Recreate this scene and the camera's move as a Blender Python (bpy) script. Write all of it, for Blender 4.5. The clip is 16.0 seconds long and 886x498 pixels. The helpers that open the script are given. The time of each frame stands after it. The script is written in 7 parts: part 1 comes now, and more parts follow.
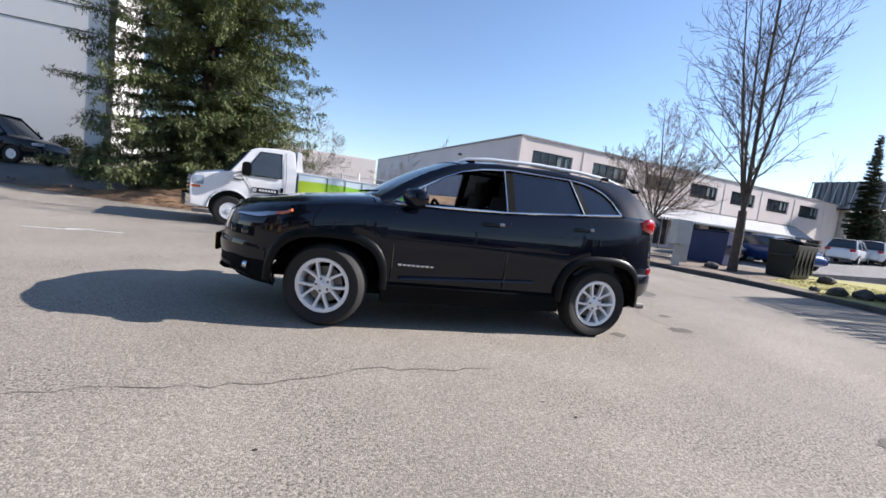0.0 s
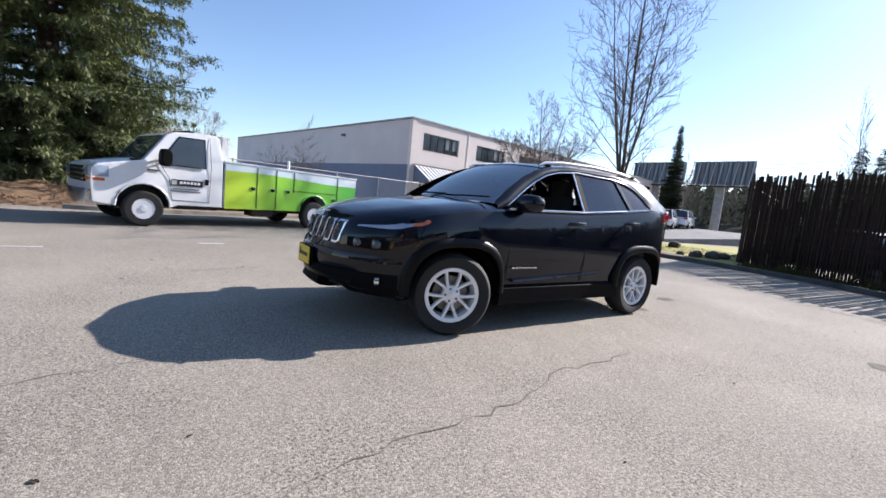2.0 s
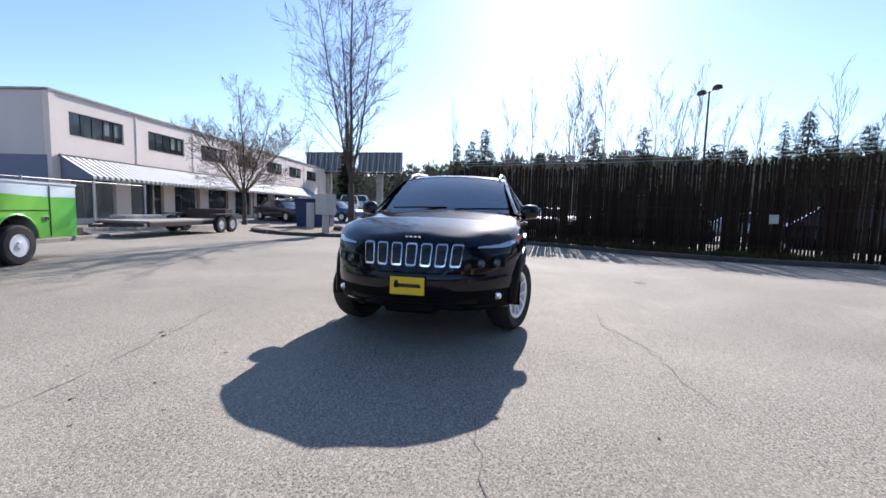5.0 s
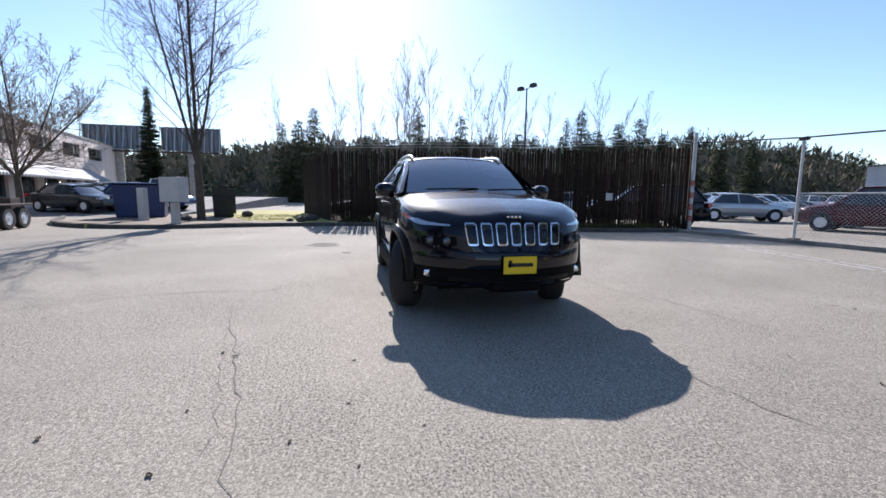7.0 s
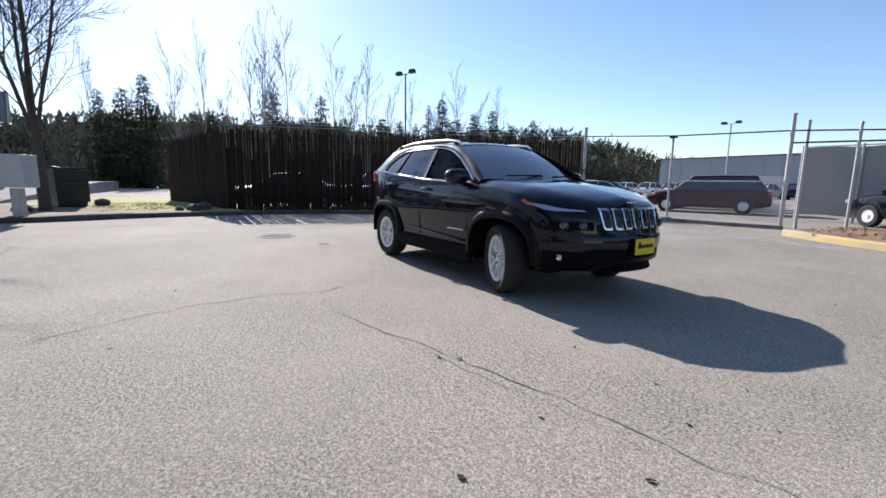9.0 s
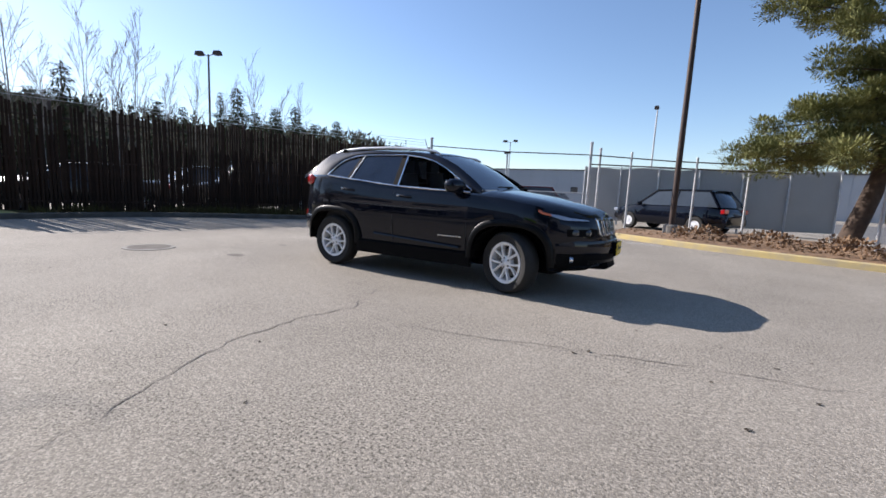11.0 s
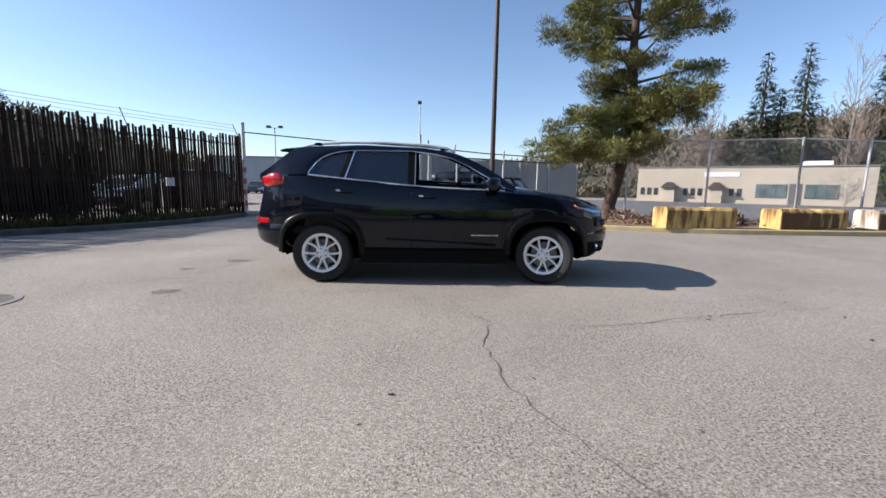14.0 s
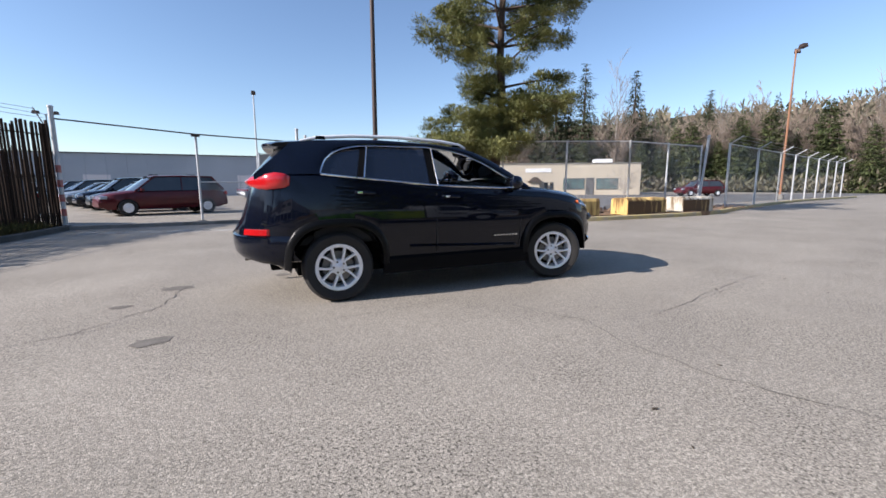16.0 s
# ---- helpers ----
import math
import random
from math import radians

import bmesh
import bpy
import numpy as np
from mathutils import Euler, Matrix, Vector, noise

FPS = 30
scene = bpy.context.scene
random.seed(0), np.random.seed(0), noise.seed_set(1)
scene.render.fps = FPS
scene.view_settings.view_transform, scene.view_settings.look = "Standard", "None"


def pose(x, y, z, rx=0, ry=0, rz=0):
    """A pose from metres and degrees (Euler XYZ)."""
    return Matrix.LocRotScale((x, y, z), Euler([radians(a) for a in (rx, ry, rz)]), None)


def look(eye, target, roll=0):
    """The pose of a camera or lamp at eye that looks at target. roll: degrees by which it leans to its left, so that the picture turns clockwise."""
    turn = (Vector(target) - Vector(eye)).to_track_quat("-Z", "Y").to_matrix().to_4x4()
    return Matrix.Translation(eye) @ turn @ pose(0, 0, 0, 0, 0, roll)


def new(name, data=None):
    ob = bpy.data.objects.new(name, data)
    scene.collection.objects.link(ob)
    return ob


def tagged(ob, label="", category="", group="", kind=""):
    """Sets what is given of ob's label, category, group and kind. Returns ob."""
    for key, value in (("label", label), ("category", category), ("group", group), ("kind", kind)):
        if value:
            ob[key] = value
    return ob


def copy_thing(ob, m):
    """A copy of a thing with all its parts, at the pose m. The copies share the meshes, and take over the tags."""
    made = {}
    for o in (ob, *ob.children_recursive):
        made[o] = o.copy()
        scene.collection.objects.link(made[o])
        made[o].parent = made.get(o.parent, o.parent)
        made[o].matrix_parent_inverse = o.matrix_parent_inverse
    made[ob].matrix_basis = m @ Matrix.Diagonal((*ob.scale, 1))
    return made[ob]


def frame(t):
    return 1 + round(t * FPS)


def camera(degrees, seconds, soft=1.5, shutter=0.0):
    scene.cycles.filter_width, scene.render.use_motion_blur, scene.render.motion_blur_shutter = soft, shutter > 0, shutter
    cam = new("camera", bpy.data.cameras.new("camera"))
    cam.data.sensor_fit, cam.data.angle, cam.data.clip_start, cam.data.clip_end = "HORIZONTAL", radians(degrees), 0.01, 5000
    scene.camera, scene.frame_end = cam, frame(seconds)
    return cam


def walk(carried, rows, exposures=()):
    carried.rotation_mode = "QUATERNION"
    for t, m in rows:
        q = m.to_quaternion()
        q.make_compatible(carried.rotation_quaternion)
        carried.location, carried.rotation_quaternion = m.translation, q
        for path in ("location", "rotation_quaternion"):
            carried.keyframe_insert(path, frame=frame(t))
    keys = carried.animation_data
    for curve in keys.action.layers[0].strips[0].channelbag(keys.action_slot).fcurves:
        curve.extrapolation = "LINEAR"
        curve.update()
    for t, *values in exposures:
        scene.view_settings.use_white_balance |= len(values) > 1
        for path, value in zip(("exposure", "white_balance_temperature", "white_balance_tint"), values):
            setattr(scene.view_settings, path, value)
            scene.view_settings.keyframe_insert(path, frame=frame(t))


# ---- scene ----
cam = camera(92.5, 16.0, soft=1.6)

PATH = [
    (0, (-1.414, -4.532, 1.154), (-0.857, -2.623, 0.947), 7.3),
    (0.5, (-1.92, -4.335, 1.155), (-1.289, -2.455, 0.899), 8.3),
    (1, (-2.457, -4.177, 1.15), (-1.661, -2.359, 0.904), 6.7),
    (1.5, (-2.951, -3.919, 1.132), (-2.066, -2.15, 0.832), 5.5),
    (2, (-3.458, -3.673, 1.134), (-2.321, -2.044, 0.905), 5.9),
    (2.5, (-3.916, -3.315, 1.131), (-2.577, -1.851, 0.879), 5.5),
    (3, (-4.408, -2.976, 1.144), (-2.915, -1.664, 0.916), 3.8),
    (3.5, (-4.783, -2.537, 1.135), (-3.174, -1.367, 0.929), 4.3),
    (4, (-5.105, -2.04, 1.192), (-3.365, -1.075, 0.989), 3.6),
    (4.2, (-5.252, -1.833, 1.202), (-3.422, -1.049, 1.018), 2.6),
    (6.3, (-5.763, 0.595, 1.129), (-3.779, 0.461, 0.916), 1.4),
    (6.5, (-5.748, 0.815, 1.149), (-3.785, 0.49, 0.942), 0.2),
    (7, (-5.592, 1.389, 1.111), (-3.656, 0.951, 0.866), 0.6),
    (7.5, (-5.418, 1.968, 1.132), (-3.513, 1.376, 0.988), 2.0),
    (8, (-5.151, 2.514, 1.129), (-3.303, 1.774, 0.944), 0.7),
    (8.2, (-5.036, 2.737, 1.12), (-3.217, 1.934, 0.904), 0.4),
    (10.3, (-3.752, 4.787, 1.084), (-2.401, 3.357, 0.725), 2.8),
    (10.5, (-3.568, 4.928, 1.125), (-2.28, 3.44, 0.768), 2.9),
    (11, (-3.104, 5.279, 1.108), (-2.093, 3.574, 0.84), 2.8),
    (11.5, (-2.587, 5.514, 1.091), (-1.772, 3.708, 0.817), 1.2),
    (12, (-2.11, 5.712, 1.11), (-1.53, 3.816, 0.848), 1.1),
    (12.5, (-1.569, 5.845, 1.085), (-1.088, 3.919, 0.848), 0.5),
    (13, (-1.012, 5.942, 1.114), (-0.587, 4.005, 0.857), -0.2),
    (13.5, (-0.49, 5.962, 1.125), (-0.357, 3.989, 0.828), 0.8),
    (14, (0.075, 5.88, 1.14), (0.007, 3.902, 0.853), 1.0),
    (14.5, (0.642, 5.781, 1.159), (0.402, 3.81, 0.922), 2.2),
    (15, (1.164, 5.567, 1.156), (0.846, 3.613, 0.875), -0.3),
    (15.5, (1.636, 5.356, 1.163), (1.007, 3.474, 0.917), -1.1),
    (16, (2.112, 5.081, 1.147), (1.294, 3.28, 0.853), -0.2),
]
walk(cam, [(t, look(eye, target, roll)) for t, eye, target, roll in PATH], exposures=[(0, 0.97, 6400, 15), (4, 1.02, 6250, 15), (7, 0.9, 6200, 15), (11, 0.77, 6400, 15), (16, 0.83, 6380, 15)])

# ---- sky and sun ----
SUN_AZ, SUN_EL = -2.5, 30.2
world = bpy.data.worlds.new("world")
scene.world = world
world.use_nodes = True
wn = world.node_tree.nodes
sky = wn.new("ShaderNodeTexSky")
sky.sky_type = "NISHITA"
sky.sun_disc = False
sky.sun_elevation = radians(SUN_EL)
sky.sun_rotation = radians(90 - SUN_AZ)
sky.air_density, sky.dust_density, sky.ozone_density = 1.0, 0.22, 3.0
wn["Background"].inputs["Strength"].default_value = 0.102
world.node_tree.links.new(sky.outputs[0], wn["Background"].inputs["Color"])
sun_data = bpy.data.lights.new("sun", "SUN")
sun_data.energy, sun_data.angle, sun_data.color = 4.8, radians(0.5), (1.0, 0.95, 0.88)
sun = new("sun", sun_data)
sd = Vector((math.cos(radians(SUN_EL)) * math.cos(radians(SUN_AZ)), math.cos(radians(SUN_EL)) * math.sin(radians(SUN_AZ)), math.sin(radians(SUN_EL))))
sun.matrix_world = look(sd * 50, (0, 0, 0))

# ---- materials ----
def material(name, a, b=None, rough=0.6, metal=0.0, scale=4.0, fine=60.0, bump=0.0, bump_scale=80.0, coat=0.0, spec=0.5, vary=0.0, fine_mix=0.35, coat_ior=1.5):
    """Two tones mixed by coarse and fine noise, with fine relief. vary: brightness change from piece to piece."""
    m = bpy.data.materials.new(name)
    m.use_nodes = True
    n, l = m.node_tree.nodes, m.node_tree.links
    p = n["Principled BSDF"]
    b = b or tuple(v * 0.75 for v in a)
    tc = n.new("ShaderNodeTexCoord")
    big, small = n.new("ShaderNodeTexNoise"), n.new("ShaderNodeTexNoise")
    big.inputs["Scale"].default_value, big.inputs["Detail"].default_value = scale, 4.0
    small.inputs["Scale"].default_value, small.inputs["Detail"].default_value = fine, 2.0
    for t in (big, small):
        l.new(tc.outputs["Object"], t.inputs["Vector"])
    mx = n.new("ShaderNodeMix")
    mx.inputs[0].default_value = fine_mix
    l.new(big.outputs[0], mx.inputs[2])
    l.new(small.outputs[0], mx.inputs[3])
    ramp = n.new("ShaderNodeValToRGB")
    ramp.color_ramp.elements[0].position, ramp.color_ramp.elements[1].position = 0.35, 0.65
    ramp.color_ramp.elements[0].color, ramp.color_ramp.elements[1].color = (*b, 1), (*a, 1)
    l.new(mx.outputs[0], ramp.inputs[0])
    col = ramp.outputs[0]
    if vary:
        oi, mr, hs = n.new("ShaderNodeObjectInfo"), n.new("ShaderNodeMapRange"), n.new("ShaderNodeHueSaturation")
        mr.inputs[3].default_value, mr.inputs[4].default_value = 1 - vary, 1 + vary
        l.new(oi.outputs["Random"], mr.inputs[0])
        l.new(mr.outputs[0], hs.inputs["Value"])
        l.new(col, hs.inputs["Color"])
        col = hs.outputs[0]
    l.new(col, p.inputs["Base Color"])
    p.inputs["Roughness"].default_value, p.inputs["Metallic"].default_value = rough, metal
    p.inputs["Coat Weight"].default_value, p.inputs["Coat Roughness"].default_value = coat, 0.03
    p.inputs["Coat IOR"].default_value = coat_ior
    p.inputs["Specular IOR Level"].default_value = spec
    if bump:
        bn, bp = n.new("ShaderNodeTexNoise"), n.new("ShaderNodeBump")
        bn.inputs["Scale"].default_value, bn.inputs["Detail"].default_value = bump_scale, 3.0
        bp.inputs["Strength"].default_value, bp.inputs["Distance"].default_value = bump, 0.01
        l.new(tc.outputs["Object"], bn.inputs["Vector"])
        l.new(bn.outputs[0], bp.inputs["Height"])
        l.new(bp.outputs[0], p.inputs["Normal"])
    return m

def glass(name, tint, rough=0.02, trans=1.0, ior=1.45):
    m = bpy.data.materials.new(name)
    m.use_nodes = True
    p = m.node_tree.nodes["Principled BSDF"]
    p.inputs["Base Color"].default_value = (*tint, 1)
    p.inputs["Roughness"].default_value = rough
    p.inputs["Transmission Weight"].default_value = trans
    p.inputs["IOR"].default_value = ior
    return m

def asphalt(name, light, dark, stone, seed):
    m = bpy.data.materials.new(name)
    m.use_nodes = True
    n, l = m.node_tree.nodes, m.node_tree.links
    p = n["Principled BSDF"]
    tc, mp = n.new("ShaderNodeTexCoord"), n.new("ShaderNodeMapping")
    mp.inputs["Location"].default_value = (seed, seed * 2, 0)
    l.new(tc.outputs["Object"], mp.inputs["Vector"])
    vo, big, mid = n.new("ShaderNodeTexVoronoi"), n.new("ShaderNodeTexNoise"), n.new("ShaderNodeTexNoise")
    vo.inputs["Scale"].default_value = 135.0
    big.inputs["Scale"].default_value, big.inputs["Detail"].default_value = 0.35, 6.0
    mid.inputs["Scale"].default_value, mid.inputs["Detail"].default_value = 42.0, 5.0
    for t in (vo, big, mid):
        l.new(mp.outputs[0], t.inputs["Vector"])
    # stones of varied grey in a darker binder
    grey = n.new("ShaderNodeSeparateColor")
    l.new(vo.outputs["Color"], grey.inputs[0])
    ramp = n.new("ShaderNodeValToRGB")
    e = ramp.color_ramp.elements
    e[0].position, e[0].color = 0.0, (*dark, 1)
    e[1].position, e[1].color = 1.0, (*stone, 1)
    k = e.new(0.6)
    k.color = (*light, 1)
    l.new(grey.outputs[0], ramp.inputs[0])
    tone = n.new("ShaderNodeMapRange")
    tone.inputs[1].default_value, tone.inputs[2].default_value = 0.3, 0.7
    tone.inputs[3].default_value, tone.inputs[4].default_value = 0.84, 1.12
    l.new(big.outputs[0], tone.inputs[0])
    tone2 = n.new("ShaderNodeMapRange")
    tone2.inputs[1].default_value, tone2.inputs[2].default_value = 0.3, 0.7
    tone2.inputs[3].default_value, tone2.inputs[4].default_value = 0.90, 1.09
    l.new(mid.outputs[0], tone2.inputs[0])
    mul = n.new("ShaderNodeMath")
    mul.operation = "MULTIPLY"
    l.new(tone.outputs[0], mul.inputs[0])
    l.new(tone2.outputs[0], mul.inputs[1])
    # open pores, more of them in some patches than in others
    pn, pa = n.new("ShaderNodeTexNoise"), n.new("ShaderNodeTexNoise")
    pn.inputs["Scale"].default_value, pn.inputs["Detail"].default_value = 66.0, 3.0
    pa.inputs["Scale"].default_value, pa.inputs["Detail"].default_value = 0.9, 5.0
    pr, pm = n.new("ShaderNodeMapRange"), n.new("ShaderNodeMapRange")
    pr.inputs[1].default_value, pr.inputs[2].default_value, pr.inputs[3].default_value, pr.inputs[4].default_value = 0.40, 0.46, 0.66, 0.0
    pm.inputs[1].default_value, pm.inputs[2].default_value, pm.inputs[3].default_value = 0.42, 0.60, 0.32
    for t, o in ((pn, pr), (pa, pm)):
        l.new(mp.outputs[0], t.inputs["Vector"])
        l.new(t.outputs[0], o.inputs[0])
    pk, pf, mul2 = n.new("ShaderNodeMath"), n.new("ShaderNodeMath"), n.new("ShaderNodeMath")
    pk.operation, pf.operation, mul2.operation = "MULTIPLY", "SUBTRACT", "MULTIPLY"
    l.new(pr.outputs[0], pk.inputs[0])
    l.new(pm.outputs[0], pk.inputs[1])
    pf.inputs[0].default_value = 1.065
    l.new(pk.outputs[0], pf.inputs[1])
    l.new(mul.outputs[0], mul2.inputs[0])
    l.new(pf.outputs[0], mul2.inputs[1])
    hs = n.new("ShaderNodeHueSaturation")
    l.new(ramp.outputs[0], hs.inputs["Color"])
    l.new(mul2.outputs[0], hs.inputs["Value"])
    l.new(hs.outputs[0], p.inputs["Base Color"])
    p.inputs["Roughness"].default_value = 0.9
    p.inputs["Specular IOR Level"].default_value = 0.25
    add = n.new("ShaderNodeMath")
    add.operation = "MULTIPLY_ADD"
    add.inputs[1].default_value = 0.6
    l.new(mid.outputs[0], add.inputs[0])
    l.new(vo.outputs["Distance"], add.inputs[2])
    bp = n.new("ShaderNodeBump")
    bp.inputs["Strength"].default_value, bp.inputs["Distance"].default_value = 0.5, 0.004
    bp.invert = True
    l.new(add.outputs[0], bp.inputs["Height"])
    l.new(bp.outputs[0], p.inputs["Normal"])
    return m

M_ASPHALT = asphalt("worn_asphalt", (0.285, 0.255, 0.213), (0.19, 0.170, 0.142), (0.42, 0.375, 0.314), 0.0)
M_ASPHALT2 = asphalt("yard_asphalt", (0.24, 0.23, 0.22), (0.14, 0.135, 0.13), (0.33, 0.32, 0.30), 7.0)
M_TAR = material("tar_crack", (0.145, 0.13, 0.113), rough=0.9, bump=0.3)
M_CONC = material("concrete", (0.46, 0.44, 0.40), (0.30, 0.285, 0.26), 0.85, scale=2.0, bump=0.3)
M_CONC_D = material("dirty_concrete", (0.30, 0.28, 0.25), (0.16, 0.15, 0.13), 0.9, scale=3.0, bump=0.4)
M_YKERB = material("worn_yellow_kerb_paint", (0.55, 0.42, 0.16), (0.36, 0.31, 0.22), 0.85, scale=3.0, bump=0.3)
M_SHOP = material("teal_shop_glass", (0.13, 0.20, 0.19), (0.06, 0.08, 0.09), 0.15, scale=0.9, fine=3)
M_STREET = asphalt("street_asphalt", (0.15, 0.145, 0.14), (0.10, 0.097, 0.093), (0.2, 0.195, 0.185), 3.0)
def streaked(name, paint, faded, stain, amount):
    """Worn paint with brown streaks that run down from the top."""
    m = material(name, paint, faded, 0.85, scale=4, fine=22, bump=0.4, bump_scale=30)
    n, l = m.node_tree.nodes, m.node_tree.links
    p = n["Principled BSDF"]
    col = p.inputs["Base Color"].links[0].from_socket
    tc, mp, no, rp, mx = n.new("ShaderNodeTexCoord"), n.new("ShaderNodeMapping"), n.new("ShaderNodeTexNoise"), n.new("ShaderNodeValToRGB"), n.new("ShaderNodeMix")
    mp.inputs["Scale"].default_value = (1.0, 1.0, 0.16)
    no.inputs["Scale"].default_value, no.inputs["Detail"].default_value = 5.5, 5.0
    rp.color_ramp.elements[0].position, rp.color_ramp.elements[1].position = amount, amount + 0.14
    rp.color_ramp.elements[0].color, rp.color_ramp.elements[1].color = (1, 1, 1, 1), (0, 0, 0, 1)
    mx.data_type = "RGBA"
    mx.inputs[7].default_value = (*stain, 1)
    l.new(tc.outputs["Object"], mp.inputs["Vector"])
    l.new(mp.outputs[0], no.inputs["Vector"])
    l.new(no.outputs[0], rp.inputs[0])
    l.new(rp.outputs[0], mx.inputs[0])
    l.new(col, mx.inputs[6])
    l.new(mx.outputs[2], p.inputs["Base Color"])
    return m
M_STREAKBLOCK = streaked("streaked_yellow_paint", (0.66, 0.45, 0.15), (0.50, 0.33, 0.12), (0.16, 0.085, 0.03), 0.40)
M_STREAKFACE = streaked("rusty_streaked_face", (0.52, 0.36, 0.13), (0.40, 0.27, 0.11), (0.09, 0.05, 0.022), 0.52)
M_STREAKPALE = streaked("streaked_pale_concrete", (0.58, 0.53, 0.44), (0.45, 0.41, 0.34), (0.17, 0.12, 0.07), 0.36)
M_GRASS = material("winter_grass", (0.32, 0.31, 0.075), (0.38, 0.33, 0.12), 0.95, scale=1.5, fine=40, bump=0.6, bump_scale=40)
M_MULCH = material("leaf_litter", (0.30, 0.185, 0.105), (0.13, 0.08, 0.045), 0.95, scale=5, fine=50, bump=0.8, bump_scale=30)
M_LAND = material("far_ground", (0.10, 0.10, 0.05), (0.07, 0.06, 0.035), 1.0, scale=0.05, fine=1.5, spec=0.0)
M_CARPAINT = material("black_car_paint", (0.002, 0.0035, 0.010), (0.0017, 0.003, 0.008), 0.45, 0.0, coat=1.0, spec=0.02, fine=300, coat_ior=1.42)
M_PLASTIC = material("black_plastic", (0.005, 0.005, 0.0055), (0.0035, 0.0035, 0.004), 0.7, bump=0.1, bump_scale=300, spec=0.08)
M_TRIM = material("satin_black_trim", (0.006, 0.006, 0.0065), (0.004, 0.004, 0.0045), 0.34, bump=0.05, bump_scale=300, spec=0.14)
M_RUBBER = material("tyre_rubber", (0.013, 0.012, 0.012), (0.02, 0.019, 0.018), 0.8, bump=0.1, bump_scale=120)
M_CHROME = material("chrome", (0.82, 0.82, 0.82), (0.78, 0.78, 0.79), 0.12, 1.0)
M_ALLOY = material("machined_alloy", (0.86, 0.87, 0.89), (0.80, 0.81, 0.83), 0.30, 0.22)
M_STEEL = material("brake_steel", (0.22, 0.21, 0.20), (0.15, 0.14, 0.13), 0.5, 0.8)
M_GALV = material("galvanised_steel", (0.56, 0.565, 0.57), (0.42, 0.425, 0.43), 0.55, 0.25, scale=6)
M_DKSTEEL = material("dark_painted_steel", (0.045, 0.03, 0.025), (0.07, 0.045, 0.035), 0.6, 0.3, scale=6)
M_DARKGLASS = glass("privacy_glass", (0.010, 0.014, 0.026), 0.02, 0.3, 1.8)
M_GLASS = glass("clear_glass", (0.72, 0.78, 0.78), 0.0, 1.0, 1.12)
M_WSGLASS = glass("windscreen_glass", (0.42, 0.56, 0.68), 0.0, 1.0, 3.6)
M_RED = material("red_lamp_lens", (0.50, 0.01, 0.012), (0.40, 0.008, 0.01), 0.12, coat=1.0)
M_LAMP = material("headlamp_lens", (0.48, 0.53, 0.62), (0.30, 0.34, 0.40), 0.08, 0.3, coat=1.0)
M_LENS = material("projector_lens", (0.045, 0.05, 0.06), (0.03, 0.035, 0.04), 0.1, 0.3, coat=1.0)
M_AMBER = material("amber_lens", (0.75, 0.17, 0.05), (0.60, 0.12, 0.03), 0.15, coat=1.0)
M_YPLATE = material("yellow_plate", (0.82, 0.58, 0.01), (0.74, 0.50, 0.01), 0.4)
M_INK_SHADE = material("ink_and_shade_black", (0.012, 0.012, 0.012), rough=0.5)
M_WHITE = material("white_paint", (0.80, 0.80, 0.79), (0.72, 0.72, 0.71), 0.4, scale=2)
M_BUMPER = material("worn_pale_bumper", (0.52, 0.52, 0.53), (0.36, 0.36, 0.37), 0.35, 0.3, scale=3)
M_WHITECAR = material("white_car_paint", (0.78, 0.78, 0.78), (0.74, 0.74, 0.74), 0.3, coat=0.8)
M_GREYCAR = material("grey_car_paint", (0.05, 0.055, 0.06), (0.04, 0.045, 0.05), 0.3, 0.4, coat=0.5)
M_REDCAR = material("red_car_paint", (0.085, 0.007, 0.010), (0.065, 0.006, 0.008), 0.4, 0.0, coat=0.4, spec=0.2)
M_BLUECAR = material("blue_car_paint", (0.02, 0.06, 0.22), (0.02, 0.05, 0.18), 0.3, 0.2, coat=0.8)
M_SILVER = material("silver_car_paint", (0.45, 0.46, 0.47), (0.42, 0.43, 0.44), 0.3, 0.6, coat=0.8)
M_GREEN = material("green_wrap", (0.16, 0.52, 0.07), (0.13, 0.46, 0.09), 0.4, scale=0.9)
def wrap_material():
    """Printed film that runs from lime at the front to mid green at the back."""
    m = material("green_gradient_wrap", (0.5, 0.5, 0.5), rough=0.4)
    n, l = m.node_tree.nodes, m.node_tree.links
    tc, sx = n.new("ShaderNodeTexCoord"), n.new("ShaderNodeSeparateXYZ")
    no, ad = n.new("ShaderNodeTexNoise"), n.new("ShaderNodeMath")
    no.inputs["Scale"].default_value = 1.3
    ad.operation = "ADD"
    mr, rp = n.new("ShaderNodeMapRange"), n.new("ShaderNodeValToRGB")
    mr.inputs[1].default_value, mr.inputs[2].default_value = 1.7, 6.0
    l.new(tc.outputs["Object"], sx.inputs[0])
    l.new(tc.outputs["Object"], no.inputs["Vector"])
    l.new(sx.outputs[0], ad.inputs[0])
    l.new(no.outputs[0], ad.inputs[1])
    l.new(ad.outputs[0], mr.inputs[0])
    e = rp.color_ramp.elements
    e[0].color, e[1].color = (0.52, 0.64, 0.03, 1), (0.07, 0.42, 0.06, 1)
    k = e.new(0.42)
    k.color = (0.26, 0.58, 0.05, 1)
    l.new(mr.outputs[0], rp.inputs[0])
    l.new(rp.outputs[0], n["Principled BSDF"].inputs["Base Color"])
    return m
M_WRAP = wrap_material()
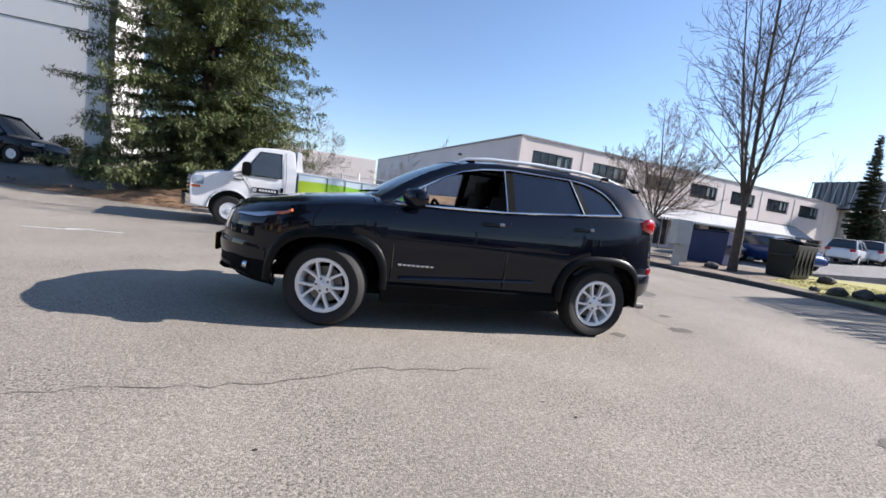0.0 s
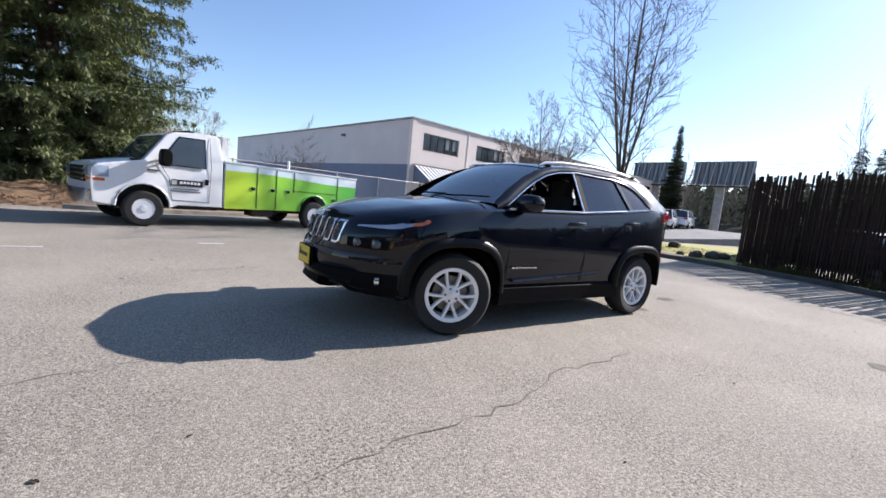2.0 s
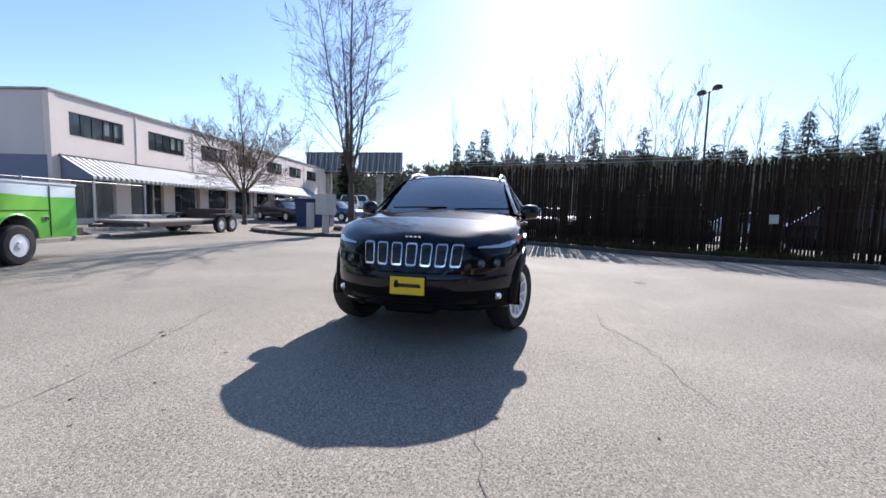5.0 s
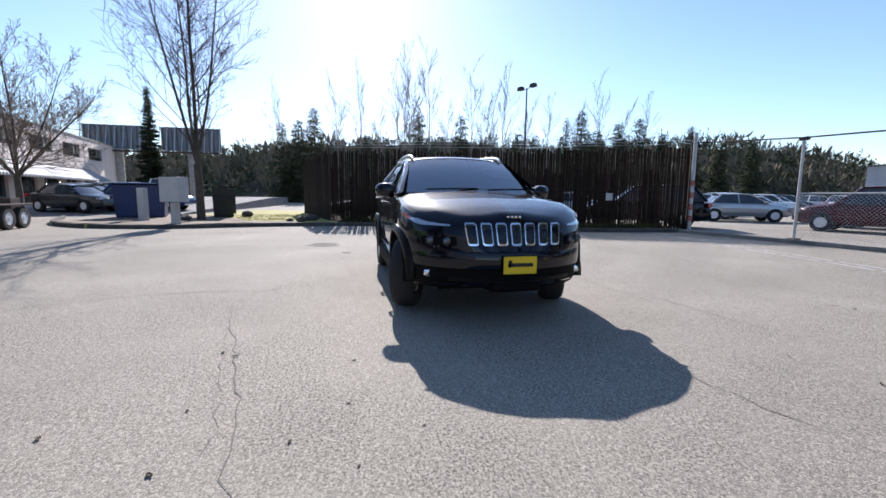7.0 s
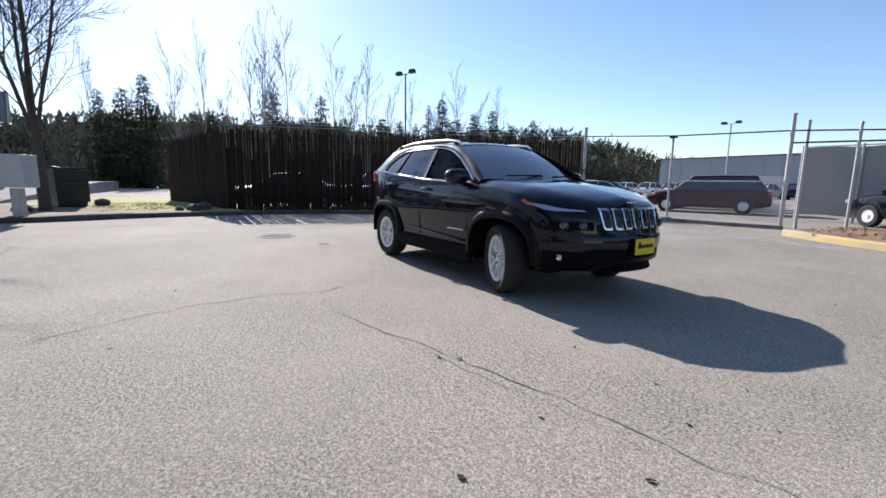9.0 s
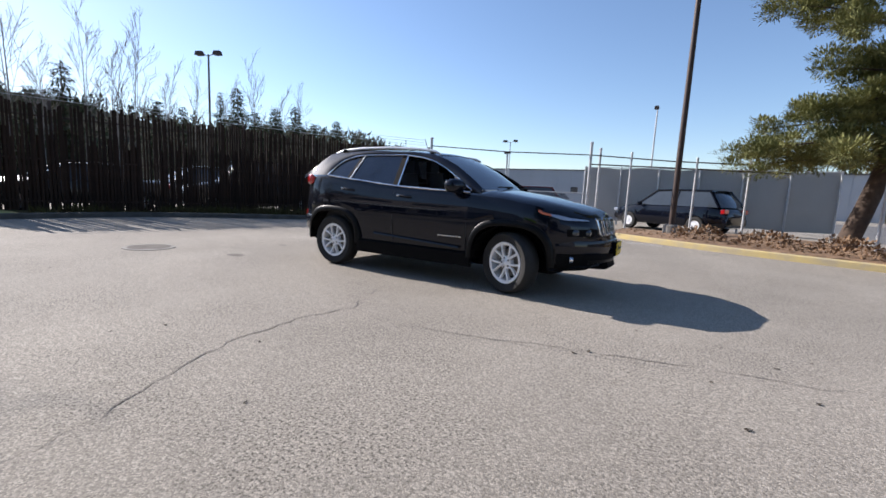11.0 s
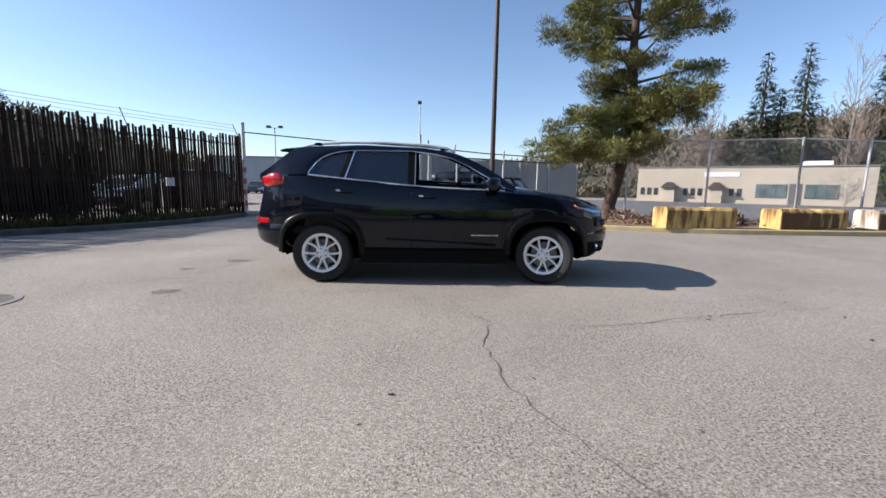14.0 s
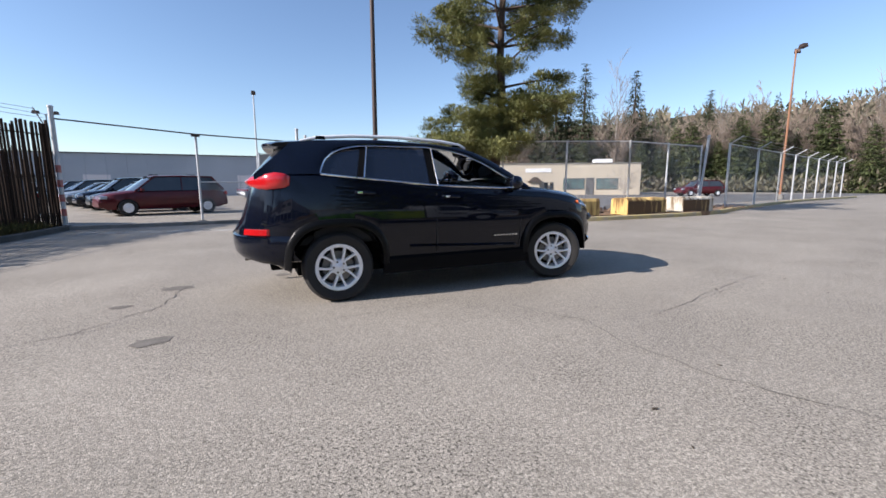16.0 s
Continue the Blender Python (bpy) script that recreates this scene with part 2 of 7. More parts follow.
M_WEED = material("green_brown_weeds", (0.065, 0.07, 0.022), (0.07, 0.047, 0.024), 0.95, scale=1.5, fine=9, spec=0.1)
M_PALE = material("pale_wrap", (0.70, 0.76, 0.78), (0.55, 0.68, 0.74), 0.4, scale=0.9)
M_BROWNSLAT = material("brown_fence_slat", (0.036, 0.022, 0.016), (0.022, 0.014, 0.010), 0.85, scale=3, bump=0.2, vary=0.25, spec=0.15)
M_CREAM = material("cream_stucco", (0.85, 0.75, 0.69), (0.78, 0.68, 0.62), 0.9, scale=0.7, bump=0.2)
M_STUCCO = material("pale_grey_wall", (0.70, 0.65, 0.64), (0.63, 0.58, 0.57), 0.9, scale=0.5, bump=0.2)
M_BLUEBAND = material("slate_blue_paint", (0.20, 0.23, 0.32), (0.17, 0.20, 0.28), 0.85, scale=0.7)
M_TAN = material("tan_concrete_wall", (0.52, 0.45, 0.35), (0.46, 0.40, 0.31), 0.9, scale=0.5, bump=0.2)
M_GREYWALL = material("pale_tilt_wall", (0.86, 0.84, 0.81), (0.81, 0.79, 0.76), 0.9, scale=0.4, bump=0.15)
M_WHITEWALL = material("pale_metal_wall", (0.40, 0.42, 0.45), (0.34, 0.36, 0.39), 0.7, scale=0.3)
M_WINDOW = material("dark_window_glass", (0.025, 0.03, 0.035), (0.05, 0.06, 0.07), 0.06, scale=0.8, coat=0.5)
M_FRAME = material("grey_window_frame", (0.12, 0.12, 0.12), rough=0.5)
M_AWN_B = material("blue_awning_stripe", (0.06, 0.085, 0.14), (0.05, 0.07, 0.11), 0.8)
M_AWN_W = material("white_awning_stripe", (0.74, 0.74, 0.72), (0.66, 0.66, 0.64), 0.8)
M_FABRIC = material("grey_screen_fabric", (0.42, 0.42, 0.41), (0.34, 0.34, 0.33), 0.9, scale=0.8)
M_BARK = material("grey_bark", (0.10, 0.08, 0.065), (0.055, 0.044, 0.036), 0.95, scale=6, bump=0.6, bump_scale=25)
M_PINEBARK = material("pine_bark", (0.10, 0.068, 0.048), (0.05, 0.034, 0.025), 0.95, scale=6, bump=0.7, bump_scale=20)
M_TWIG = material("bare_twigs", (0.16, 0.125, 0.10), (0.11, 0.085, 0.07), 0.95)
M_PALETWIG = material("pale_birch_twigs", (0.30, 0.26, 0.23), (0.22, 0.19, 0.165), 0.95)
M_SPRUCE = material("spruce_needles", (0.21, 0.24, 0.10), (0.075, 0.10, 0.05), 0.9, spec=0.2, scale=1.2, fine=8)
M_PINE = material("pine_needles", (0.30, 0.29, 0.11), (0.08, 0.095, 0.038), 0.9, spec=0.2, scale=1.0, fine=8)
M_BROWNTWIG = material("tan_winter_twigs", (0.26, 0.20, 0.155), (0.16, 0.125, 0.10), 0.95)
M_FARFIR = material("far_conifer_needles", (0.085, 0.098, 0.05), (0.042, 0.054, 0.032), 1.0, spec=0.1, scale=0.6, fine=4)
M_MIDFIR = material("green_conifer_needles", (0.13, 0.15, 0.06), (0.05, 0.065, 0.03), 1.0, spec=0.1, scale=0.6, fine=4)
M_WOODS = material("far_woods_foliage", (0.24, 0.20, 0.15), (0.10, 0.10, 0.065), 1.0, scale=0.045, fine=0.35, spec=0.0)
M_KERBD = material("dark_dirty_kerb", (0.10, 0.094, 0.085), (0.05, 0.047, 0.042), 0.95, scale=3, bump=0.4)
M_HILL = material("wooded_hill", (0.10, 0.092, 0.072), (0.05, 0.05, 0.038), 1.0, scale=0.08, fine=0.6, spec=0.0)
M_HEDGE = material("hedge_leaves", (0.055, 0.07, 0.028), (0.03, 0.04, 0.016), 0.85, scale=2)
M_ROCK = material("dark_rock", (0.10, 0.09, 0.085), (0.05, 0.045, 0.04), 0.9, scale=3, bump=0.6, bump_scale=15)
M_BINBLUE = material("blue_bin_steel", (0.012, 0.030, 0.115), (0.009, 0.021, 0.08), 0.5, scale=2)
M_BINDARK = material("dark_green_bin_steel", (0.007, 0.012, 0.011), (0.005, 0.008, 0.008), 0.5, scale=2)
M_BOARD = material("dull_grey_board_steel", (0.24, 0.25, 0.27), (0.19, 0.20, 0.22), 0.6, scale=1)
M_CABINET = material("grey_mailbox_steel", (0.48, 0.48, 0.47), (0.40, 0.40, 0.39), 0.5, scale=3)
M_SEAT = material("dark_seat_cloth", (0.03, 0.03, 0.032), (0.02, 0.02, 0.022), 0.9)
M_ROADLINE = material("worn_white_line", (0.55, 0.54, 0.52), (0.35, 0.34, 0.32), 0.85, scale=5)
M_STICKER = material("window_sticker_paper", (0.42, 0.45, 0.45), (0.36, 0.40, 0.40), 0.8)
M_IRON = material("cast_iron", (0.19, 0.172, 0.15), (0.12, 0.108, 0.095), 0.95, 0.0, spec=0.1, bump=0.4)
M_WOOD = material("weathered_plywood", (0.34, 0.32, 0.29), (0.26, 0.24, 0.22), 0.85, scale=3)

# ---- mesh helpers ----
class Shape:
    """Collects vertices and faces of one mesh."""
    def __init__(self):
        self.v, self.f = [], []

    def quad(self, *pts):
        i = len(self.v)
        self.v += [tuple(p) for p in pts]
        self.f.append(tuple(range(i, i + len(pts))))
        return self

    def box(self, c, s, rz=0.0, taper=1.0):
        i = len(self.v)
        cz, sz = math.cos(rz), math.sin(rz)
        for dz in (-0.5, 0.5):
            k = taper if dz > 0 else 1.0
            for dx, dy in ((-0.5, -0.5), (0.5, -0.5), (0.5, 0.5), (-0.5, 0.5)):
                x, y = dx * s[0] * k, dy * s[1] * k
                self.v.append((c[0] + x * cz - y * sz, c[1] + x * sz + y * cz, c[2] + dz * s[2]))
        for q in ((3, 2, 1, 0), (4, 5, 6, 7), (0, 1, 5, 4), (1, 2, 6, 5), (2, 3, 7, 6), (3, 0, 4, 7)):
            self.f.append(tuple(i + k for k in q))
        return self

    def rings(self, rings, closed=True, caps=(True, True)):
        i, n = len(self.v), len(rings[0])
        for r in rings:
            self.v += [tuple(p) for p in r]
        for a in range(len(rings) - 1):
            for b in range(n if closed else n - 1):
                c = (b + 1) % n
                self.f.append((i + a * n + b, i + a * n + c, i + (a + 1) * n + c, i + (a + 1) * n + b))
        if closed and caps[0]:
            self.f.append(tuple(i + b for b in reversed(range(n))))
        if closed and caps[1]:
            self.f.append(tuple(i + (len(rings) - 1) * n + b for b in range(n)))
        return self

    def tube(self, pts, radii, n=8, caps=(True, True)):
        pts = [Vector(p) for p in pts]
        if not isinstance(radii, (list, tuple)):
            radii = [radii] * len(pts)
        rings = []
        for k, p in enumerate(pts):
            d = (pts[min(k + 1, len(pts) - 1)] - pts[max(k - 1, 0)]).normalized()
            u = d.cross(Vector((0, 0, 1)) if abs(d.z) < 0.9 else Vector((1, 0, 0))).normalized()
            w = d.cross(u)
            rings.append([p + (u * math.cos(2 * math.pi * a / n) + w * math.sin(2 * math.pi * a / n)) * radii[k] for a in range(n)])
        return self.rings(rings, True, caps)

    def lathe(self, profile, n=32, axis="y", c=(0, 0, 0), closed_profile=False):
        """profile: (radius, along). Turned about the axis."""
        rings = []
        for r, h in profile + ([profile[0]] if closed_profile else []):
            ring = []
            for a in range(n):
                u, w = r * math.cos(2 * math.pi * a / n), r * math.sin(2 * math.pi * a / n)
                ring.append((c[0] + u, c[1] + h, c[2] + w) if axis == "y" else (c[0] + u, c[1] + w, c[2] + h))
            rings.append(ring)
        return self.rings(rings, True, (not closed_profile, not closed_profile))

    def prism(self, outline, y0, y1):
        """An outline in x, z drawn out from y0 to y1."""
        return self.rings([[(x, y0, z) for x, z in outline], [(x, y1, z) for x, z in outline]])

    def mesh(self, name, smooth=0.0, bevel=0.0):
        me = bpy.data.meshes.new(name)
        me.from_pydata(self.v, [], self.f)
        bm = bmesh.new()
        bm.from_mesh(me)
        if bevel:
            bmesh.ops.bevel(bm, geom=[e for e in bm.edges if len(e.link_faces) == 2 and e.calc_face_angle(0) > 0.6], offset=bevel, segments=2, affect="EDGES", profile=0.7)
        bmesh.ops.recalc_face_normals(bm, faces=bm.faces)
        if smooth:
            for f in bm.faces:
                f.smooth = True
            for e in bm.edges:
                if len(e.link_faces) == 2 and e.calc_face_angle(0) > radians(smooth):
                    e.smooth = False
        bm.to_mesh(me)
        bm.free()
        return me

def part(name, shape, mat, parent, label="", smooth=0.0, bevel=0.0):
    me = shape.mesh(name, smooth, bevel) if isinstance(shape, Shape) else shape
    if not me.materials:
        me.materials.append(mat)
    ob = new(name, me)
    ob.parent = parent
    if label:
        ob["label"] = label
    return ob

def thing(name, label, category, m=None, group="", kind=""):
    ob = new(name)
    ob.empty_display_size = 0.2
    if m is not None:
        ob.matrix_world = m
    return tagged(ob, label, category, group, kind)

def solid(name, shape, mat, label, category, kind="", m=None, group="", smooth=0.0, bevel=0.0):
    me = shape.mesh(name, smooth, bevel)
    me.materials.append(mat)
    ob = new(name, me)
    if m is not None:
        ob.matrix_world = m
    return tagged(ob, label, category, group, kind)

def lerp(a, b, t):
    return a + (b - a) * t

def curve(keys, x):
    """Smooth interpolation through (x, value) keys."""
    if x <= keys[0][0]:
        return keys[0][1]
    for (x0, v0), (x1, v1) in zip(keys, keys[1:]):
        if x <= x1:
            t = (x - x0) / (x1 - x0)
            return lerp(v0, v1, t)
    return keys[-1][1]

# ---- ground, lot, kerbs ----
def sheet(name, outline, z, mat_, label, category, kind="structure"):
    s = Shape().quad(*[(x, y, z) for x, y in outline])
    return solid(name, s, mat_, label, category, kind)

def strip_along(pts, w, z0, z1, round_top=0.02):
    """A kerb along a line: w wide to the left of the way, from z0 to z1."""
    rings = []
    for k, p in enumerate(pts):
        a, b = Vector(pts[max(0, k - 1)]), Vector(pts[min(len(pts) - 1, k + 1)])
        d = (b - a).normalized()
        nrm = Vector((-d.y, d.x))
        p = Vector(p)
        q = p + nrm * w
        rings.append([(p.x, p.y, z0), (p.x + nrm.x * 0.01, p.y + nrm.y * 0.01, z1 - round_top), (p.x + nrm.x * 0.03, p.y + nrm.y * 0.03, z1), (q.x, q.y, z1), (q.x, q.y, z0)])
    return Shape().rings(rings)

def dense(pts, step=0.6):
    out = []
    for a, b in zip(pts, pts[1:]):
        n = max(1, int((Vector(b) - Vector(a)).length / step))
        out += [tuple(Vector(a).lerp(Vector(b), i / n)) for i in range(n)]
    return out + [tuple(pts[-1])]

def rounded(pts, rounds=2):
    for _ in range(rounds):
        out = [pts[0]]
        for a, b in zip(pts, pts[1:]):
            out += [tuple(Vector(a).lerp(Vector(b), 0.25)), tuple(Vector(a).lerp(Vector(b), 0.75))]
        pts = out + [pts[-1]]
    return pts

sheet("ground", [(-1500, -1500), (1500, -1500), (1500, 1500), (-1500, 1500)], -0.05, M_LAND, "brown-green open land reaching the horizon", "ground")
sheet("road", [(-70, -62), (70, -62), (70, 70), (-70, 70)], 0.0, M_ASPHALT, "worn grey asphalt lot with exposed stones", "road")

sheet("street", [(-70, -20), (-20, -11.5), (-14, -11.0), (-9, -13.5), (-9, -40), (-22, -44), (-42, -31), (-70, -24)], 0.004, M_STREET, "dark asphalt street beyond the chain-link fence", "road")

def bed(name, outline, z, mat_, label, bumps=0.04, step=0.35):
    """A planted bed: a gently uneven raised surface inside an outline."""
    xs, ys = [p[0] for p in outline], [p[1] for p in outline]
    bm = bmesh.new()
    bm.faces.new([bm.verts.new((x, y, 0)) for x, y in outline])
    bmesh.ops.triangulate(bm, faces=bm.faces[:])
    for axis, lo, hi in (((1, 0, 0), min(xs), max(xs)), ((0, 1, 0), min(ys), max(ys))):
        for i in range(1, int((hi - lo) / step) + 1):
            bmesh.ops.bisect_plane(bm, geom=bm.verts[:] + bm.edges[:] + bm.faces[:], dist=0.0005, plane_co=[c * (lo + i * step) for c in axis], plane_no=axis)
    bmesh.ops.recalc_face_normals(bm, faces=bm.faces[:])
    bm.verts.index_update()
    s = Shape()
    s.v = [(v.co.x, v.co.y, z(v.co.x, v.co.y) if callable(z) else z + bumps * noise.noise((v.co.x * 0.8, v.co.y * 0.8, 3.0))) for v in bm.verts]
    flip = bm.faces[0].normal.z < 0
    rim = [(e.verts[0].index, e.verts[1].index) for e in bm.edges if len(e.link_faces) == 1]
    s.f = [tuple(v.index for v in (reversed(f.verts) if flip else f.verts)) for f in bm.faces]
    bm.free()
    # sides down to the ground
    for a, b in rim:
        (xa, ya, za), (xb, yb, zb) = s.v[a], s.v[b]
        if max(za, zb) > 0.03:
            s.quad((xa, ya, za), (xb, yb, zb), (xb, yb, -0.03), (xa, ya, -0.03))
    return solid(name, s, mat_, label, "ground", "structure", smooth=80)

KERB_R = rounded([(6.55, -9.6), (6.75, -6.6), (7.6, -4.2), (9.0, -2.6), (10.2, -0.6), (10.45, 1.5), (10.35, 4.2), (9.65, 6.0), (9.45, 7.5), (9.9, 9.6), (11.5, 11.5), (16, 13.5)])
solid("kerb", strip_along([p for p in reversed(KERB_R)], 0.16, -0.03, 0.13), M_KERBD, "dark dirty concrete kerb along the brown fence", "kerb", "structure", smooth=30)
bed("grass_verge", [(10.55, 1.7), (10.45, 4.2), (9.75, 6.05), (9.55, 7.5), (10.0, 9.5), (11.5, 11.3), (14.5, 10.9), (17.5, 8.6), (24, 7.2), (24, 4.4), (12.0, 1.9)], 0.11, M_GRASS, "yellow-green winter grass verge beside the kerb", 0.05)
bed("fence_verge", [(6.65, -9.5), (6.9, -6.6), (7.7, -4.25), (9.1, -2.65), (10.3, -0.6), (10.55, 1.5), (10.55, 1.9), (12.3, 2.1), (11.2, -2.0), (9.8, -6.0), (7.2, -9.9)], 0.10, M_WEED, "strip of dead leaves and weeds under the brown fence", 0.05, 0.15)
M_SOIL = material("bare_soil", (0.25, 0.195, 0.145), (0.13, 0.10, 0.072), 0.95, scale=2.5, fine=30, bump=0.6, bump_scale=25)
bed("soil_bed", [(10.5, 3.2), (10.42, 4.2), (9.75, 6.05), (9.57, 7.5), (10.02, 9.5), (11.5, 11.25), (14.5, 10.8), (16.6, 9.3), (16.6, 6.9), (13.6, 6.0), (11.6, 5.0), (11.1, 3.2)], 0.14, M_SOIL, "bare brown soil with dead leaves around the bins", 0.05, 0.25)
def rise(x):
    return 0.006 + min(0.85, max(0.0, x - 17.6) * 0.04)
bed("far_lot", [(17.5, 10), (46, 8), (46, 21), (28, 19.5), (17.5, 17.5)], lambda x, y: rise(x), M_ASPHALT2, "gently rising asphalt parking lot beyond the verge", 0.0, 0.7)
KERB_Y = rounded([(-0.4, -8.6), (-1.5, -7.7), (-3.6, -6.6), (-6.1, -5.75), (-8.0, -5.35), (-14.0, -5.4), (-19, -7.4), (-33, -11.8), (-46, -13.8)])
solid("yellow_kerb", strip_along(KERB_Y, 0.18, -0.03, 0.14), M_YKERB, "concrete kerb with worn yellow paint", "kerb", "structure", smooth=30)
bed("leaf_bed", [(-0.7, -8.9), (-1.7, -7.9), (-3.7, -6.8), (-6.2, -5.95), (-8.0, -5.55), (-14.0, -5.6), (-18.5, -7.5), (-18.5, -8.6), (-12, -8.4), (-8.5, -11.5), (-1.0, -11.6)], 0.13, M_MULCH, "bed of fallen brown leaves under the pine", 0.09, 0.25)
KERB_L = rounded([(-5.2, 9.8), (-4.2, 9.7), (0, 10.7), (5.5, 12.0)])
solid("driveway_kerb", strip_along(KERB_L, 0.16, -0.03, 0.12), M_CONC_D, "low grey kerb beside the spruce bed", "kerb", "structure", smooth=30)
BED_EDGE = ((-15.5, 15.5), (-10.2, 12.15), (-7.0, 10.2), (-4.2, 9.95), (0, 10.95), (5.4, 12.25))
def bank(x, y):
    d = max(0.0, y - curve(BED_EDGE, x)) * 0.85
    return -0.02 + min(0.60, 0.34 * d) + 0.05 * min(1.0, d) * noise.noise((x, y, 1.0))
bed("spruce_bed", [(-15.5, 15.5), (-10.2, 12.15), (-7.0, 10.2), (-4.2, 9.95), (0, 10.95), (5.4, 12.25), (5.4, 14.5), (0, 16), (-5, 18.5), (-15, 18.5)], bank, M_MULCH, "bank of brown needles and dry soil below the spruce", 0.05, 0.4)
def drive_z(x, y):
    d = max(0.0, y - curve(BED_EDGE, x)) * 0.85
    return 0.06 + min(0.60, 0.34 * d)
bed("upper_drive", [(-7.6, 11.7), (-7.4, 13.2), (-8.9, 15.6), (-9.4, 20.4), (-26, 25.0), (-40, 26), (-40, 24.5), (-16.8, 16.0), (-10.6, 12.7)], drive_z, M_STREET, "raised dark asphalt drive beside the grey wall", 0.0, 0.5)

# cracks in the asphalt
def crack(name, pts, w, seed):
    rnd = random.Random(seed)
    pts = dense(pts, 0.09)
    left, right = [], []
    for k, p in enumerate(pts):
        a, b = Vector(pts[max(0, k - 1)]), Vector(pts[min(len(pts) - 1, k + 1)])
        d = (b - a).normalized()
        nrm = Vector((-d.y, d.x))
        off = rnd.uniform(-0.03, 0.03) + 0.06 * noise.noise((k * 0.13, seed, 0))
        h = w * 0.85 * rnd.uniform(0.35, 1.0) * (1.0 if noise.noise((k * 0.31, seed * 3.7, 1)) > -0.2 else 0.6) * (0.4 + 0.6 * min(1, k / 8, (len(pts) - 1 - k) / 8))
        c = Vector(p) + nrm * off
        left.append((*(c + nrm * h), 0.004))
        right.append((*(c - nrm * h), 0.004))
    return solid(name, Shape().rings([left, right], closed=False), M_TAR, "thin dark jagged crack in the asphalt", "crack", "structure")

crack("crack", [(-3.1, -2.24), (-2.84, -2.18), (-2.5, -2.12), (-2.15, -2.06), (-1.92, -2.03), (-1.53, -1.96), (-1.02, -1.81), (-0.52, -1.80), (0.1, -1.70)], 0.008, 1)
crack("crack", [(-4.6, -0.95), (-3.95, -0.82), (-3.58, -0.74), (-3.37, -0.72), (-2.87, -0.55)], 0.006, 2)
crack("crack", [(-4.4, 1.74), (-3.9, 1.86), (-3.7, 1.89), (-3.3, 1.98), (-2.6, 2.14), (-1.65, 2.38), (-1.17, 2.5), (-0.6, 2.43)], 0.006, 3)
crack("crack", [(-0.15, 1.55), (-0.22, 1.95), (-0.47, 2.42), (-0.33, 2.95), (-0.37, 3.5), (-0.5, 3.78), (-0.6, 4.1), (-0.85, 4.5), (-0.94, 4.72), (-0.98, 4.9)], 0.009, 4)
crack("crack", [(-0.32, 1.17), (0.81, 1.37), (1.65, 1.45), (2.3, 1.53), (2.95, 1.57)], 0.005, 5)
crack("crack", [(3.9, 1.15), (3.45, 0.92), (2.97, 0.36), (2.85, -0.3), (2.8, -0.8)], 0.008, 6)
crack("crack", [(4.6, 1.35), (3.57, 1.03), (3.0, 0.75), (2.4, 0.7)], 0.005, 7)
crack("crack", [(-1.57, 2.47), (-2.38, 2.24), (-2.97, 2.15), (-3.71, 2.0)], 0.003, 8)
blot = Shape()
rnd = random.Random(5)
for x, y, r in ((2.89, -0.48, 0.13), (2.84, 1.41, 0.12), (1.78, -0.77, 0.08), (3.3, 0.2, 0.07), (2.2, -2.9, 0.10)):
    blot.quad(*[(x + r * 1.5 * math.cos(a) * rnd.uniform(0.6, 1.1), y + r * math.sin(a) * rnd.uniform(0.6, 1.1), 0.003) for a in [2 * math.pi * i / 16 for i in range(16)]])
M_OIL = material("oil_stain", (0.13, 0.12, 0.107), (0.20, 0.182, 0.16), 0.95, scale=8, fine=60, bump=0.5, bump_scale=90, spec=0.1)
solid("oil_stain", blot, M_OIL, "dark oil stains soaked into the asphalt", "stain", "structure")
lines = Shape()
for x, y, l, w, r in ((-5.6, 3.55, 0.5, 0.08, 0.1), (-5.2, 3.72, 0.35, 0.16, 0.5), (-4.85, 3.72, 0.5, 0.08, 0.0), (-2.6, 4.4, 0.4, 0.07, 0.1)):
    lines.box((x, y, 0.002), (l, w, 0.005), r)
for k in range(9):
    lines.box((-2.0 + k * 0.95, -7.0 - 0.16 * k, 0.002), (0.85, 0.05, 0.005), -0.17)
    lines.box((-2.0 + k * 0.95, -6.7 - 0.16 * k, 0.002), (0.85, 0.05, 0.005), -0.17)
solid("road_marking", lines, M_ROADLINE, "faded white paint marks on the asphalt", "road marking", "structure")
mh = thing("manhole_cover", "round cast iron manhole cover set in the asphalt", "manhole", pose(4.33, 1.92, 0.0))
part("rim", Shape().lathe([(0.36, 0.0), (0.36, 0.008), (0.30, 0.010), (0.30, 0.0)], 32, "z"), M_CONC_D, mh, "worn ring")
part("cover", Shape().lathe([(0.0, 0.008), (0.295, 0.008), (0.295, -0.01)], 32, "z"), M_IRON, mh)
# small dead leaves scattered on the lot
M_LEAF = material("dead_leaf", (0.05, 0.035, 0.02), (0.03, 0.02, 0.012), 0.9)
def leaf_mesh(seed):
    r = random.Random(seed)
    s = Shape()
    n = 7
    s.rings([[(k * 0.011 - 0.033, -0.018 * math.sin(math.pi * (k + 0.2) / n) * r.uniform(0.6, 1.2), 0.006 + 0.012 * r.random()) for k in range(n)], [(k * 0.011 - 0.033, 0.0, 0.004 + 0.004 * r.random()) for k in range(n)], [(k * 0.011 - 0.033, 0.018 * math.sin(math.pi * (k + 0.2) / n) * r.uniform(0.6, 1.2), 0.006 + 0.014 * r.random()) for k in range(n)]], closed=False)
    me = s.mesh("leaf")
    me.materials.append(M_LEAF)
    return me
LEAVES = [leaf_mesh(i) for i in range(4)]
